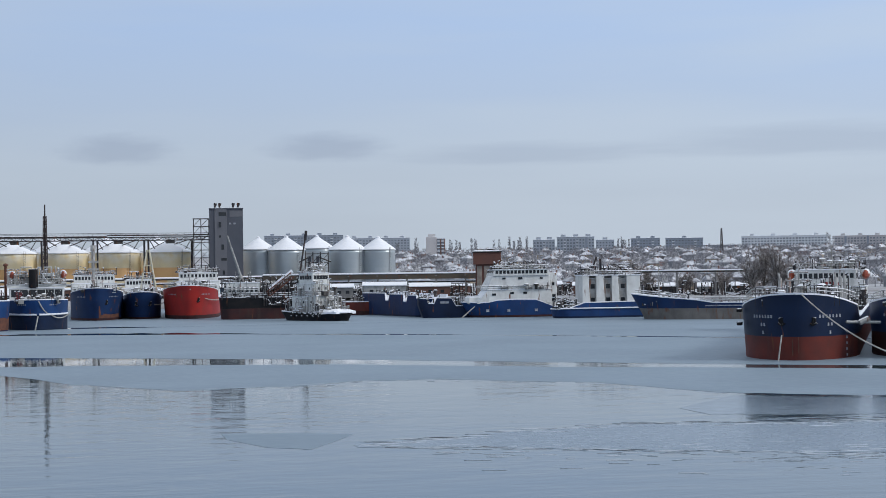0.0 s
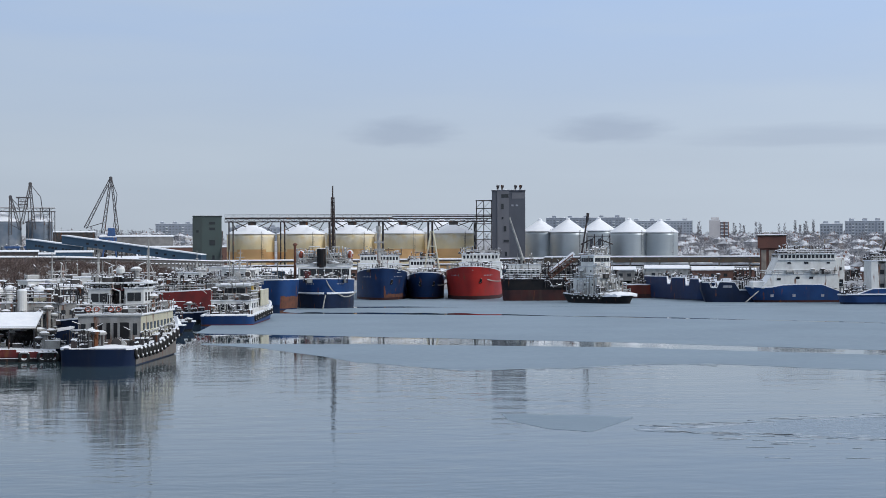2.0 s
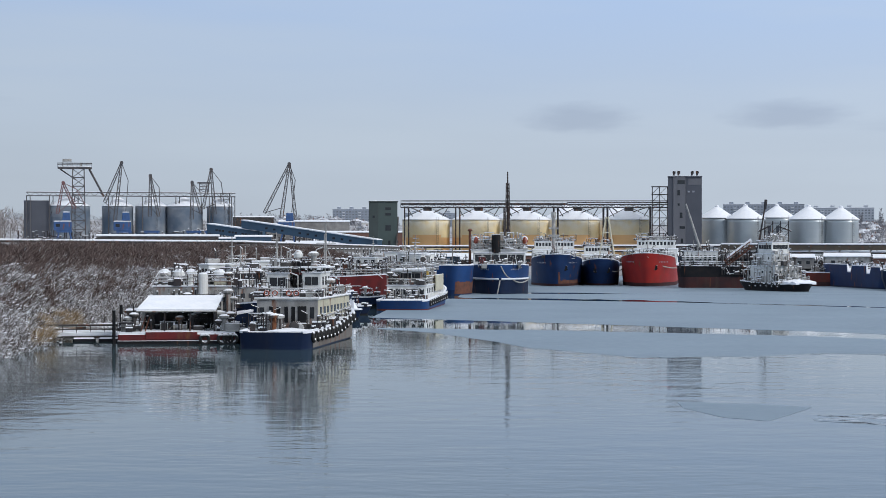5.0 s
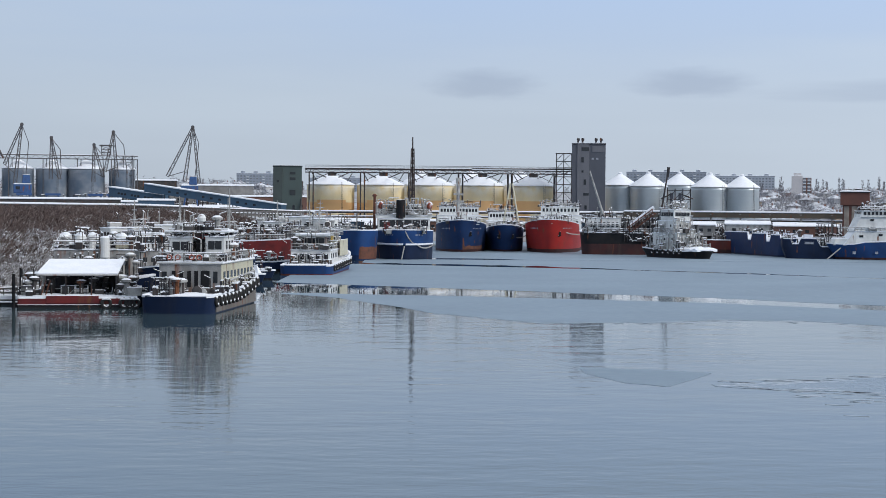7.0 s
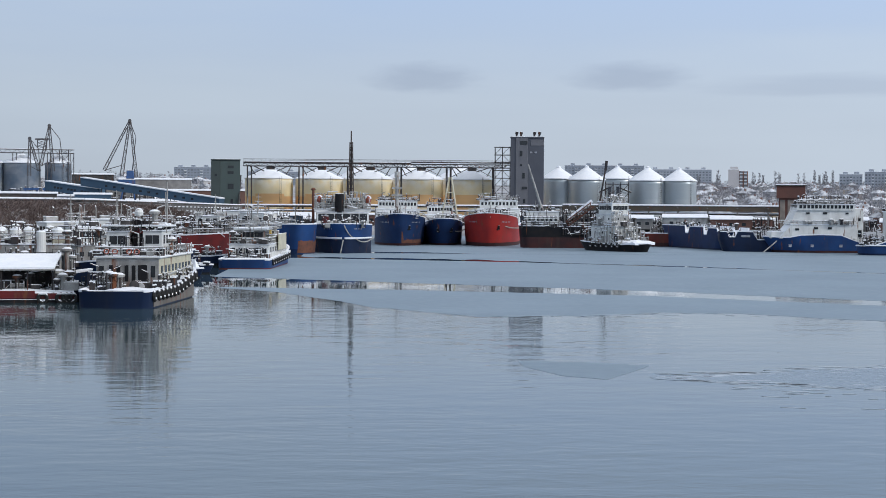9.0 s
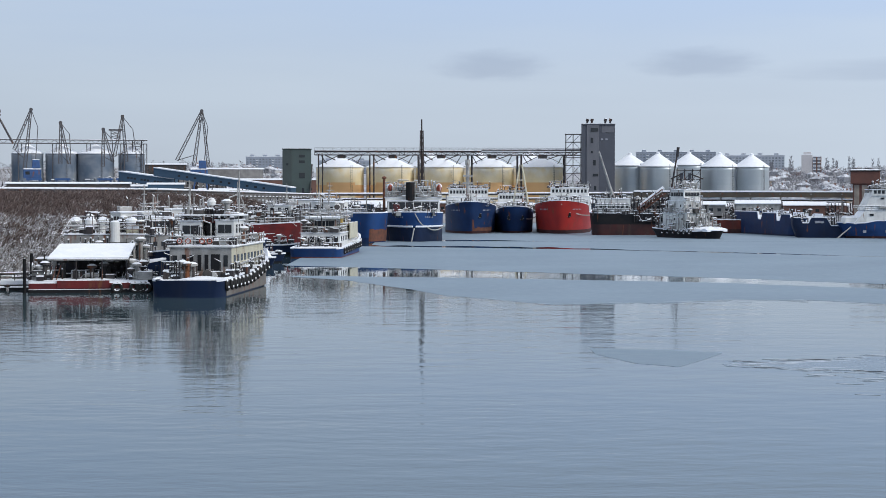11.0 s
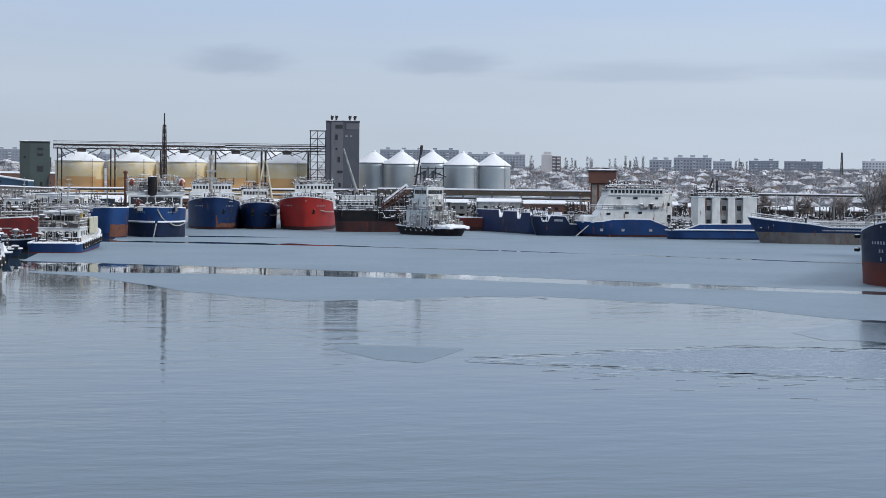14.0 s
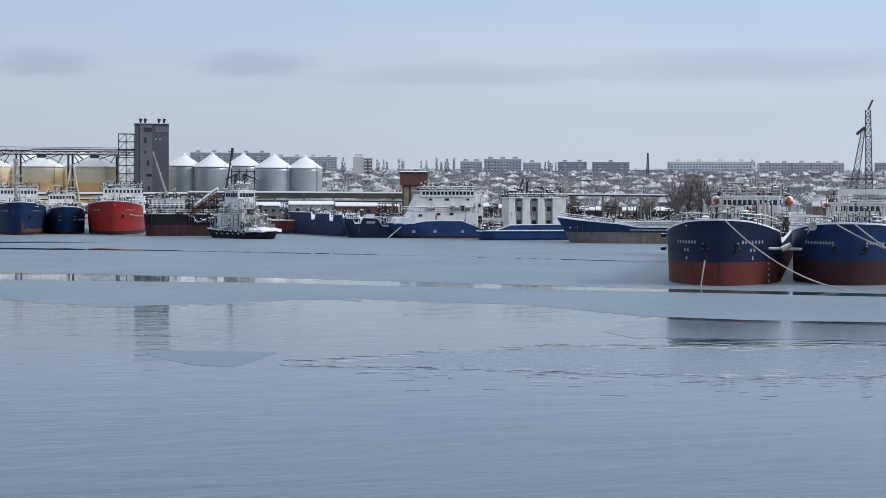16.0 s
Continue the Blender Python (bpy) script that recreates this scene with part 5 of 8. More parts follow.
def stern_tug(name, label, stem, d, toward, L, B, h_stern, h_bow, top, low, boot, seed, side_mat, house, tall):
    """A workboat seen from astern: low snowy after deck, long house, wheelhouse, mast; the bow rises away."""
    ob = ship(name, label, stem, d, toward, category="tugboat")
    hull(ob, L, B, sheer((0, h_bow), (L * 0.35, h_stern + (h_bow - h_stern) * 0.3), (L, h_stern)), boot, top, low, Le=L * 0.22, rake=1.6, flare=0.4, Ls=2.0, tw=0.93, srake=0.4, bul=0.15)
    x0, x1, w, z0, z1 = house
    block(ob, x0, x1, -w, w, z0, z1, side_mat, side=9, win=(0.9, 0.8), zwin=z0 + (z1 - z0) * 0.66)
    return ob


def main_tug():
    ob = stern_tug("tugboat", "blue river tug with snowy after deck and tyre fenders", -6.29, 208.1, 5.0, 31.5, 7.6, 1.75, 3.3, M["navy"], M["navy"], 0.35, 1, M["cream"], (-24.5, -7, 3.35, 1.3, 4.9), 0)
    ob.name = "tugboat"
    # after wall of the house, grey, with doors and ports
    part("after_wall", bevelled(-24.68, -24.5, -3.3, 3.3, 1.45, 4.85, 0.03), M["dirtywhite"], ob, "weathered pale grey wall")
    for y, w, h, z in ((2.75, 0.5, 0.9, 3.6), (1.75, 0.4, 1.5, 3.4), (0.95, 0.4, 1.6, 3.3), (0.1, 0.4, 1.7, 3.3), (-0.65, 0.4, 1.7, 3.3), (-1.6, 0.95, 2.6, 2.9), (-2.7, 0.45, 1.2, 3.5)):
        piece("door" if h > 1.2 else "window", DARKDOOR if h > 1.2 else WINDOW, ob, (-24.70, y, z), 90, (w, 0.08, h))
    part("cornice", bevelled(-24.9, -6.8, -3.55, 3.55, 4.9, 5.05, 0.04), M["white"], ob)
    cap(ob, -24.9, -6.8, -3.5, 3.5, 5.05, 0.12)
    railing(ob, [(-7, 3.4, 5.05), (-24.7, 3.4, 5.05), (-24.7, -3.4, 5.05), (-7, -3.4, 5.05)], 1.0, 0.04, 1.3)
    for y in (2.2, 1.3, -0.2, -1.0):
        piece("life_ring", LIFERING, ob, (-24.78, y, 5.6), 90, (0.7, 0.7, 0.7))
    # two wheelhouses and the funnel casing between
    block(ob, -21.5, -17.5, 0.6, 3.0, 5.05, 7.6, M["white"], side=2, back=2, win=(0.8, 0.9), zwin=6.7)
    block(ob, -21.5, -16.5, -3.0, -0.9, 5.05, 7.7, M["white"], side=3, back=2, win=(0.7, 0.9), zwin=6.8)
    for x, y, w in ((-19.5, 1.8, 1.6), (-19, -2.0, 1.5)):
        part("awning_frame", bevelled(x - 2.5, x + 2.5, y - w, y + w, 8.15, 8.25, 0.03), M["white"], ob)
        cap(ob, x - 2.5, x + 2.5, y - w, y + w, 8.25, 0.15)
        bm = bmesh.new()
        for dx in (-2.3, 2.3):
            for dy in (-w + 0.1, w - 0.1):
                rod(bm, (x + dx, y + dy, 7.5), (x + dx, y + dy, 8.2), 0.06, 5)
        part("awning_post", bm, M["gearwhite"], ob)
    bm = bmesh.new()
    box(bm, -20.5, -18.6, -0.75, 0.35, 5.05, 8.9)
    bmesh.ops.bevel(bm, geom=bm.edges[:], offset=0.15, segments=2, affect="EDGES")
    part("funnel", bm, M["black"], ob, "sooty funnel with a rusty band")
    part("funnel_band", bevelled(-20.54, -18.56, -0.79, 0.39, 7.4, 8.0, 0.03), M["darkred"], ob, "dull red funnel band")
    ship_mast(ob, -16, -2.4, 7.7, 13.0, 0.12, ((0.3, 0.8), (0.6, 1.1)))
    ship_mast(ob, -18, 2.2, 8.2, 10.6, 0.09, ((0.4, 1.2),))
    bm = bmesh.new()
    lathe(bm, [(0.1, 0), (0.45, 0.15), (0.5, 0.5), (0.3, 0.85), (0, 0.95)], 12, (-20.6, -0.3, 9.2))
    part("searchlight", bm, M["white"], ob)
    # after deck
    bm = bmesh.new()
    rod(bm, (-27.3, 1.0, 1.5), (-27.3, 1.0, 3.4), 0.22, 8)
    rod(bm, (-27.6, 0.4, 2.9), (-27.0, 1.6, 2.9), 0.35, 8)
    rod(bm, (-27.3, 0.2, 1.5), (-27.3, 0.2, 3.0), 0.18, 8)
    part("towing_bitt", bm, M["steel"], ob)
    bm = bmesh.new()
    rod(bm, (-26.0, 0.9, 1.5), (-26.0, 0.9, 2.3), 0.16, 8)
    rod(bm, (-26.3, 0.9, 2.7), (-25.7, 0.9, 2.7), 0.45, 12)
    part("cable_drum", bm, M["darkred"], ob, "dull red cable drum on a stand")
    clutter(ob, -27.5, -25.0, 0.2, 3.4, 1.6, 14, 61, 1.4, 0.35)
    clutter(ob, -26.2, -24.9, -3.3, 0, 1.6, 6, 65, 1.3, 0.3)
    clutter(ob, -24.4, -8, -3.2, 3.2, 5.1, 40, 62, 1.2, 0.35)
    rig(ob, -24.6, -8, -3.4, 3.4, 5.1, 7.2, 190, 902, 0.045)
    rig(ob, -22, -16.5, -3.0, 3.0, 7.7, 9.6, 60, 903, 0.04)
    rig(ob, -28, -24.8, 0.2, 3.5, 1.6, 3.6, 70, 904, 0.05)
    rig(ob, -28, -8, -3.7, -3.45, 1.9, 3.4, 90, 905, 0.05)
    clutter(ob, -21, -17, 0.5, 3.0, 8.3, 5, 63, 1.0, 0.5)
    clutter(ob, -21, -17, -3.0, -0.9, 8.3, 5, 64, 1.0, 0.5)
    cap(ob, -31.0, -25.5, -3.3, 1.2, 1.62, 0.35, "deck_snow")
    for k in range(14):
        x = -29.5 + 2.0 * k
        hz = 1.75 + 1.5 * smooth(-20, -1, x) - 0.15
        if x > -6:
            continue
        piece("tyre_fender", TYRE, ob, (x, -3.98 if x > -29 else -3.9, hz - 0.35), 0, (1.1, 1.1, 1.1))
    for k in range(9):
        cap(ob, -29 + 2.6 * k, -27.6 + 2.6 * k, -3.75, -3.3, 1.75 + 1.1 * smooth(-20, -1, -29 + 2.6 * k), 0.3)
    railing(ob, [(-24.5, -3.5, 1.9), (-7, -3.5, 2.6), (-2.5, -2.2, 3.2)], 1.0, 0.05, 1.2)
    # frosted grey plating along the side under the fenders
    bm = bmesh.new()
    v = box(bm, -29.6, -8, -3.86, -3.79, 0.12, 1.45)
    for i in (5, 6):
        v[i].co.z += 0.6
    part("side_plating", bm, M["boot_grey"], ob, "frosted grey side plating")
    # louvred engine-room side
    bm = bmesh.new()
    for k in range(8):
        box(bm, -24.2, -15, -3.44, -3.33, 1.7 + 0.22 * k, 1.8 + 0.22 * k)
    part("side_louvre", bm, M["cream"], ob, "cream slatted side panel")


main_tug()


def blue_white_tug():
    ob = stern_tug("tugboat", "bright blue and white tug with red boot topping", -3.13, 316.6, 3.6, 38, 8.5, 1.5, 3.4, M["blue"], M["boot"], 0.15, 2, M["white"], (-31, -8, 3.3, 1.2, 3.8), 0)
    cap(ob, -37.3, -31.5, -3.7, 3.7, 1.42, 0.3, "deck_snow")
    for y in (-2.6, -1.2, 0.2, 1.4, 2.6):
        piece("window", WINDOW, ob, (-31.05, y, 2.8), 90, (0.6, 0.1, 0.9))
    block(ob, -28.5, -22.5, -2.3, 2.3, 3.9, 6.1, M["dirtywhite"], side=4, back=4, win=(0.95, 1.15), zwin=5.2)
    part("wheelhouse_roof", bevelled(-29.3, -21.8, -2.8, 2.8, 6.12, 6.3, 0.05), M["white"], ob)
    cap(ob, -29.3, -21.8, -2.8, 2.8, 6.3, 0.32)
    block(ob, -21, -10, -3.1, 2.6, 3.9, 5.2, M["cream"], side=5, win=(0.9, 0.5))
    part("side_screen", bevelled(-20.5, -9, -3.75, -3.6, 2.6, 5.4, 0.05), M["cream"], ob, "cream canvas side screen")
    part("bulwark_strip", bevelled(-22, -7, -4.3, -4.2, 1.9, 2.3, 0.04), M["white"], ob, "white rubbing strip")
    ship_mast(ob, -20, 0, 5.2, 11.0, 0.13)
    part("funnel", bevelled(-20.8, -18.8, -2.4, -1.2, 5.2, 6.7, 0.2), M["yellow"], ob, "yellow-brown funnel")
    part("bow_plating", bevelled(-5, -2.8, -1.4, 1.4, 3.0, 4.4, 0.1), M["blue"], ob)
    part("deck_crate", bevelled(-10, -7.5, -3.4, -2.0, 3.0, 4.6, 0.06), M["yellow"], ob, "yellow deck crate")
    clutter(ob, -20.5, -10.5, -2.9, 2.4, 5.3, 16, 71, 1.1, 0.4)
    rig(ob, -31, -9, -3.3, 3.3, 3.95, 6.0, 130, 906, 0.06, metal=M["gearwhite"], snowy=1.0)
    rig(ob, -21, -10, -3.0, 2.6, 5.25, 7.4, 110, 907, 0.055, metal=M["gearwhite"], snowy=1.0)
    rig(ob, -34, -31.2, -3.4, 3.4, 1.5, 3.4, 60, 908, 0.06)
    clutter(ob, -24, -17, -2.2, 2.2, 7.6, 8, 73, 1.0, 0.6)
    clutter(ob, -31.0, -29.2, -3, 3, 3.95, 14, 72, 1.4, 0.4)
    clutter(ob, -33, -31.3, -3.2, 3.2, 1.5, 10, 74, 1.3, 0.35)
    railing(ob, [(-8, -3.2, 3.9), (-31, -3.2, 3.9), (-31, 3.2, 3.9)], 1.0, 0.05, 1.4)
    railing(ob, [(-12, -3.2, 6.15), (-30, -3.2, 6.15), (-30, 3.2, 6.15)], 1.0, 0.05, 1.4)
    for k in range(9):
        piece("tyre_fender", TYRE, ob, (-34 + 3 * k, -4.4, 1.1 + 0.05 * k), 0, (1.1, 1.1, 1.1))
    bm = bmesh.new()
    rod(bm, (-14, -4.45, 1.9), (-2, -3.1, 3.0), 0.2, 6)
    part("rubbing_strake", bm, M["snow"], ob, "snowy rubbing strake")


blue_white_tug()


def red_hull_boat():
    ob = ship("workboat", "dull red hulled workboat with snowy white deck gear", -4.15, 330, 88, category="boat")
    hull(ob, 26, 7.0, sheer((0, 5.0), (10, 4.5), (26, 4.6)), 0.6, M["darkred"], M["boot_dark"], Le=6, rake=1.6)
    block(ob, -25, -21, -2.5, 2.5, 3.7, 6.9, M["white"], front=3, side=4)
    part("funnel", bevelled(-19.4, -17.6, -1, 1, 3.9, 7.0, 0.15), M["red"], ob, "orange-red funnel casing")
    clutter(ob, -17, -3, -2.8, 2.8, 3.9, 36, 81, 2.0, 0.4)
    rig(ob, -25, -2, -3.2, 3.2, 4.1, 7.6, 190, 909, 0.07)
    railing(ob, [(-3, -3.0, 4.7), (-19, -3.2, 4.5)], 1.0, 0.06, 1.4)
    ship_mast(ob, -14, 0, 4.5, 12.5, 0.13)
    ship_mast(ob, -23, 0.8, 6.9, 12.0, 0.12)


def dark_lighter():
    """A low lighter lying across in front of the red workboat."""
    ob = ship("lighter", "low dark lighter heaped with snow and gear", -4.35, 296, 92, category="barge", group="workboats moored by the bank")
    hull(ob, 17, 5.0, sheer((0, 1.9), (4, 1.6), (17, 1.7)), 0.4, M["navy"], M["black"], Le=3.5, rake=0.8, bul=0.2)
    cap(ob, -15.5, -2.5, -2.0, 2.0, 1.5, 0.4, "deck_snow")
    clutter(ob, -15, -3, -2.0, 2.0, 1.6, 22, 83, 1.3, 0.35)
    rig(ob, -15.5, -2, -2.2, 2.2, 1.6, 3.4, 90, 951, 0.055)
    block(ob, -13.5, -9.5, -1.6, 1.6, 1.5, 3.6, M["dirtywhite"], side=3, front=2, win=(0.6, 0.6))


dark_lighter()
red_hull_boat()


def moored_workboat(az, d, toward, hull_mat, seed, L=22, B=6.5, rail=2.6, z1=5.6, z2=8.0, label="snow-covered white workboat moored among others"):
    ob = ship("workboat", label, az, d, toward, category="boat", group="workboats moored by the bank")
    rnd = random.Random(seed)
    hull(ob, L, B, sheer((0, rail + 0.9), (7, rail + 0.2), (L, rail)), 0.4, hull_mat, M["boot_dark"], Le=5, rake=1.2, bul=0.3)
    block(ob, -L + 3, -6, -B * 0.38, B * 0.38, rail - 0.4, z1, M["dirtywhite"], front=4, side=6, back=4, win=(0.55, 0.6))
    block(ob, -L + 7, -9, -B * 0.30, B * 0.30, z1, z2, M["white"], front=4, side=3, back=3, win=(0.7, 0.8))
    ship_mast(ob, -L / 2, 0, z2, z2 + rnd.uniform(2.5, 4.5), 0.12, ((0.3, 1.3), (0.65, 0.9)))
    clutter(ob, -L + 3, -6, -B * 0.4, B * 0.4, z1 + 0.1, 20, seed, 1.4, 0.55)
    clutter(ob, -5.5, -2, -1.5, 1.5, rail, 5, seed + 1, 1.0, 0.5)
    clutter(ob, -L + 2, -6, -B * 0.5, -B * 0.40, rail, 12, seed + 2, 1.9, 0.45)
    clutter(ob, -L + 2, -6, B * 0.40, B * 0.5, rail, 12, seed + 3, 1.9, 0.45)
    clutter(ob, -L + 7, -9, -B * 0.3, B * 0.3, z2 + 0.1, 6, seed + 4, 1.0, 0.6)
    rig(ob, -L + 2, -5, -B * 0.45, B * 0.45, z1, z1 + 2.8, 130, seed + 9, 0.06)
    rig(ob, -L + 1, -2, -B * 0.5, B * 0.5, rail, rail + 2.6, 130, seed + 10, 0.06)
    railing(ob, [(-6, -B * 0.4, z1 + 0.1), (-L + 3, -B * 0.4, z1 + 0.1), (-L + 3, B * 0.4, z1 + 0.1)], 0.95, 0.05, 1.3)
    return ob


moored_workboat(-7.1, 236, 60, M["darkred"], 101, label="white workboat with a dull red hull, roofs under snow")
moored_workboat(-8.3, 219, 150, M["navy"], 102, 22, 6.5, 2.6, 5.2, 7.4)
moored_workboat(-5.6, 268, 75, M["navy"], 103, 24)
moored_workboat(-3.3, 350, 100, M["blue"], 104, 21, 6.5, 3.0, 5.6, 7.8, "blue-hulled workboat with snowy white upperworks")
moored_workboat(-1.9, 395, 96, M["blue"], 106, 28, 7, 4.2, 6.6, 8.6, "blue-hulled workboat with snowy white upperworks")


def vent_boat():
    """The white boat behind the shed barge, with tank and cowls on its roof."""
    ob = ship("workboat", "white service boat with tank and cowl vents under snow", -8.9, 203, 80, category="boat")
    hull(ob, 13, 6.0, sheer((0, 3.0), (4, 2.4), (13, 2.3)), 0.4, M["navy"], M["boot_dark"], Le=4, rake=1.0, Ls=3, bul=0.3)
    block(ob, -11.5, -2.5, -2.6, 2.6, 2.0, 5.9, M["dirtywhite"], side=5, front=3, back=3, win=(0.55, 0.7))
    block(ob, -4.6, -2.6, -2.4, 2.2, 4.6, 6.6, M["cream"], side=2, win=(0.5, 0.5))
    bm = bmesh.new()
    lathe(bm, [(0.55, 4.6), (0.55, 7.3), (0.4, 7.45), (0, 7.5)], 16, (-5.8, -2.75, 0))
    part("tank", bm, M["white"], ob, "upright white tank")
    for x, y in ((-8.6, -1.0), (-3.9, -1.4), (-7.2, 0.4), (-10.2, 0.6)):
        bm = bmesh.new()
        rod(bm, (x, y, 5.9), (x, y, 7.1), 0.4, 10)
        lathe(bm, [(0.4, 7.0), (0.7, 7.1), (0.65, 7.5), (0.35, 7.8), (0, 7.9)], 12, (x, y, 0))
        part("cowl_vent", bm, M["white"], ob, "white cowl vent under snow")
    clutter(ob, -11.2, -2.6, -2.5, 2.4, 6.0, 16, 111, 1.1, 0.4)
    clutter(ob, -11.8, -2, -3.2, -2.7, 2.4, 16, 112, 2.4, 0.3)
    rig(ob, -11.8, -2, -3.0, 2.6, 5.95, 8.0, 90, 910, 0.05)
    rig(ob, -12, -2, -3.4, -2.7, 2.4, 5.8, 110, 911, 0.05)
    railing(ob, [(-2.6, -2.7, 6.0), (-11.5, -2.7, 6.0)], 0.9, 0.05, 1.2)


vent_boat()


def shed_barge():
    ob = thing("barge", "red pontoon barge with an open shed under a snowy roof", "barge", site(-11.4, 188.5), 11.4 - 2)
    w = 6.25
    bm = bmesh.new()
    v = box(bm, -w, w, -0.4, 7.6, -0.4, 1.15)
    bmesh.ops.bevel(bm, geom=bm.edges[:], offset=0.12, segments=1, affect="EDGES")
    part("pontoon", bm, M["darkred"], ob, "dull red steel pontoon, dark at the waterline")
    part("waterline_band", bevelled(-w - 0.03, w + 0.03, -0.45, 7.65, -0.42, 0.45, 0.1), M["black"], ob)
    part("fore_plating", bevelled(-3.3, 2.2, -0.5, -0.38, 0.5, 1.35, 0.04), M["darkred"], ob)
    cap(ob, -w, w, -0.3, 7.5, 1.15, 0.3, "deck_snow")
    bm = bmesh.new()
    rf = [(-4.3, 0.2, 3.75), (4.2, 0.2, 3.75), (4.9, 5.0, 5.1), (-3.2, 5.0, 5.1), (4.9, 7.4, 4.5), (-3.2, 7.4, 4.5)]
    tv = [bm.verts.new(p) for p in rf]
    lv = [bm.verts.new((x, y, z - 0.16)) for x, y, z in rf]
    for q in ((0, 1, 2, 3), (3, 2, 4, 5)):
        bm.faces.new([tv[i] for i in q])
        bm.faces.new([lv[i] for i in q[::-1]])
    for a, b in ((0, 1), (1, 2), (2, 4), (4, 5), (5, 3), (3, 0)):
        bm.faces.new((lv[a], lv[b], tv[b], tv[a]))
    part("shed_roof", bm, M["roofsnow"], ob, "snow-laden shed roof")
    part("fascia", bevelled(-4.35, 4.25, 0.12, 0.22, 3.42, 3.62, 0.03), M["gearwhite"], ob)
    part("back_wall", bevelled(-3.6, 4.2, 5.2, 5.4, 1.2, 4.6, 0.04), M["steel"], ob)
    part("side_wall", bevelled(4.1, 4.3, 1.4, 5.3, 1.2, 3.9, 0.04), M["gear"], ob)
    for x in (-4.0, -1.3, 1.4, 4.0):
        bm = bmesh.new()
        rod(bm, (x, 0.35, 1.2), (x, 0.35, 3.6), 0.08, 6)
        part("post", bm, M["steel"], ob)
    clutter(ob, -3.4, 3.6, 1.0, 4.6, 1.3, 12, 121, 1.5, 0.1)
    clutter(ob, -6.0, -4.3, 0.0, 4.5, 1.3, 20, 122, 1.6, 0.5)
    clutter(ob, 4.4, 6.1, 0.0, 4.5, 1.3, 20, 123, 1.5, 0.5)
    clutter(ob, -4, 4, 5.6, 7.4, 1.3, 14, 124, 2.6, 0.5)
    rig(ob, -6.1, -4.3, 0, 5, 1.3, 3.4, 60, 912, 0.045)
    rig(ob, 4.4, 6.2, 0, 5, 1.3, 3.2, 60, 913, 0.045)
    rig(ob, -3.8, 4.0, 0.8, 5, 1.3, 3.3, 40, 914, 0.045)
    railing(ob, [(-6.1, 0.0, 1.2), (-4.5, 0.0, 1.2)], 1.1, 0.05, 0.8, material=M["steel"])
    bm = bmesh.new()
    for k in range(5):
        rod(bm, (-5.2 + 0.45 * k, 0.4, 1.3), (-5.2 + 0.45 * k + 0.5, 0.5, 2.9), 0.06, 5)
    part("frame", bm, M["rustyred"], ob, "rusty pipe frame")
    for x in (3.0, 4.9, 5.5, 6.0):
        piece("tyre_fender", TYRE, ob, (x, -0.62, 0.55), 0, (1.1, 1.2, 1.1))
        cap(ob, x - 0.4, x + 0.4, -0.85, -0.45, 0.95, 0.22)
    for x, y, h in ((-6.6, -0.9, 3.7), (-6.0, 1.5, 4.2)):
        bm = bmesh.new()
        rod(bm, (x, y, -1), (x, y, h), 0.18, 7)
        part("mooring_pile", bm, M["black"], ob, "dark mooring pile")


shed_barge()


def landing_stage():
    ob = thing("landing_stage", "low snowy floating landing stage with dark pontoons by the bank", "jetty", site(-14.6, 196), 12)
    part("deck", bevelled(-4.6, 4.6, -1.2, 2.4, 0.35, 0.7, 0.08), M["gear"], ob)
    cap(ob, -4.6, 4.6, -1.2, 2.4, 0.7, 0.55)
    for x in (-3.0, 0.8, 3.6):
        part("float", bevelled(x - 1.2, x + 1.2, -1.5, 2.0, -0.3, 0.45, 0.15), M["black"], ob)
    railing(ob, [(-4.5, -1.0, 0.8), (4.5, -1.0, 0.8)], 1.0, 0.06, 1.5, material=M["gear"])
    clutter(ob, -4, 4, -0.6, 2, 0.9, 8, 131, 1.0, 0.6)
    bm = bmesh.new()
    rod(bm, (-4.5, 0, 1.5), (5.5, 0.6, 1.9), 0.14, 6)
    part("pole", bm, M["gearwhite"], ob)


landing_stage()


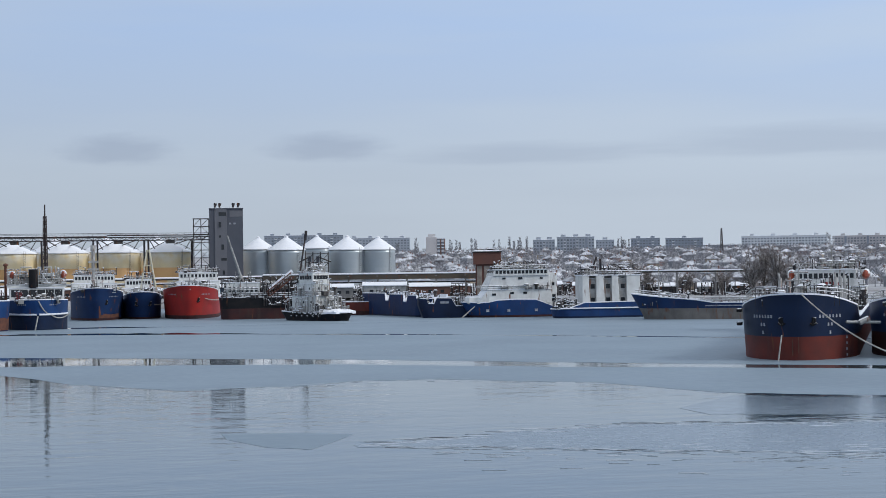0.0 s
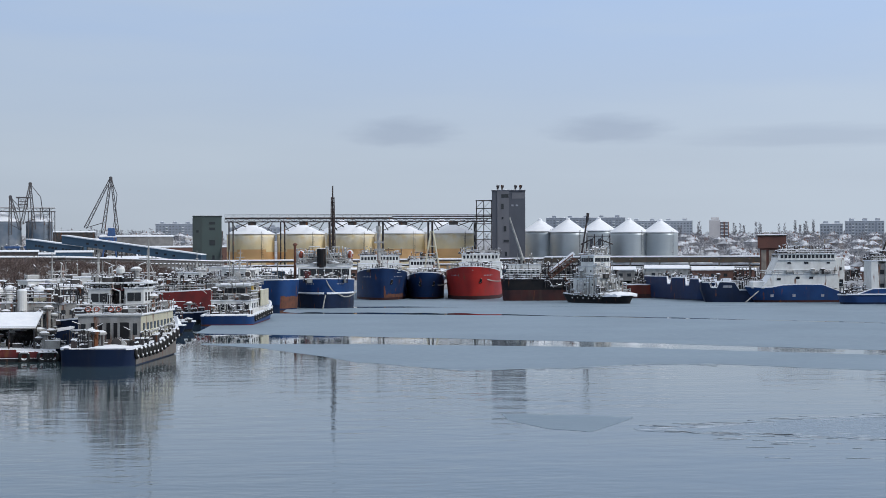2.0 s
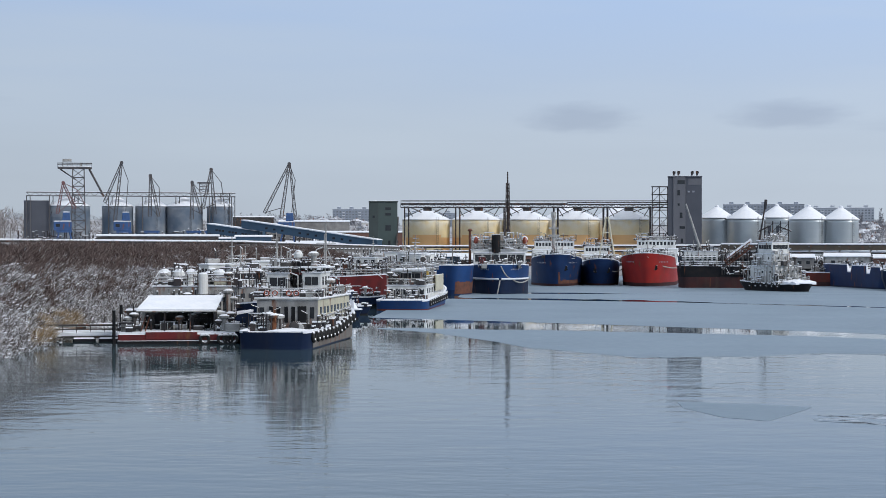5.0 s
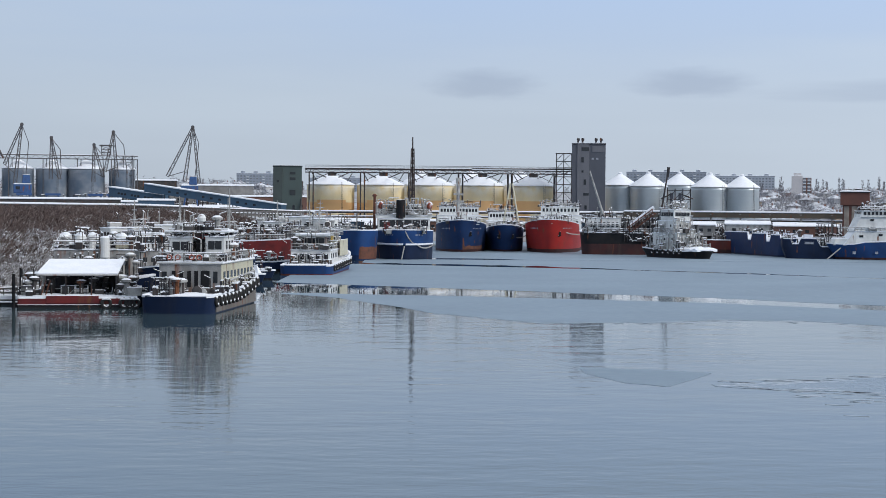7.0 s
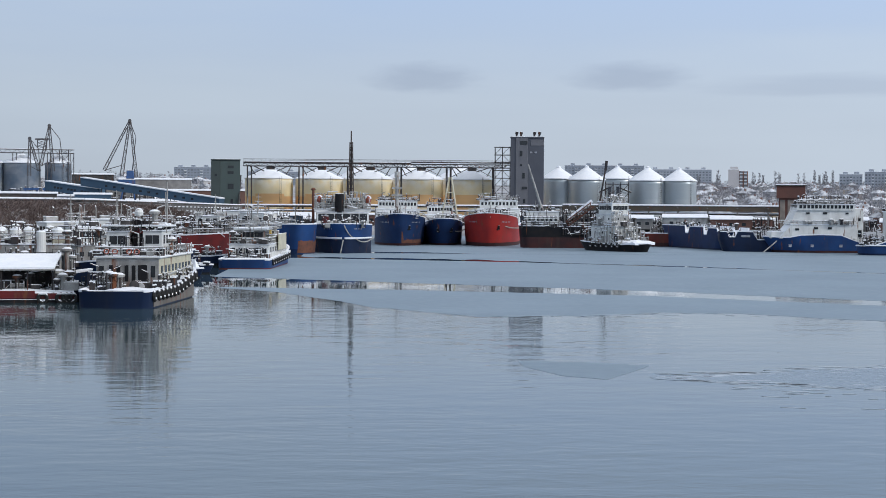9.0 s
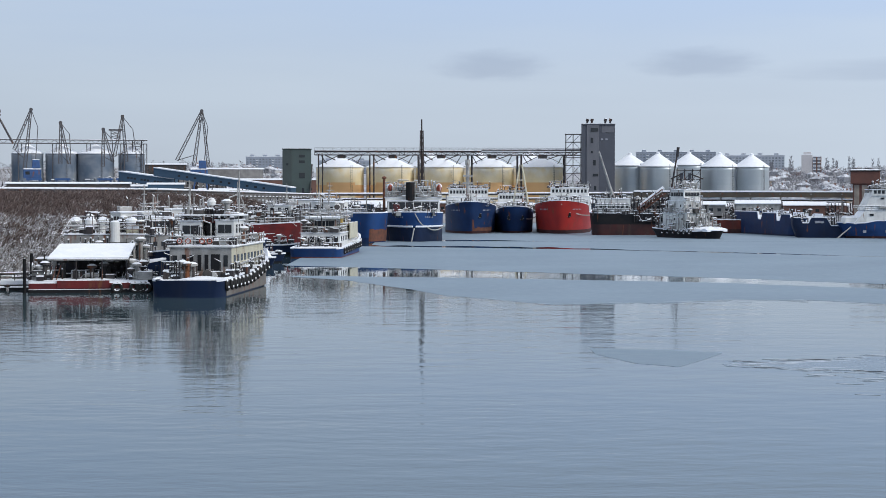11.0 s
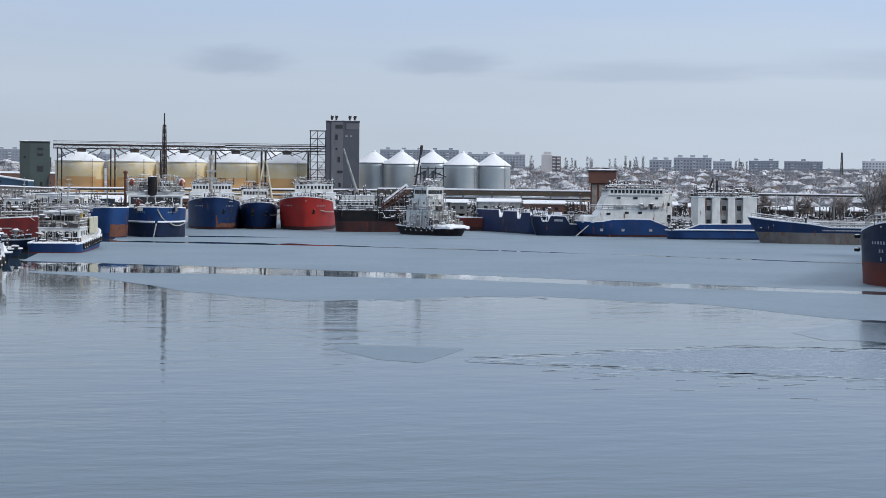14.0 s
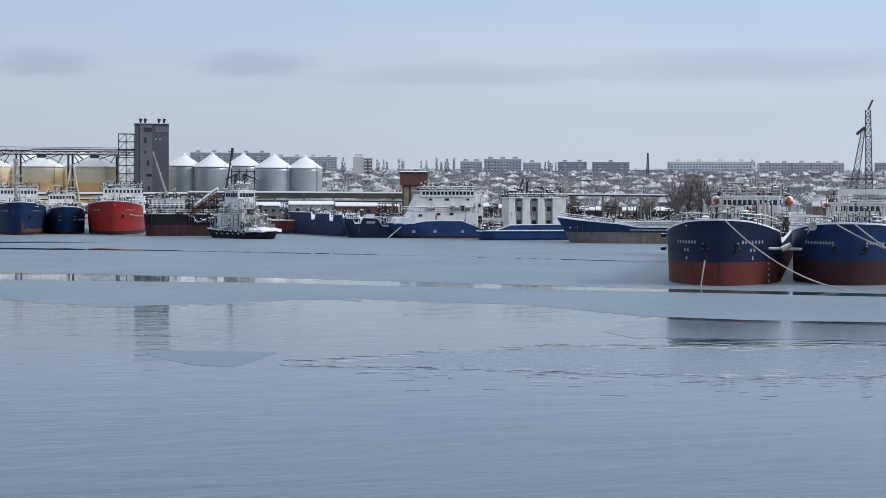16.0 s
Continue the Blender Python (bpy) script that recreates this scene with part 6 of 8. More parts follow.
def dredger():
    ob = ship("dredger", "dark dredger with rusty hull, snowy ramp and derrick boom", 5.05, 424, -88, category="dredger")
    hull(ob, 22.5, 10, sheer((0, 5.4), (22.5, 5.2)), 2.6, M["black"], M["boot_dark"], Le=2.5, rake=0.5, flare=0.1, full=3, tw=0.95, Ls=3)
    block(ob, -9.5, -1.5, 1.0, 4.6, 4.4, 8.8, M["white"], front=3, side=7, win=(0.6, 1.2), zwin=7.2)
    block(ob, -17, -11, -1.0, 3.4, 4.4, 8.0, M["gearwhite"], side=5, win=(0.6, 0.9))
    bm = bmesh.new()
    rod(bm, (-5.2, 4.4, 9.8), (-1.9, 4.4, 20.2), 0.32, 8, 0.2)
    part("derrick_boom", bm, M["gearwhite"], ob, "snow-white derrick boom")
    bm = bmesh.new()
    for dx in (-1.6, 1.6):
        rod(bm, (-5.2 + dx, 4.4, 5.0), (-5.2, 4.4, 10.6), 0.2, 6)
    rod(bm, (-7.0, 4.4, 7.6), (-3.6, 4.4, 7.6), 0.16, 6)
    part("a_frame", bm, M["gearwhite"], ob)
    bm = bmesh.new()
    lattice(bm, (-11.5, 4.6, 6.0), (-17.5, 4.6, 10.6), 1.3, 6, 0.14)
    part("ramp_truss", bm, M["rustyred"], ob, "rusty conveyor ramp")
    bm = bmesh.new()
    rod(bm, (-11.5, 4.6, 6.9), (-17.5, 4.6, 11.5), 0.5, 6)
    part("ramp_snow", bm, M["roofsnow"], ob)
    clutter(ob, -21.5, -1, -4, 4.6, 4.7, 60, 141, 2.4, 0.5)
    clutter(ob, -9.5, -1.5, 1.0, 4.4, 8.9, 10, 142, 1.3, 0.6)
    clutter(ob, -17, -11, -1, 3.2, 8.1, 10, 143, 1.5, 0.6)
    railing(ob, [(-1, 5.05, 6.6), (-9, 5.05, 6.6)], 0.9, 0.07, 1.1)
    rig(ob, -22, -0.5, 2.0, 5.0, 5.0, 10.5, 330, 915, 0.085)
    rig(ob, -22, -10, 4.9, 5.3, 3.2, 5.6, 50, 916, 0.08)
    railing(ob, [(-0.5, 4.8, 5.3), (-20, 4.8, 5.2)], 1.0, 0.07, 1.3)


dredger()


def white_tug():
    ob = ship("tugboat", "white tug with dark hull and snow-heaped foredeck", 9.3, 391, 150, category="tugboat")
    hull(ob, 21, 7.6, sheer((0, 1.9), (7, 1.5), (21, 2.2)), 0.4, M["black"], M["black"], Le=7, rake=1.2, bul=0.2)
    cap(ob, -8.5, -1.0, -2.9, 2.9, 1.6, 1.0, "deck_snow")
    block(ob, -17.5, -8.5, -2.7, 2.7, 2.0, 5.6, M["white"], front=2, side=3, win=(0.45, 0.5))
    block(ob, -16, -9.5, -2.3, 2.3, 5.6, 8.4, M["white"], front=2, side=2, win=(0.4, 0.5))
    block(ob, -15, -10, -2.4, 2.4, 8.4, 10.9, M["white"], front=5, side=5, win=(0.75, 0.9), zwin=9.9)
    clutter(ob, -15, -10, -2.2, 2.2, 11, 12, 151, 1.3, 0.6)
    clutter(ob, -18, -8, -3, 3, 5.7, 24, 152, 1.6, 0.5)
    clutter(ob, -20, -7.0, -3.4, 3.4, 2.2, 34, 153, 2.2, 0.45)
    clutter(ob, -16, -9, -2.6, 2.6, 8.4, 10, 154, 1.3, 0.5)
    rig(ob, -20.5, -5.5, -3.7, 3.7, 1.9, 6.5, 340, 917, 0.085, metal=M["gearwhite"], snowy=1.0)
    rig(ob, -17.5, -8, -2.9, 2.9, 5.6, 9.6, 120, 918, 0.075, metal=M["gearwhite"], snowy=1.0)
    rig(ob, -15, -10, -2.4, 2.4, 10.9, 13.0, 60, 919, 0.07, metal=M["gearwhite"], snowy=1.0)
    railing(ob, [(-9.5, 2.6, 5.7), (-9.5, -2.6, 5.7), (-17, -2.6, 5.7)], 1.0, 0.06, 1.2)
    railing(ob, [(-1, 0.9, 2.5), (-5, 3, 2.1), (-18, 3.6, 2.1)], 0.9, 0.06, 1.4)
    bm = bmesh.new()
    rod(bm, (-17.2, -1.5, 5.6), (-16.8, 1.2, 20.6), 0.28, 7, 0.16)
    rod(bm, (-17.2, 0.9, 5.6), (-16.9, 1.0, 16), 0.12, 6)
    rod(bm, (-16.9, 1.0, 18.6), (-16.8, 1.2, 20.8), 0.34, 7)
    part("pole_mast", bm, M["steel"], ob, "dark raked pole mast")
    for k in range(6):
        piece("tyre_fender", TYRE, ob, (-6 - 2 * k, -3.85, 1.4), 0, (1.1, 1.1, 1.1))


white_tug()


def blue_barges():
    a = ship("barge", "low rusty red barge beyond other hulls", 9.1, 447, -80, category="barge", group="laid-up barges")
    hull(a, 26, 8, sheer((0, 3.4), (26, 3.4)), 1.0, M["boot"], M["boot_dark"], Le=2, rake=0.3, full=3, tw=0.95)
    clutter(a, -18, -2, -3, 3, 2.6, 14, 161, 1.6, 0.7)
    rig(a, -24, -2, -3, 3, 2.6, 5.6, 130, 949, 0.08)
    b = ship("barge", "dark blue laid-up barge with notched bulwark", 12.3, 414, 167, category="barge", group="laid-up barges")
    pts = ((0, 4.4), (3.9, 4.4), (4.0, 5.2), (9.0, 5.2), (9.6, 3.6), (11.4, 3.6), (11.8, 5.4), (20.0, 5.4), (20.8, 3.8), (22.6, 3.8), (23.0, 5.6), (38, 5.6))
    hull(b, 38, 8.4, sheer(*pts), 0.4, M["deepblue"], M["navy"], Le=3.5, rake=2.0, full=2.6, tw=0.95, breaks=[p[0] for p in pts[:-1]])
    clutter(b, -36, -4, -3.3, 3.3, 4.4, 16, 162, 1.3, 0.6)
    rig(b, -36, -4, -3.4, 3.4, 4.3, 6.4, 90, 947, 0.08)
    c = ship("barge", "dark blue laid-up barge with a low deck", 13.7, 409, 97, category="barge", group="laid-up barges")
    pts = ((0, 2.7), (6.5, 2.8), (7.6, 4.6), (11.0, 4.7), (11.6, 3.4), (13, 3.4), (13.4, 4.6), (15, 4.6))
    hull(c, 15, 8.0, sheer(*pts), 0.4, M["navy"], M["navy"], Le=3.5, rake=0.8, full=2.4, tw=0.9, breaks=[p[0] for p in pts[:-1]])
    clutter(c, -14, -1, -3, 3, 2.6, 14, 163, 1.3, 0.6)
    rig(c, -14, -1, -3.4, 3.4, 2.4, 5.6, 110, 948, 0.08)
    piece("emblem", LETTER, b, (-15.5, 4.24, 4.2), 0, (2.2, 0.1, 0.7))
    piece("emblem", LETTER, c, (-9.2, -4.06, 3.6), 0, (2.0, 0.1, 0.5))


blue_barges()


def white_bridge_ship():
    ob = ship("patrol_ship", "blue-hulled ship with broad sloping white superstructure", 13.0, 404, -87, category="ship")
    hull(ob, 34, 9.5, sheer((0, 3.6), (5, 3.4), (9, 4.2), (20, 4.0), (21, 2.3), (34, 2.1)), 0.5, M["blue"], M["boot_dark"], Le=8, rake=2.4, flare=0.5)
    # stepped white superstructure; the forward face slopes
    block(ob, -20.8, -3.2, -4.0, 4.0, 3.2, 6.4, M["white"], side=0, slope=2.6)
    clutter(ob, -20, -6, 4.0, 4.5, 6.4, 8, 173, 0.9, 0.6)
    block(ob, -20.6, -5.4, -3.9, 3.9, 6.4, 9.6, M["white"], side=0, slope=1.6, snowy=False)
    block(ob, -20.2, -7.0, -4.2, 4.2, 9.6, 11.0, M["white"], side=14, win=(0.62, 0.75), slope=0.3, front=6)
    part("stair_column", bevelled(-22.4, -20.5, -3.2, 3.2, 2.2, 10.2, 0.08), M["white"], ob)
    for x, z, w, h in ((-21.5, 7.6, 0.5, 0.7), (-21.6, 4.4, 0.8, 1.6), (-13.5, 9.0, 1.0, 0.5), (-18.5, 9.0, 0.7, 0.4), (-9.6, 9.0, 0.8, 0.4), (-7.2, 5.3, 0.9, 0.5), (-11.5, 5.6, 0.9, 0.5), (-14.6, 5.6, 0.9, 0.5)):
        for y in (-1, 1):
            yy = 3.25 if x < -21 else (3.95 if z > 6.4 else 4.05)
            piece("window", WINDOW, ob, (x, y * yy, z), 0, (w, 0.12, h))
    part("bow_shield", bevelled(-6.5, -1.0, -3.0, 3.0, 3.2, 4.9, 0.3, 0.5), M["white"], ob)
    clutter(ob, -19, -8, -3.8, 3.8, 11.1, 26, 171, 1.1, 0.8)
    rig(ob, -20, -7.5, -4, 4, 11.05, 13.2, 150, 945, 0.075)
    rig(ob, -33, -22.5, -3.8, 3.8, 1.5, 5.2, 110, 946, 0.075)
    railing(ob, [(-7.2, 4.2, 11.0), (-20, 4.2, 11.0)], 1.0, 0.06, 1.2)
    railing(ob, [(-3, 3.9, 6.4), (-20, 4.2, 6.4)], 0.9, 0.05, 1.4)
    part("snow_ledge", bevelled(-34, -21, 3.6, 4.6, 2.2, 2.5, 0.1), M["snow"], ob)
    clutter(ob, -33, -23, -3.6, 3.6, 1.6, 16, 172, 1.2, 0.6)
    bm = bmesh.new()
    rod(bm, (-2.6, 4.0, 2.6), (0.5, 4.2, 0.0), 0.14, 6)
    part("rope", bm, M["rope"], ob)
    for x in (-5.5, -10.5, -17.0):
        piece("draught_mark", LETTER, ob, (x, 4.86, 1.6), 0, (0.7, 0.1, 0.6))


white_bridge_ship()


def four_tower_ship():
    ob = ship("work_ship", "blue-hulled ship with four tall white towers under snow", 16.0, 391, -86, category="ship")
    hull(ob, 22, 9, sheer((0, 2.0), (4, 2.2), (5, 3.4), (21, 3.6)), 0.4, M["blue"], M["navy"], Le=3, rake=0.6, full=2.6, tw=0.95)
    for x0, x1 in ((-8.2, -6.4), (-11.6, -9.6), (-15.0, -13.2), (-20.0, -16.6)):
        bm = bmesh.new()
        v = box(bm, x0, x1, -3.6, 3.6, 2.2, 9.4)
        for i in (4, 7):
            v[i].co.x += 0.35
        bmesh.ops.bevel(bm, geom=bm.edges[:], offset=0.06, segments=1, affect="EDGES")
        part("tower", bm, M["white"], ob)
    for x0, x1 in ((-9.7, -8.1), (-13.3, -11.5), (-16.7, -14.9)):
        part("recess_wall", bevelled(x0, x1, -3.1, 3.1, 2.2, 8.8, 0.04), M["dirtywhite"], ob)
        for y in (-3.12, 3.12):
            for z, h in ((3.6, 1.7), (7.0, 1.0)):
                piece("window", WINDOW, ob, ((x0 + x1) / 2, y, z), 0, (0.9, 0.12, h))
    cap(ob, -20, -6.2, -3.7, 3.7, 9.4, 0.4)
    clutter(ob, -19.5, -7, -3.4, 3.4, 9.6, 30, 181, 1.2, 0.7)
    rig(ob, -20, -6.4, -3.7, 3.7, 9.6, 12.0, 170, 943, 0.075)
    rig(ob, -6, -0.5, -3.8, 3.8, 1.7, 4.6, 60, 944, 0.075)
    railing(ob, [(-6.4, 3.7, 9.4), (-20, 3.7, 9.4)], 1.0, 0.06, 1.2)
    bm = bmesh.new()
    rod(bm, (-9, 0, 9.4), (-10.6, 0, 13.6), 0.2, 6)
    rod(bm, (-10.6, 0, 13.6), (-10.8, 0, 10), 0.06, 5)
    rod(bm, (-11.5, 0, 9.4), (-11.5, 0, 13.2), 0.26, 6)
    part("deck_crane", bm, M["steel"], ob)
    part("snow_ledge", bevelled(-21.5, -1, 4.0, 4.8, 2.0, 2.3, 0.1), M["snow"], ob)
    clutter(ob, -6, -1, -3.5, 3.5, 1.8, 10, 182, 1.2, 0.6)


four_tower_ship()


def side_tanker():
    ob = ship("tanker", "blue tanker with weathered grey boot topping, side-on", 18.62, 374, -66, group="moored tankers")
    hull(ob, 74, 10.5, sheer((0, 5.5), (5, 4.9), (13, 4.2), (16, 3.5), (74, 3.6)), 2.35, M["deepblue"], M["boot_grey"], Le=9, rake=3.0, flare=0.4)
    part("white_line", bevelled(-70, -16, 5.22, 5.32, 2.75, 3.0, 0.02), M["letter"], ob)
    clutter(ob, -40, -3, -4, 4.4, 2.9, 40, 191, 1.7, 0.5)
    rig(ob, -58, -3, -4.4, 4.6, 2.8, 5.6, 240, 942, 0.075)
    railing(ob, [(-14, 5.0, 3.6), (-70, 5.0, 3.6)], 1.0, 0.06, 2.0)
    railing(ob, [(-1, 1.0, 5.4), (-5, 3.2, 5.0), (-12, 4.8, 4.3)], 0.9, 0.06, 1.4)
    ship_mast(ob, -6, 0, 5, 11.5, 0.16, ((0.75, 0.8),))
    block(ob, -72, -60, -4.4, 4.4, 2.8, 9.4, M["white"], front=6, side=7)
    part("deck_box", bevelled(-28, -25, 2.0, 4.0, 2.8, 4.8, 0.06), M["cream"], ob, "cream deck locker")
    bm = bmesh.new()
    rod(bm, (-16, 3.4, 4.0), (-58, 3.4, 4.0), 0.18, 6)
    part("deck_pipe", bm, M["gearwhite"], ob, "snow-topped deck pipe")


side_tanker()


def covered_skiff(az, d, rz, L, label, cover):
    """A small open boat under a pitched tarpaulin."""
    ob = ship("skiff", label, az, d, rz, category="boat", group="small boats by the bank")
    hull(ob, L, 2.6, sheer((0, 1.4), (L, 1.1)), 0.2, M["navy"], M["black"], Le=L * 0.35, rake=0.7, Ls=1.2, bul=0.1)
    bm = bmesh.new()
    y, z, h = 1.25, 1.15, cover
    v = [bm.verts.new(p) for p in ((-0.8, -0.6, z), (-0.8, 0.6, z), (-1.4, 0, z + h), (-L + 0.2, -y, z), (-L + 0.2, y, z), (-L + 0.2, 0, z + h))]
    for q in ((0, 2, 5, 3), (1, 4, 5, 2), (0, 1, 2), (3, 5, 4), (0, 3, 4, 1)):
        bm.faces.new([v[i] for i in q])
    bmesh.ops.recalc_face_normals(bm, faces=bm.faces[:])
    part("cover", bm, M["snow"], ob, "snow-covered pitched tarpaulin")
    rig(ob, -L + 0.3, -1, -1.2, 1.2, 1.2, 2.8, 30, 3 + int(d), 0.05)


covered_skiff(-5.35, 247, 120, 7.5, "small boat under a snowy white cover", 1.5)
covered_skiff(-5.75, 236, 100, 7.0, "dark launch moored under a snowy cover", 0.7)
covered_skiff(-5.0, 262, 96, 8.0, "dark launch moored under a snowy cover", 0.6)
covered_skiff(-9.25, 192, 140, 6.0, "dark launch moored under a snowy cover", 0.5)

# ---- the bank and its shrubs ----
def ribbon(bm, p, d, w, L, bend, rnd):
    """A narrow bent twig of two tapering leaves of bark or snow."""
    side = d.cross(Vector((rnd.uniform(-1, 1), rnd.uniform(-1, 1), rnd.uniform(-0.3, 0.3)))).normalized() * w / 2
    m = p + d * L * 0.55
    e = m + (d + bend).normalized() * L * 0.45
    a, b = bm.verts.new(p - side), bm.verts.new(p + side)
    c, f = bm.verts.new(m + side * 0.8), bm.verts.new(m - side * 0.8)
    g = bm.verts.new(e)
    bm.faces.new((a, b, c, f))
    bm.faces.new((f, c, g))


def twig_material(name, stops):
    m = bpy.data.materials.new(name)
    m.use_nodes = True
    nt, lk = m.node_tree.nodes, m.node_tree.links
    g = nt.new("ShaderNodeNewGeometry")
    r = nt.new("ShaderNodeValToRGB")
    r.color_ramp.elements[0].position, r.color_ramp.elements[0].color = stops[0]
    r.color_ramp.elements[1].position, r.color_ramp.elements[1].color = stops[-1]
    for p, c in stops[1:-1]:
        e = r.color_ramp.elements.new(p)
        e.color = c
    lk.new(g.outputs["Random Per Island"], r.inputs[0])
    lk.new(r.outputs[0], nt["Principled BSDF"].inputs["Base Color"])
    nt["Principled BSDF"].inputs["Roughness"].default_value = 0.9
    return m


M["snowtwig"] = twig_material("snow_laden_twigs", [(0.0, (0.075, 0.062, 0.056, 1)), (0.38, (0.16, 0.135, 0.12, 1)), (0.60, (0.38, 0.37, 0.37, 1)), (1.0, (0.72, 0.73, 0.76, 1))])
M["browntwig"] = twig_material("brown_thicket_twigs", [(0.0, (0.085, 0.062, 0.056, 1)), (0.6, (0.130, 0.094, 0.084, 1)), (0.96, (0.155, 0.114, 0.102, 1)), (1.0, (0.45, 0.45, 0.47, 1))])
M["reed"] = twig_material("dry_straw_reeds", [(0.0, (0.20, 0.13, 0.07, 1)), (0.7, (0.34, 0.24, 0.13, 1)), (1.0, (0.70, 0.68, 0.62, 1))])
# the next two hold aerial haze in their colour, lifted towards pale grey
M["fuzztwig"] = twig_material("haze_paled_brown_twigs", [(0.0, (0.17, 0.15, 0.142, 1)), (0.7, (0.27, 0.24, 0.225, 1)), (1.0, (0.46, 0.45, 0.46, 1))])
M["greytwig"] = twig_material("haze_grey_bare_twigs", [(0.0, (0.15, 0.15, 0.168, 1)), (0.7, (0.25, 0.25, 0.27, 1)), (1.0, (0.44, 0.45, 0.48, 1))])


def shrubs(name, label, spots, material, rnd, n, h, w):
    bm = bmesh.new()
    for p, s in spots:
        for k in range(n):
            a = rnd.uniform(0, math.tau)
            lean = rnd.uniform(0.1, 1.7)
            d = Vector((math.cos(a) * lean, math.sin(a) * lean, 1.0)).normalized()
            q = p + Vector((math.cos(a), math.sin(a), 0)) * rnd.uniform(0, 0.9) * s + Vector((0, 0, rnd.uniform(-0.2, 0.9) * s))
            ribbon(bm, q, d, w * rnd.uniform(0.6, 1.3), h * s * rnd.uniform(0.5, 1.1), Vector((math.cos(a), math.sin(a), -0.2)) * rnd.uniform(0.1, 0.9), rnd)
    me = bpy.data.meshes.new(name)
    bm.to_mesh(me)
    bm.free()
    me.materials.append(material)
    return tagged(new(name, me), label, "shrubs", "", "stuff")


rnd = random.Random(5)
low, high, reeds = [], [], []
while len(low) < 1500:
    az = rnd.uniform(-21, -7.5)
    t = rnd.uniform(0, 1) ** 0.9
    d = shore(az) + 1.0 + 42 * t
    low.append((site(az, d, land(az, d)), rnd.uniform(0.6, 1.25)))
while len(high) < 2600:
    az = rnd.uniform(-22, -5.7)
    d = shore(az) + slope_w(az) * rnd.uniform(0.45, 1.15)
    high.append((site(az, d, land(az, d)), rnd.uniform(0.7, 1.2)))
while len(reeds) < 90:
    az, u = rnd.uniform(-15.95, -14.55), rnd.random()
    d = shore(az) + 11 + 12 * u
    reeds.append((site(az, d, max(0.2, land(az, d))), rnd.uniform(0.7, 1.2)))
shrubs("snowy_shrubs", "bare shrubs laden with snow along the bank", low, M["snowtwig"], rnd, 74, 1.1, 0.075)
shrubs("brown_thicket", "dense brown leafless thicket on the upper bank", high, M["browntwig"], rnd, 46, 1.05, 0.085)
bm = bmesh.new()
for p, s in low:
    # snow caught in the twigs, in small flattened lumps
    for k in range(12 if p.length < 215 else 8):
        c = p + Vector((rnd.gauss(0, 0.7) * s, rnd.gauss(0, 0.7) * s, rnd.uniform(0.0, 1.25) * s))
        rx_, ry_, rz_ = rnd.uniform(0.07, 0.26), rnd.uniform(0.07, 0.26), rnd.uniform(0.04, 0.09)
        tilt = rnd.uniform(-0.25, 0.25)
        top_ = bm.verts.new(c + Vector((0, 0, rz_)))
        ring_ = [bm.verts.new(c + Vector((rx_ * math.cos(a) * rnd.uniform(0.7, 1.2), ry_ * math.sin(a) * rnd.uniform(0.7, 1.2), tilt * rx_ * math.cos(a)))) for a in (0, 1.05, 2.1, 3.14, 4.2, 5.25)]
        low_ = bm.verts.new(c - Vector((0, 0, rz_ * 0.5)))
        for j in range(6):
            bm.faces.new((ring_[j], ring_[(j + 1) % 6], top_))
            bm.faces.new((ring_[(j + 1) % 6], ring_[j], low_))
tagged(solo("twig_snow", bm, M["snow"], "small lumps of snow caught in the bank's bare shrubs", "snow"), kind="stuff")
shrubs("dry_reeds", "straw-coloured dry reeds at the water's edge", reeds, M["reed"], rnd, 80, 1.5, 0.05)


# ---- pipelines on trestles ----
def pipe_rack(label, ends, z, pipes, post_step, group, girder=None):
    """A run of snow-capped pipes on posts; ends: bearing and distance of its two ends with heights z."""
    a, b = site(*ends[0], 0), site(*ends[1], 0)
    n = (b - a).normalized()
    L = (b - a).length
    rz = math.degrees(math.atan2(n.y, n.x))
    ob = thing("pipe_rack", label, "pipeline", a, rz, group)
    za, zb = z
    for dz, r in pipes:
        bm = bmesh.new()
        rod(bm, (0, 0, za + dz), (L, 0, zb + dz), r, 10)
        part("pipe", bm, M["gear"], ob)
        bm = bmesh.new()
        rod(bm, (0, -0.05, za + dz + r * 0.75), (L, -0.05, zb + dz + r * 0.75), r * 0.85, 8)
        part("pipe_snow", bm, M["roofsnow"], ob, "snow lying on the pipe")
    if girder:
        bm = bmesh.new()
        for y in (-0.6, 0.6):
            v = box(bm, 0, L, y - 0.12, y + 0.12, za - girder, za - 0.1)
            for i in (1, 2, 5, 6):
                v[i].co.z += zb - za
        part("girder", bm, M["ochre"], ob, "ochre painted girder")
    k = 0
    while k * post_step < L:
        f = k * post_step / L
        c = a.lerp(b, f)
        azc, dc = math.degrees(math.atan2(c.x, c.y)), c.length
        zt = za + (zb - za) * f
        bm = bmesh.new()
        zg = land(azc, dc) - 0.5
        for y in (-0.5, 0.5):
            box(bm, k * post_step - 0.2, k * post_step + 0.2, y - 0.18, y + 0.18, zg, zt - 0.3)
        box(bm, k * post_step - 0.25, k * post_step + 0.25, -1.0, 1.0, zt - 0.55, zt - 0.25)
        part("post", bm, M["concrete"], ob)
        k += 1
    return ob


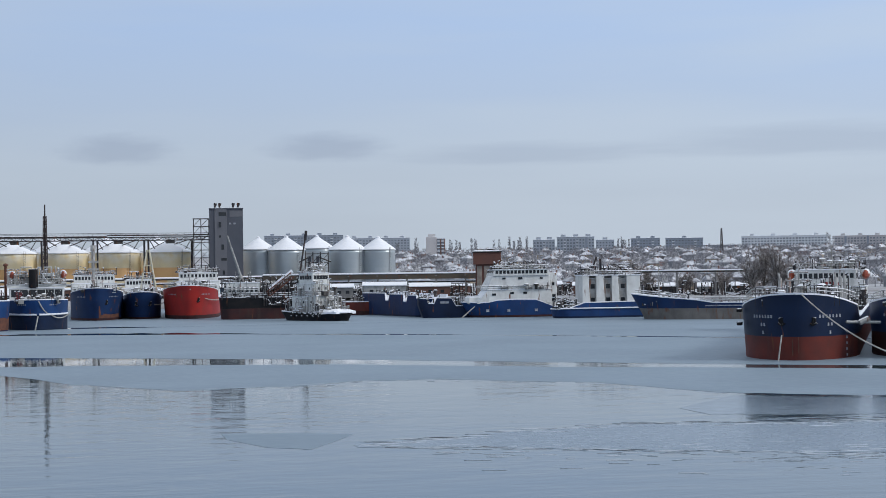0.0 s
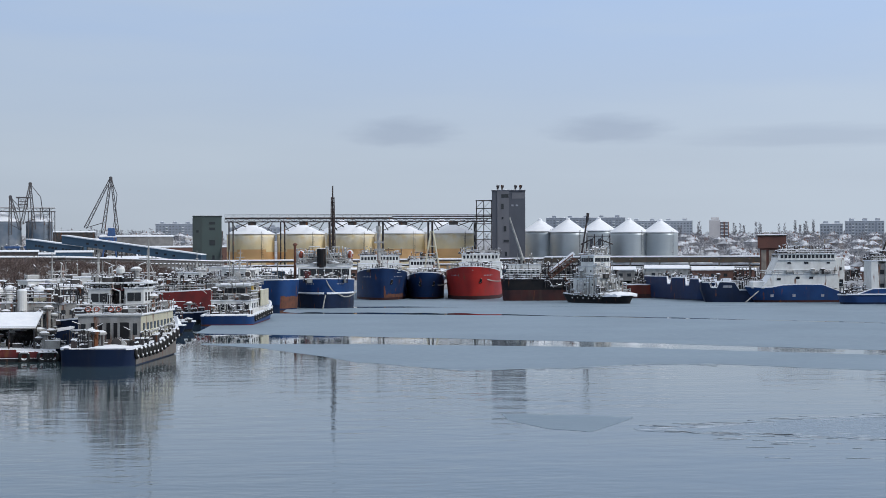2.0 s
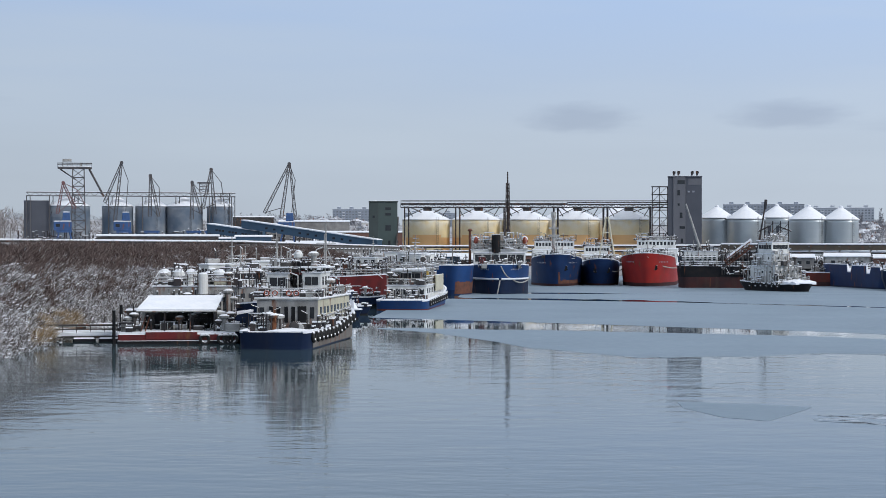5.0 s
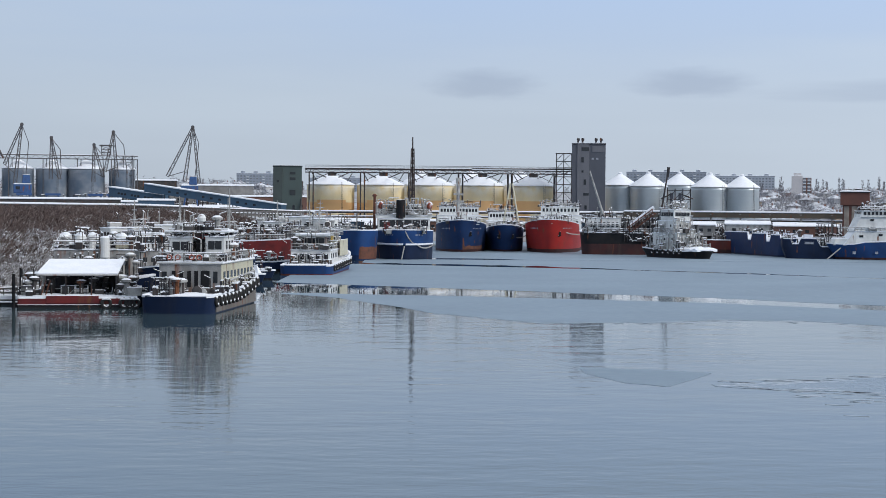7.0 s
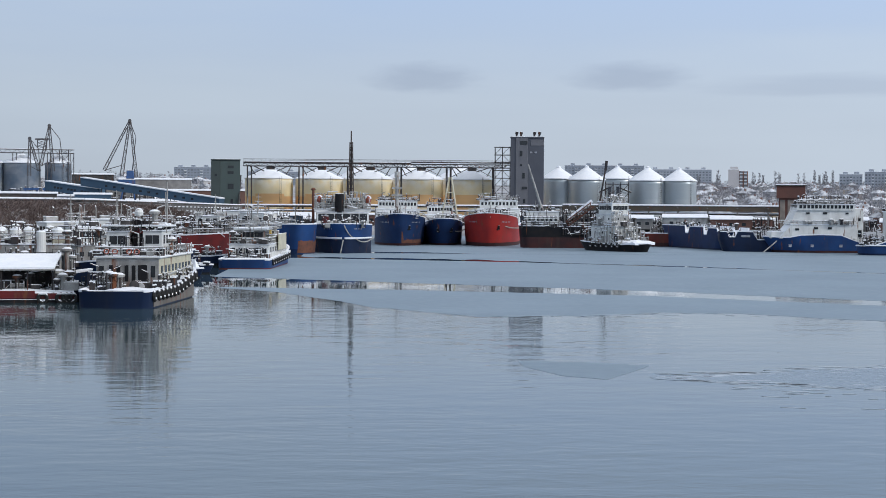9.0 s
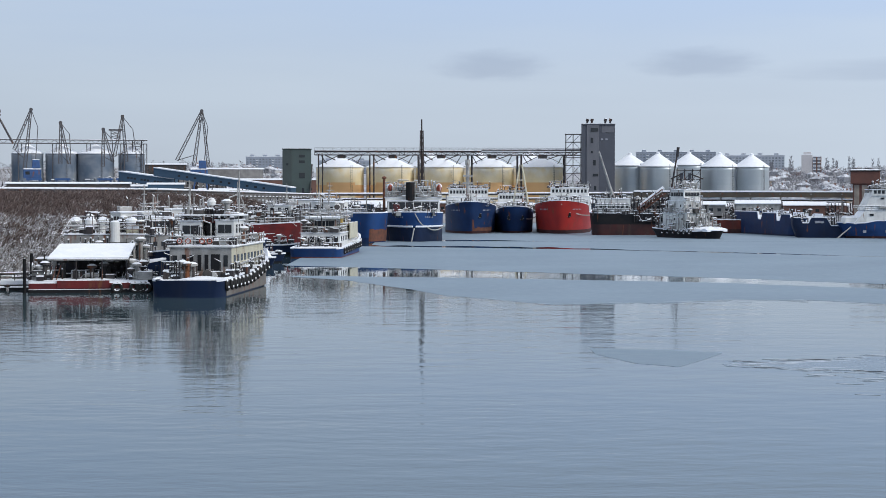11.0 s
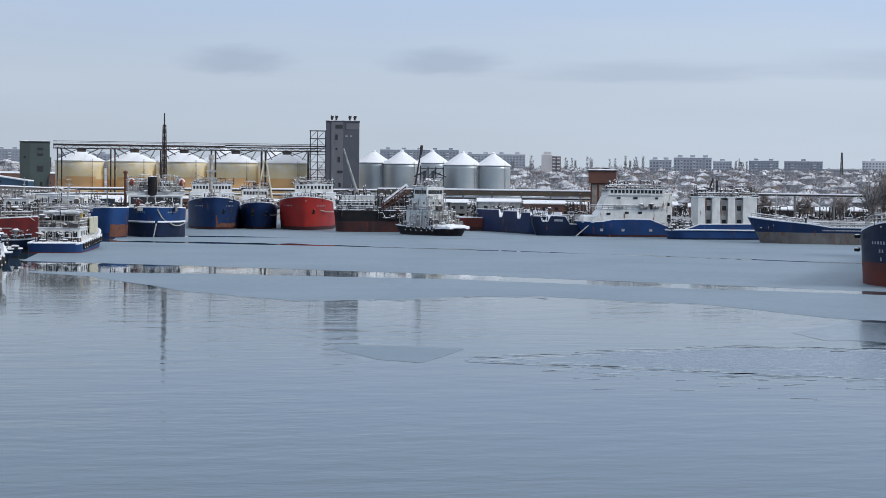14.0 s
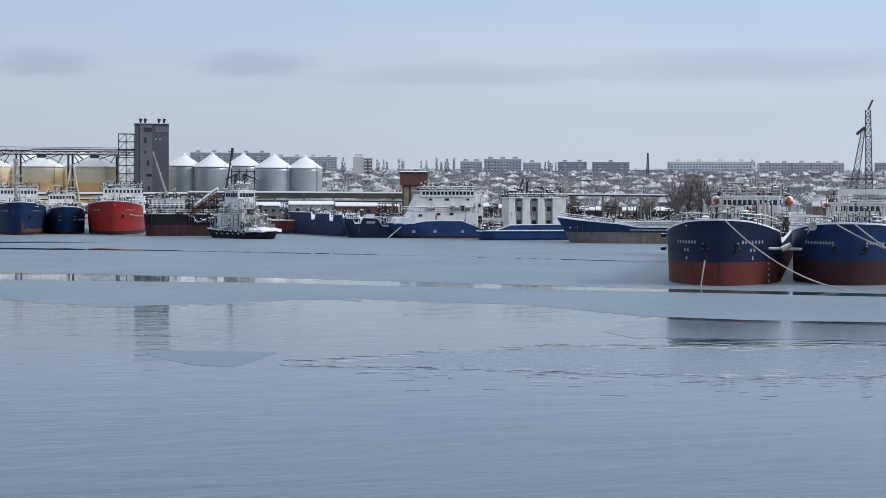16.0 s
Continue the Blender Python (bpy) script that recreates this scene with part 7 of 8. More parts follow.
M["ochre"] = surface("ochre_girder_paint", (0.13, 0.10, 0.065, 1), (0.085, 0.07, 0.055, 1), scale=0.3, rust=0.4, rough=0.7)
M["concrete"] = surface("weathered_concrete", (0.27, 0.26, 0.25, 1), (0.18, 0.175, 0.17, 1), scale=0.4, grime=0.6, rough=0.85)
pipe_rack("snow-capped pipeline on concrete posts along the bank top", ((-22, 330), (-9.2, 330)), (11.35, 10.85), ((0, 0.28),), 7.0, "pipelines")
pipe_rack("snow-capped pipeline on concrete posts along the bank top", ((-9.2, 330), (-4.1, 585)), (10.85, 9.3), ((0, 0.28), (-1.0, 0.2)), 7.0, "pipelines")
pipe_rack("snow-capped pipeline on posts behind the moored ships", ((-4.1, 585), (6.5, 592)), (9.3, 9.6), ((0, 0.4), (-1.6, 0.3)), 9.0, "pipelines")
pipe_rack("pipe bridge with ochre girder and lower snowy pipe", ((6.5, 592), (13.7, 575)), (10.0, 9.9), ((0, 0.45), (-2.4, 0.35)), 10.0, "pipelines", 1.5)
pipe_rack("thin snowy pipe bridge on tall posts", ((18.9, 505), (25.5, 500)), (9.9, 9.7), ((0, 0.3),), 11.0, "pipelines")


# ---- cranes and silos of the far port ----
M["teal"] = surface("faded_teal_cladding", (0.040, 0.105, 0.180, 1), (0.034, 0.080, 0.135, 1), scale=0.15, rough=0.6, grime=0.5)
M["craneblue"] = surface("crane_blue_paint", (0.035, 0.11, 0.30, 1), rough=0.5, rust=0.2, snow=0.8)
M["cranedark"] = surface("weathered_crane_steel", (0.075, 0.080, 0.095, 1), (0.10, 0.085, 0.08, 1), rough=0.6, rust=0.15)
M["cranered"] = surface("faded_red_crane_steel", (0.22, 0.10, 0.105, 1), (0.13, 0.08, 0.085, 1), rough=0.6, rust=0.05)
for az, r in ((-14.85, 9.4), (-13.3, 7.0), (-12.22, 7.2), (-11.15, 8.3), (-10.0, 5.9)):
    silo("steel_silo", az, 800, r, 9.5, 27.2, 31.6, M["silo_blue"], "blue-grey steel silo with a snowy cone roof in the far port", "far port silos")


def far_gallery():
    ob = thing("conveyor_gallery", "steel conveyor gallery above the far port's silos", "conveyor", site(-16.2, 795), 13.0)
    L = 93.0
    bm = bmesh.new()
    for z in (31.6, 33.2):
        box(bm, 0, L, -0.9, 0.9, z - 0.18, z + 0.18)
    for k in range(46):
        rod(bm, (k * 2, -0.9, 31.6 if k % 2 else 33.2), (k * 2 + 2, -0.9, 33.2 if k % 2 else 31.6), 0.12, 4)
    part("truss", bm, M["cranedark"], ob)
    cap(ob, 0, L, -0.9, 0.9, 33.4, 0.2)
    for x in (1, 11, 22, 37, 52, 67, 82, 92):
        bm = bmesh.new()
        for dx in (-0.8, 0.8):
            rod(bm, (x + dx, 0, 9), (x + dx, 0, 31.6), 0.2, 5)
        for z in range(10, 30, 4):
            rod(bm, (x - 0.8, 0, z), (x + 0.8, 0, z + 4), 0.1, 4)
        part("leg", bm, M["cranedark"], ob)
    bm = bmesh.new()
    lattice(bm, (88.5, 2, 9.5), (88.5, 2, 33.5), 4.0, 8, 0.2)
    part("stair_tower", bm, M["cranedark"], ob)
    bm = bmesh.new()
    lattice(bm, (79, 2, 33.4), (79, 2, 37.6), 4.0, 3, 0.18)
    box(bm, 76, 82, 0, 4, 37.6, 38.2)
    part("head_platform", bm, M["cranedark"], ob)
    part("end_house", bevelled(-1, 10, 1, 9, 9, 29.5, 0.1), M["tower"], ob)
    cap(ob, -1, 10, 1, 9, 29.5, 0.3)


far_gallery()


def loader_tower():
    ob = thing("loading_tower", "lattice loading tower with snowy top platform", "tower", site(-14.55, 740), 14.5)
    bm = bmesh.new()
    lattice(bm, (0, 0, 9), (0, 0, 41.5), 6.0, 9, 0.3, 0.17, 4.6)
    part("lattice", bm, M["cranedark"], ob)
    part("platform", bevelled(-8.5, 5.5, -2.5, 2.5, 41.5, 42.3, 0.1), M["cranedark"], ob)
    cap(ob, -8.5, 5.5, -2.5, 2.5, 42.3, 0.25)
    railing(ob, [(-8.5, -2.4, 42.4), (5.5, -2.4, 42.4)], 1.4, 0.1, 2.0, material=M["cranedark"])
    bm = bmesh.new()
    rod(bm, (-7.5, 0, 41.4), (-1.0, 0, 37), 0.3, 5)
    rod(bm, (4.5, 0, 41.4), (10.5, 0, 30), 0.45, 6)
    part("struts", bm, M["cranedark"], ob)
    bm = bmesh.new()
    box(bm, -6.5, -2.8, -1.5, 1.5, 44.6, 45.6)
    for x in (-6.3, -3.0):
        rod(bm, (x, 0, 42.4), (x, 0, 44.7), 0.15, 5)
    box(bm, 0.5, 1.5, -1, 1, 42.4, 44.0)
    part("head_house", bm, M["gearwhite"], ob)


loader_tower()


def jib_crane(az, d, apex, foot, back, steel, label, cab=True, cab_w=4.0):
    """A level-luffing quay crane: portal, cab, mast and jib. apex, foot and back: metres right and above the cab floor at 20 m."""
    z0 = land(az, d)
    ob = thing("jib_crane", label, "crane", site(az, d), -az, "quay cranes")
    bm = bmesh.new()
    for x in (-3.2, 3.2):
        for y in (-3.2, 3.2):
            rod(bm, (x, y, z0), (x * 0.6, y * 0.6, 15.3), 0.4, 6, 0.3)
    box(bm, -3.0, 3.0, -3.0, 3.0, 14.6, 15.4)
    part("portal", bm, M["craneblue"], ob, "blue portal legs")
    if cab:
        part("cab", bevelled(-cab_w, cab_w * 0.7, -2.2, 2.2, 15.4, 19.0, 0.2), M["craneblue"], ob, "blue machinery house")
        part("upper_cab", bevelled(-cab_w * 0.2, cab_w * 0.6, -1.8, 1.8, 19.3, 22.6, 0.2, 0.3), M["craneblue"], ob, "blue driver's cab")
        cap(ob, -cab_w, cab_w * 0.7, -2.2, 2.2, 19.0, 0.3)
        cap(ob, -cab_w * 0.15, cab_w * 0.55, -1.6, 1.6, 22.6, 0.25)
        piece("window", WINDOW, ob, (-cab_w * 0.6, -2.24, 17.4), 0, (1.6, 0.1, 1.2))
    bm = bmesh.new()
    lattice(bm, (foot[0], 0, foot[1]), (apex[0], 0, apex[1]), 1.1, 9, 0.22, 0.07, 0.6)
    part("jib", bm, steel, ob)
    bm = bmesh.new()
    lattice(bm, (back[0], 0, back[1]), (apex[0], 0, apex[1]), 1.3, 8, 0.25, 0.08, 0.6)
    part("mast", bm, steel, ob)
    bm = bmesh.new()
    mid = Vector((apex[0], 0, apex[1])).lerp(Vector((back[0] + 3.6, 0, back[1] + 2)), 0.35)
    rod(bm, (apex[0], 0, apex[1]), mid + Vector((2.2, 0, 0.4)), 0.14, 5)
    rod(bm, mid + Vector((2.2, 0, 0.4)), (back[0] + 4.0, 0, back[1] + 1.5), 0.16, 5)
    part("back_stay", bm, steel, ob)
    bm = bmesh.new()
    rod(bm, (foot[0], 0, foot[1]), (back[0], 0, back[1] + 4), 0.14, 5)
    part("luffing_rack", bm, steel, ob)
    lathe_bm = bmesh.new()
    rod(lathe_bm, (apex[0], -0.6, apex[1]), (apex[0], 0.6, apex[1]), 0.7, 10)
    part("head_sheave", lathe_bm, steel, ob)
    return ob


STEEL_CRANE = "dark steel jib crane with a blue portal on the far quay"
jib_crane(-7.78, 690, (0.6, 42.0), (-9.2, 22.5), (-2.5, 20.5), M["cranedark"], STEEL_CRANE)
bm = bmesh.new()
part("back_mast", (lattice(bm, (3.2, 0, 20), (0.8, 0, 42), 1.2, 9, 0.2, 0.1, 0.5), bm)[1], M["cranedark"], bpy.data.objects["jib_crane"])
jib_crane(-13.1, 690, (-0.9, 42.0), (-7.4, 26.5), (-3.5, 19), M["cranedark"], STEEL_CRANE)
jib_crane(-12.2, 690, (-0.6, 37.0), (2.6, 21), (-0.8, 21), M["cranedark"], STEEL_CRANE, False)
jib_crane(-10.85, 690, (-0.6, 34.5), (3.0, 22), (-0.8, 20), M["cranedark"], STEEL_CRANE, False)
jib_crane(-10.25, 690, (-0.4, 39.6), (-3.6, 24), (1.0, 22), M["cranedark"], STEEL_CRANE, False)
jib_crane(-15.0, 690, (-0.4, 34.0), (-2.6, 22), (4.0, 24), M["cranered"], "faded red jib crane with a blue portal", True, 4.0)


def inclined_conveyor(label, a, b, h, w, material):
    """A roofed conveyor: a = bearing, distance, height of one end; b the other."""
    p, q = site(*a), site(*b)
    d = Vector((q.x - p.x, q.y - p.y, 0))
    L = d.length
    ob = thing("covered_conveyor", label, "conveyor", (p.x, p.y, 0), math.degrees(math.atan2(d.y, d.x)), "covered conveyors")
    dz = q.z - p.z

    def slab(name, z0, z1, y, mat_, lab=""):
        bm = bmesh.new()
        v = box(bm, 0, L, -y, y, p.z + z0, p.z + z1)
        for i in (1, 2, 5, 6):
            v[i].co.z += dz
        part(name, bm, mat_, ob, lab)

    slab("gallery_wall", -h, 0, w, material)
    slab("roof", 0, 0.25, w + 0.3, M["teal"])
    slab("roof_snow", 0.25, 0.6, w + 0.2, M["roofsnow"], "snow on the sloping roof")
    for f in (0.15, 0.4, 0.65, 0.9):
        c = p.lerp(q, f)
        zg = land(math.degrees(math.atan2(c.x, c.y)), Vector((c.x, c.y)).length)
        bm = bmesh.new()
        for y in (-w * 0.7, w * 0.7):
            rod(bm, (f * L, y, zg - 0.3), (f * L, y, p.z + dz * f - h), 0.2, 5)
        part("leg", bm, M["steel"], ob)
        if f < 0.8:
            for s in (0.04, 0.1, 0.16):
                piece("window", WINDOW, ob, ((f + s) * L, -w - 0.02, p.z + dz * (f + s) - h * 0.5), 0, (1.0, 0.1, 0.7))


for az, d, w, n, zt in ((-15.2, 730, 34, 150, 6.0), (-12.6, 725, 40, 170, 5.5), (-9.9, 722, 36, 170, 6.5), (-7.3, 715, 34, 150, 6.5), (-6.0, 735, 30, 110, 5.0)):
    ob = thing("quay_gear", "dark port hoppers, frames and stores under thin snow", "quay equipment", site(az, d, land(az, d)), -az, "port equipment")
    rig(ob, -w / 2, w / 2, -6, 6, 0, zt, n, int(d - az * 10), 0.2, "framework")
    clutter(ob, -w / 2, w / 2, -6, -2, 0, 16, int(d - az * 20), 4.2, 0.12)


inclined_conveyor("long teal covered conveyor sloping down to the silos", (-9.2, 640, 18.6), (-4.75, 612, 11.4), 2.6, 2.0, M["teal"])
inclined_conveyor("short teal covered conveyor beside the cranes", (-10.3, 655, 17.4), (-8.6, 640, 14.6), 3.0, 2.2, M["teal"])


def shed(az, d, w, dep, h, pitch, material, label, rz=None, windows=0, group="port sheds"):
    z0 = land(az, d) - 0.3
    ob = thing("shed", label, "shed", site(az, d, z0), -az if rz is None else rz, group)
    h += 0.3
    bm = bmesh.new()
    box(bm, -w / 2, w / 2, -dep / 2, dep / 2, 0, h)
    v = [bm.verts.new(p) for p in ((-w / 2, -dep / 2, h), (-w / 2, dep / 2, h), (-w / 2, 0, h + pitch), (w / 2, -dep / 2, h), (w / 2, dep / 2, h), (w / 2, 0, h + pitch))]
    bm.faces.new((v[0], v[2], v[1]))
    bm.faces.new((v[3], v[4], v[5]))
    part("wall", bm, material, ob)
    bm = bmesh.new()
    for s in (-1, 1):
        q = [(-w / 2 - 0.4, s * (dep / 2 + 0.4), h - 0.05), (w / 2 + 0.4, s * (dep / 2 + 0.4), h - 0.05), (w / 2 + 0.4, 0, h + pitch + 0.05), (-w / 2 - 0.4, 0, h + pitch + 0.05)]
        a = [bm.verts.new(p) for p in q]
        b = [bm.verts.new((x, y, z + 0.3)) for x, y, z in q]
        bm.faces.new(b)
        bm.faces.new(a[::-1])
        for k in range(4):
            bm.faces.new((a[k], a[(k + 1) % 4], b[(k + 1) % 4], b[k]))
    bmesh.ops.recalc_face_normals(bm, faces=bm.faces[:])
    part("roof", bm, M["roofsnow"], ob, "snow-covered roof")
    if windows:
        window_row(ob, (-w / 2 + 0.5, -dep / 2, h * 0.55), (w / 2 - 0.5, -dep / 2, h * 0.55), windows, 1.2, 1.0)
    return ob


SHED_MATS = [M["concrete"], M["gearwhite"], surface("dull_brick_shed", (0.20, 0.10, 0.075, 1), (0.15, 0.085, 0.07, 1), rough=0.85, grime=0.5), M["teal"], M["gear"]]
for az, d, w, dep, h, pt, k, n in ((-12.0, 560, 38, 9, 3.6, 0.25, 4, 8), (-10.0, 600, 22, 8, 3.0, 0.3, 3, 5), (-8.9, 590, 12, 8, 3.6, 0.3, 3, 3), (-6.2, 700, 40, 16, 3.0, 0.8, 0, 6), (-5.6, 780, 36, 16, 5.0, 0.8, 1, 5), (-8.3, 720, 14, 10, 8.0, 1.0, 0, 4), (-6.9, 850, 34, 20, 10.5, 0.5, 0, 5), (-5.3, 835, 40, 20, 9.5, 0.5, 2, 6), (-9.1, 870, 26, 16, 12.0, 0.4, 4, 4)):
    shed(az, d, w, dep, h, pt, SHED_MATS[k], "low port shed under a snowy roof", windows=n)

# ---- quay sheds, brick tower ----
rq = random.Random(17)
for k in range(26):
    az = -4.0 + 22.5 * (k + rq.random()) / 26
    d = rq.uniform(598, 622) if az < 14 else rq.uniform(575, 660)
    w = rq.uniform(7, 15)
    shed(az, d, w, rq.uniform(6, 9), rq.uniform(2.0, 3.6), rq.uniform(0.4, 1.1), rq.choice(SHED_MATS), "low quayside shed under a snowy roof", windows=rq.choice((0, 2, 4)))
for az, d, w, h, k in ((9.0, 572, 9, 3.2, 0), (10.5, 572, 14, 3.6, 1), (12.0, 570, 13, 3.2, 2), (15.4, 552, 18, 3.4, 0), (17.6, 535, 16, 3.0, 2), (19.6, 535, 10, 2.4, 4), (21.2, 530, 7, 2.4, 1), (22.1, 535, 8, 2.4, 4)):
    shed(az, d, w, 6, h, 0.9, SHED_MATS[k], "low quayside building with a snowy roof", windows=3)
for az, d, w, dep, n in ((-2.6, 590, 40, 14, 220), (1.5, 588, 44, 14, 220), (5.5, 585, 40, 14, 220), (9.2, 582, 36, 14, 240), (12.3, 575, 34, 14, 260), (16.0, 550, 34, 20, 260), (19.5, 530, 36, 24, 260), (23.0, 520, 36, 24, 220)):
    ob = thing("quay_gear", "quayside pipes, posts and stores buried in snow", "quay equipment", site(az, d, 2.7), -az, "quay equipment")
    rig(ob, -w / 2, w / 2, -dep / 2, dep / 2, 0, 4.2, n, int(d + az * 10), 0.13, "pipework")
M["brick"] = surface("red_brown_brickwork", (0.17, 0.070, 0.050, 1), (0.12, 0.055, 0.045, 1), scale=0.3, grain=5, rough=0.85, grime=0.3)
M["pilaster"] = surface("pale_rendered_panel", (0.36, 0.30, 0.25, 1), rough=0.85, grime=0.4)


def brick_tower():
    ob = thing("brick_tower", "square red-brown brick water tower with pale panels", "tower", site(13.9, 552), -13.9)
    part("wall", bevelled(-3.7, 3.7, -3.5, 3.5, 2.5, 12.8, 0.08), M["brick"], ob)
    part("head", bevelled(-4.4, 4.4, -4.2, 4.2, 12.8, 16.6, 0.08), M["brick"], ob, "wider brick head")
    part("cornice", bevelled(-4.7, 4.7, -4.5, 4.5, 16.6, 17.0, 0.05), M["steel"], ob)
    cap(ob, -4.6, 4.6, -4.4, 4.4, 17.0, 0.35)
    for x in (-2.5, -0.2, 2.2):
        part("pale_panel", bevelled(x - 0.75, x + 0.75, -3.66, -3.5, 3.0, 12.4, 0.04), M["pilaster"], ob)
    clutter(ob, -3.5, 3.5, -3, 3, 17.2, 6, 201, 1.2, 0.5)


brick_tower()


# ---- apartment blocks on the rise ----
# distance haze is mixed into the grey and beige facade colours: paler, cooler
M["panel_grey"] = surface("haze_grey_panel_concrete", (0.44, 0.48, 0.54, 1), (0.39, 0.43, 0.49, 1), scale=0.08, grain=2, rough=0.85, grime=0.3)
M["panel_dark"] = surface("haze_dark_grey_panel_concrete", (0.33, 0.37, 0.43, 1), (0.29, 0.33, 0.39, 1), scale=0.08, grain=2, rough=0.85, grime=0.3)
M["panel_white"] = surface("white_panel_facade", (0.78, 0.81, 0.84, 1), (0.70, 0.73, 0.77, 1), scale=0.08, grain=2, rough=0.8, grime=0.3)
M["panel_beige"] = surface("haze_greyed_beige_facade", (0.62, 0.60, 0.60, 1), (0.55, 0.53, 0.54, 1), scale=0.1, grain=2, rough=0.85)
M["panel_brown"] = surface("brown_brick_facade", (0.24, 0.13, 0.10, 1), (0.2, 0.12, 0.1, 1), scale=0.1, grain=2, rough=0.85)
# far panes are lightened in colour to lower contrast as haze would
M["farpane"] = surface("haze_paled_far_window", (0.28, 0.315, 0.37, 1), (0.23, 0.265, 0.31, 1), rough=0.3, bump=0.0, random_tone=0.5)
PANE = mesh_of("window", unit_box(), M["farpane"])
BALCONY = mesh_of("balcony", unit_box(), M["panel_white"])


def apartments(az0, az1, el_top, d, floors, cols, material, label, bays=(), dark=(), roofhuts=3, deep=12.0):
    """A slab block between two bearings, its parapet at an elevation; bays: columns with balconies; dark: columns with set-back dark strips."""
    a, b = site(az0, d), site(az1, d)
    L = (b - a).length
    mid = (az0 + az1) / 2
    top = EYE + d * math.tan(radians(el_top))
    zg = top - floors * 2.9 - 1.2
    ob = thing("apartment_block", label, "apartment block", site(mid, d), -mid, "apartment blocks")
    part("wall", bevelled(-L / 2, L / 2, 0, deep, min(zg, land(mid, d)) - 2, top, 0.1), material, ob)
    part("parapet", bevelled(-L / 2 - 0.2, L / 2 + 0.2, -0.25, deep + 0.2, top, top + 0.5, 0.06), material, ob)
    cap(ob, -L / 2, L / 2, 0, deep, top + 0.5, 0.3)
    step = L / cols
    for c in range(cols):
        x = -L / 2 + (c + 0.5) * step
        if c in dark:
            part("stair_strip", bevelled(x - step * 0.35, x + step * 0.35, -0.2, 0.1, zg, top, 0.05), M["panel_dark"], ob, "dark stairwell strip")
            continue
        for f in range(floors):
            z = zg + 1.6 + 2.9 * f
            piece("window", PANE, ob, (x, -0.02, z), 0, (step * 0.55, 0.2, 1.45))
            if c in bays:
                piece("balcony", BALCONY, ob, (x, -0.6, z - 1.0), 0, (step * 0.8, 1.1, 0.9))
    for k in range(roofhuts):
        x = -L / 2 + (k + 0.5) * L / roofhuts
        part("roof_hut", bevelled(x - 2.4, x + 2.4, 3, 8, top + 0.5, top + 2.8, 0.1, 0.2), material, ob)
        cap(ob, x - 2.6, x + 2.6, 2.8, 8.2, top + 2.8, 0.3)


DA = 1900.0
GREY = "grey concrete slab apartment block on the snowy rise"
apartments(6.55, 9.15, 1.22, DA, 9, 24, M["panel_dark"], GREY, (3, 9, 15, 20), (), 5)
apartments(9.25, 11.35, 1.10, DA, 9, 20, M["panel_grey"], GREY, (4, 12), (), 4)
apartments(15.43, 16.15, 0.96, 1650, 9, 7, M["panel_grey"], GREY, (3,), (), 2)
apartments(16.22, 17.45, 1.04, 1650, 9, 12, M["panel_grey"], GREY, (2, 6), (9,), 3)
apartments(17.5, 18.1, 0.93, 1750, 9, 6, M["panel_grey"], GREY, (), (), 1)
apartments(18.65, 19.6, 0.96, DA, 9, 10, M["panel_dark"], GREY, (2, 7), (), 2)
apartments(19.78, 21.0, 0.95, DA, 9, 12, M["panel_dark"], GREY, (2, 9), (), 1)
apartments(21.0, 22.15, 0.70, DA, 5, 14, M["panel_dark"], "long low grey apartment block", (), (), 0)
apartments(22.24, 24.97, 0.97, DA, 9, 27, M["panel_white"], "long white nine-storey slab apartment block", (2, 9, 16, 23), (), 4)
apartments(25.2, 27.9, 0.93, DA, 9, 27, M["panel_beige"], "long pale beige slab apartment block with dark stairwells", (), (3, 10, 16, 22), 5)
apartments(28.85, 31.5, 0.93, DA, 9, 22, M["panel_grey"], GREY, (3, 12), (), 3)
apartments(-6.3, -5.05, 1.07, DA, 9, 12, M["panel_dark"], GREY, (3, 8), (), 3)
apartments(-3.9, -2.2, 0.95, DA, 9, 12, M["panel_dark"], GREY, (3, 8), (), 3)


def point_block():
    d = 1500.0
    ob = thing("apartment_block", "beige and brown high apartment tower with white balconies", "apartment block", site(12.2, d), -12.2, "apartment blocks")
    top = EYE + d * math.tan(radians(1.12))
    zg = land(12.2, d) - 1
    part("wall", bevelled(-8.2, 1.0, 0, 12, zg, top, 0.1), M["panel_beige"], ob)
    part("wing", bevelled(1.0, 8.4, 0.6, 12, zg, top - 1.4, 0.1), M["panel_brown"], ob, "brown brick wing")
    part("roof_hut", bevelled(-6.5, 0, 3, 9, top, top + 2.5, 0.1), M["panel_beige"], ob)
    cap(ob, -8.2, 1.0, 0, 12, top, 0.3)
    cap(ob, 1.0, 8.4, 0.6, 12, top - 1.4, 0.3)
    for f in range(8):
        z = top - 3.5 - 2.9 * f
        for x in (2.6, 6.4):
            piece("balcony", BALCONY, ob, (x, 0.1, z), 0, (2.6, 1.0, 1.0))
            piece("window", PANE, ob, (x, 0.55, z + 1.3), 0, (2.4, 0.2, 1.3))


point_block()


def antenna():
    ob = thing("antenna_mast", "thin lattice antenna mast above the roofs", "mast", site(21.6, 1500), 0)
    bm = bmesh.new()
    lattice(bm, (0, 0, land(21.6, 1500) - 1), (0, 0, 44), 2.2, 10, 0.28, 0.15, 0.7)
    part("lattice", bm, M["cranedark"], ob)


antenna()

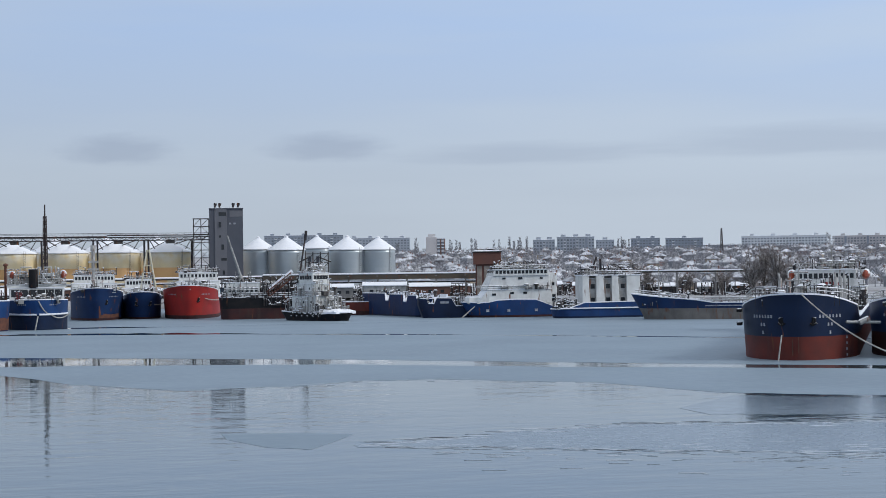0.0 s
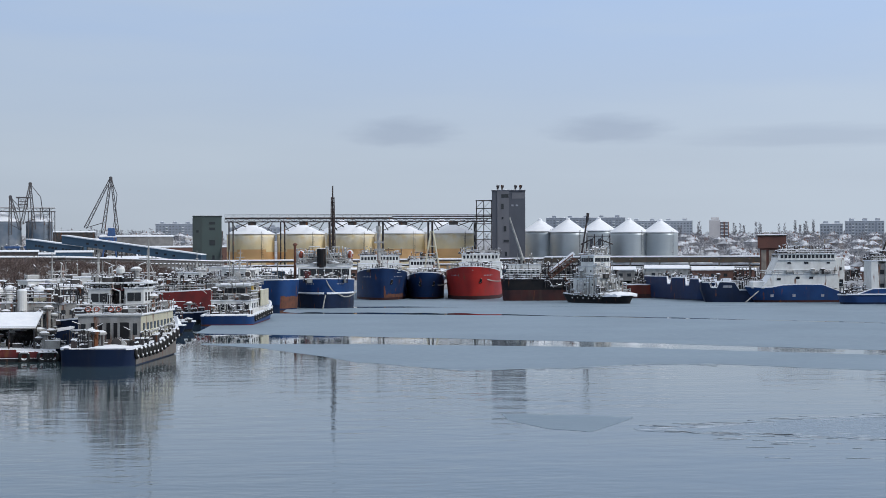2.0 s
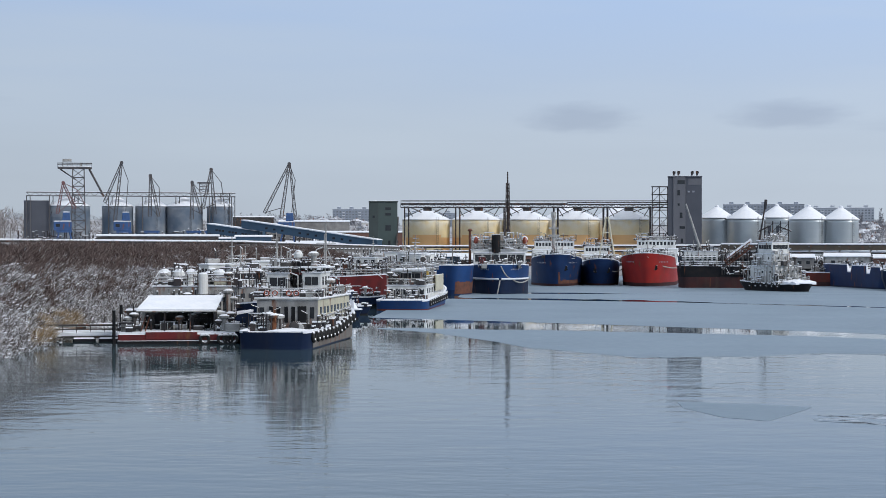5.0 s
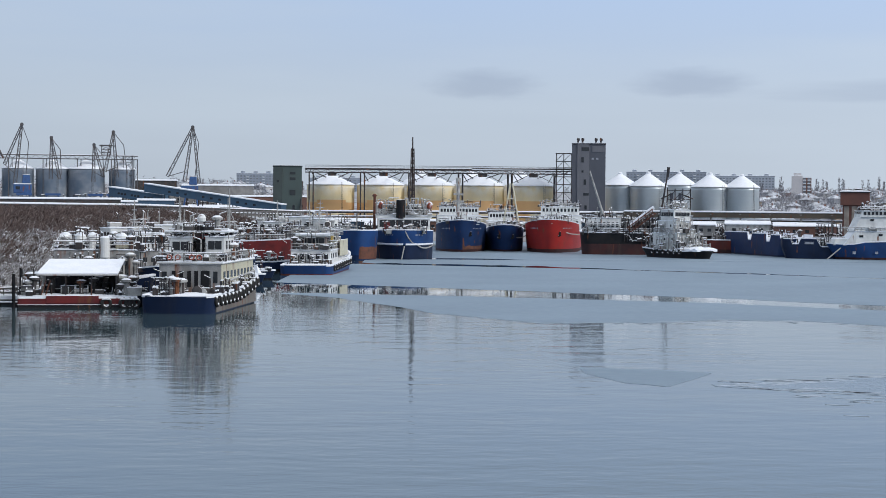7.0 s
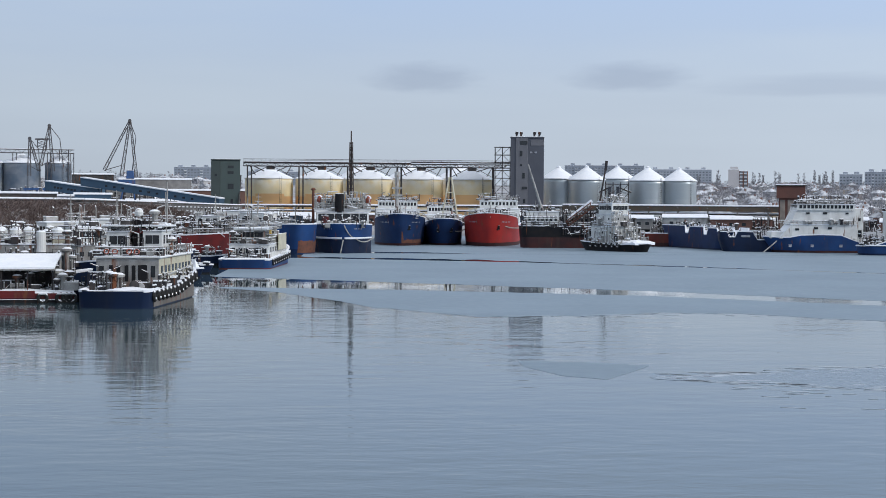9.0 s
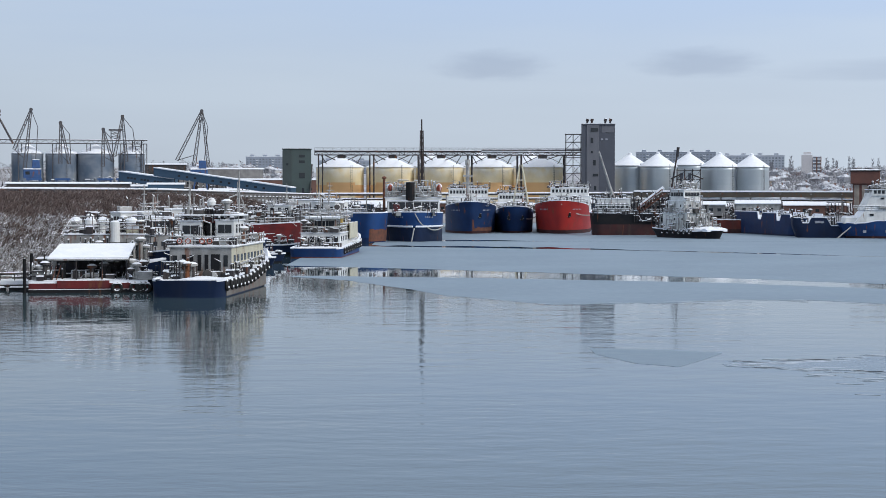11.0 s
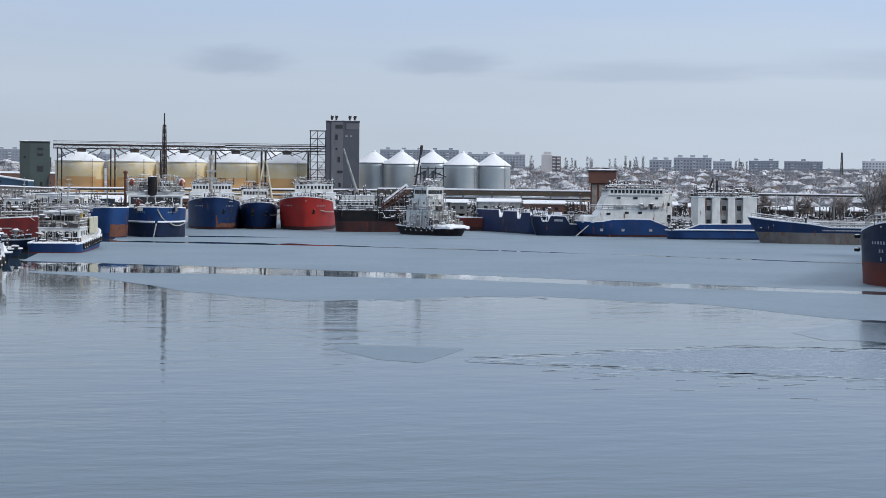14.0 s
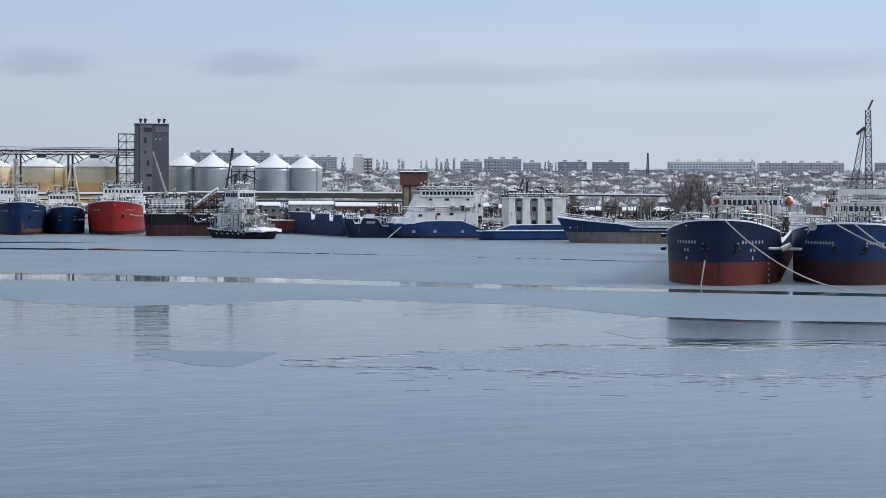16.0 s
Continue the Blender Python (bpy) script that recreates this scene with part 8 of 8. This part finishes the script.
# ---- cottages on the slope ----
HOUSE_WALLS = [surface("whitewashed_wall", (0.60, 0.59, 0.58, 1), rough=0.85, grime=0.5), surface("red_brick_wall", (0.30, 0.17, 0.14, 1), rough=0.85), surface("grey_render_wall", (0.36, 0.37, 0.40, 1), rough=0.85), surface("ochre_render_wall", (0.46, 0.37, 0.27, 1), rough=0.85), surface("weathered_timber_wall", (0.22, 0.20, 0.20, 1), rough=0.85)]
M["houseroof"] = surface("patchy_snow_on_slates", (0.80, 0.83, 0.88, 1), (0.26, 0.26, 0.29, 1), scale=0.28, grain=3, rough=0.85, bump=0.2, random_tone=0.35)
protos = []


def cottage(k, at, rz):
    rnd_ = random.Random(300 + k)
    w, dep, h, pt = rnd_.uniform(7, 11), rnd_.uniform(6.5, 9), rnd_.uniform(2.8, 4.6), rnd_.uniform(1.5, 2.8)
    ob = thing("house", ("small whitewashed house", "small red brick house", "small grey rendered house", "small ochre house", "small dark timber house")[k % 5] + " with a snow-covered roof on the slope", "house", at, rz, "houses on the slope")
    bm = bmesh.new()
    box(bm, -w / 2, w / 2, -dep / 2, dep / 2, -2.5, h)
    part("wall", bm, HOUSE_WALLS[k % 5], ob)
    bm = bmesh.new()
    ridge = w / 2 - (dep * 0.42 if k % 3 else 0.3)
    q = [(-w / 2 - 0.5, -dep / 2 - 0.6, h - 0.2), (w / 2 + 0.5, -dep / 2 - 0.6, h - 0.2), (w / 2 + 0.5, dep / 2 + 0.6, h - 0.2), (-w / 2 - 0.5, dep / 2 + 0.6, h - 0.2)]
    a, b = [bm.verts.new(c) for c in q], [bm.verts.new((x, y, z + 0.3)) for x, y, z in q]
    e, f = bm.verts.new((-ridge, 0, h + pt + 0.3)), bm.verts.new((ridge, 0, h + pt + 0.3))
    for c in (a[::-1], (b[0], b[1], f, e), (b[1], b[2], f), (b[2], b[3], e, f), (b[3], b[0], e)):
        bm.faces.new(c)
    for j in range(4):
        bm.faces.new((a[j], a[(j + 1) % 4], b[(j + 1) % 4], b[j]))
    part("roof", bm, M["houseroof"], ob, "snow-covered roof")
    window_row(ob, (-w / 2 + 0.6, -dep / 2, h * 0.55), (w / 2 - 0.6, -dep / 2, h * 0.55), 2, 1.3, 1.2, me=PANE)
    part("chimney", bevelled(w * 0.2 - 0.35, w * 0.2 + 0.35, -0.9, -0.2, h + 0.5, h + pt + 1.0, 0.05), HOUSE_WALLS[1], ob, "brick chimney")
    return ob


rh = random.Random(23)
spots = []
rows = 17
for r in range(rows):
    d = 640 + (r / (rows - 1)) ** 1.25 * 1080
    n = int(11 + 14 * r / rows)
    for k in range(n):
        az = 9.6 + 22.5 * (k + rh.uniform(0.1, 0.9)) / n
        if az < 14.6 and d < 660:
            continue
        spots.append((az, d + rh.uniform(-25, 25)))
for k in range(22):
    spots.append((rh.uniform(-9.5, -4.5), rh.uniform(1000, 1700)))
for j, (az, d) in enumerate(spots):
    at, rz = site(az, d, land(az, d)), -az + rh.choice((0, 90, 20, -25, 45, -60, 10)) + rh.uniform(-8, 8)
    if j < 15:
        protos.append(cottage(j, at, rz))
    else:
        copy_thing(protos[rh.randrange(15)], pose(*at, 0, 0, rz))

# ---- trees ----
def bare_tree_into(bm, p, h, w, rnd, n, thick, reach=0.22):
    rod(bm, p - Vector((0, 0, 0.5)), p + Vector((0, 0, h * 0.55)), thick, 5, thick * 0.4)
    for k in range(n):
        a, u = rnd.uniform(0, math.tau), rnd.uniform(0.12, 0.9)
        spread = w * (1 - abs(u - 0.45) * 1.1)
        s = p + Vector((math.cos(a), math.sin(a), 0)) * spread * rnd.uniform(0, 0.6) + Vector((0, 0, h * u))
        d = Vector((math.cos(a) * 0.7, math.sin(a) * 0.7, rnd.uniform(0.5, 1.3))).normalized()
        ribbon(bm, s, d, thick * rnd.uniform(0.8, 1.7), h * rnd.uniform(0.65, 1.35) * reach, Vector((math.cos(a), math.sin(a), 0.3)) * rnd.uniform(0, 0.5), rnd)


rt = random.Random(31)
bm = bmesh.new()
for k in range(5200):
    az = rt.uniform(9.4, 32.5) if k > 240 else rt.uniform(-10, -3)
    d = 650 + 1250 * rt.random() ** 0.8
    if az < 14.6 and d < 700:
        d += 120
    bare_tree_into(bm, site(az, d, land(az, d)), rt.uniform(4.0, 8.0), rt.uniform(1.8, 3.4), rt, 24, 0.12 + d * 0.00007)
for k in range(700):
    az = rt.uniform(-26, 33)
    d = rt.uniform(2000, 2500)
    bare_tree_into(bm, site(az, d, land(az, d)), rt.uniform(7, 12), rt.uniform(3, 5), rt, 40, 0.34, 0.16)
me = bpy.data.meshes.new("far_trees")
port_bm = bmesh.new()
for k in range(430):
    az = rt.uniform(-26, -5)
    d = rt.uniform(860, 1080)
    bare_tree_into(port_bm, site(az, d, land(az, d)), rt.uniform(6, 11) * (1.5 if az < -16 else 1.0), rt.uniform(2.6, 4.5), rt, 34, 0.24)
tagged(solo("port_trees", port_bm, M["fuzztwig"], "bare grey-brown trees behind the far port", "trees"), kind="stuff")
bm.to_mesh(me)
bm.free()
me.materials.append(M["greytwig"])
tagged(new("far_trees", me), "bare grey trees and gardens scattered over the town", "trees", "", "stuff")
bm = bmesh.new()
for az, n in ((14.7, 4), (15.0, 4), (15.2, 2), (13.0, 3), (12.75, 2), (13.5, 3), (14.2, 2), (11.5, 3), (18.3, 4), (18.5, 3), (25.1, 3), (10.9, 2)):
    for k in range(n):
        a = az + rt.uniform(-0.12, 0.12)
        p = site(a, 1750, land(a, 1750))
        bare_tree_into(bm, p, rt.uniform(13, 20), 1.5, rt, 110, 0.26, 0.10)
me = bpy.data.meshes.new("far_poplars")
bm.to_mesh(me)
bm.free()
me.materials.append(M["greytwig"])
tagged(new("far_poplars", me), "tall narrow bare poplars on the skyline", "trees", "", "stuff")


def bare_tree(az, d, h, w, seed, n=1300):
    rnd_ = random.Random(seed)
    ob = thing("tree", "tall leafless brown tree beside the quay", "tree", site(az, d, land(az, d)), 0, "bare trees by the quay")
    bm = bmesh.new()
    rod(bm, (0, 0, -0.5), (0, 0, h * 0.45), 0.32, 7, 0.2)
    tips = []
    for k in range(22):
        a, u = rnd_.uniform(0, math.tau), rnd_.uniform(0.05, 0.4)
        q = Vector((math.cos(a) * w * rnd_.uniform(0.3, 0.9), math.sin(a) * w * rnd_.uniform(0.3, 0.9), h * rnd_.uniform(0.3, 0.92)))
        rod(bm, (0, 0, h * u), q, 0.13, 5, 0.05)
        tips.append((Vector((0, 0, h * u)), q))
    part("trunk", bm, M["bark"], ob)
    bm = bmesh.new()
    for k in range(n):
        s, q = rnd_.choice(tips)
        p = s.lerp(q, rnd_.uniform(0.25, 1.05))
        a = rnd_.uniform(0, math.tau)
        ribbon(bm, p, Vector((math.cos(a) * 0.8, math.sin(a) * 0.8, rnd_.uniform(0.2, 1.3))).normalized(), 0.11, rnd_.uniform(1.0, 2.4), Vector((math.cos(a), math.sin(a), 0.5)) * 0.5, rnd_)
    part("crown", bm, M["fuzztwig"], ob, "crown of bare grey-brown twigs")


# bark tone raised too, for the haze over the quay
M["bark"] = surface("haze_paled_brown_bark", (0.13, 0.11, 0.10, 1), rough=0.95, grain=8, bump=0.5)
for az, d, h, w, s in ((22.55, 470, 12.5, 4.2, 1), (22.95, 475, 15.0, 4.2, 2), (23.4, 470, 14.0, 4.2, 10), (23.8, 468, 12.0, 4.0, 3), (24.3, 480, 11.0, 3.8, 9), (21.6, 520, 8.0, 3.6, 11), (20.4, 525, 7.5, 3.6, 12), (18.2, 520, 9.5, 3.2, 4), (18.75, 525, 11.0, 3.2, 5), (19.2, 530, 9.0, 3.0, 6), (17.0, 545, 8.5, 3.0, 7), (15.3, 560, 8.5, 3.0, 8)):
    bare_tree(az, d, h, w, s)


# ---- lattice derrick on the far quay ----
def derrick():
    d = 425.0
    ob = thing("derrick_crane", "tall dark lattice derrick crane behind the tankers", "crane", site(28.6, d), -28.6)
    bm = bmesh.new()
    lattice(bm, (0.9, 0, 2.5), (0.2, 0, 30.5), 1.7, 18, 0.16, 0.12, 1.2)
    part("mast", bm, M["cranedark"], ob)
    bm = bmesh.new()
    lattice(bm, (-4.4, 0, 2.5), (-0.8, 0, 26.0), 2.2, 12, 0.14, 0.09, 0.8)
    rod(bm, (0.2, 0, 30.5), (1.3, 0, 33.0), 0.25, 5)
    rod(bm, (-2.4, 0, 24.8), (-0.4, 0, 26.5), 0.4, 6)
    box(bm, -5.2, 1.5, -1.2, 1.2, 14.0, 14.3)
    part("boom", bm, M["cranedark"], ob)
    part("cab", bevelled(-3, 3, -2, 2, 3, 7, 0.15), M["gear"], ob)


derrick()
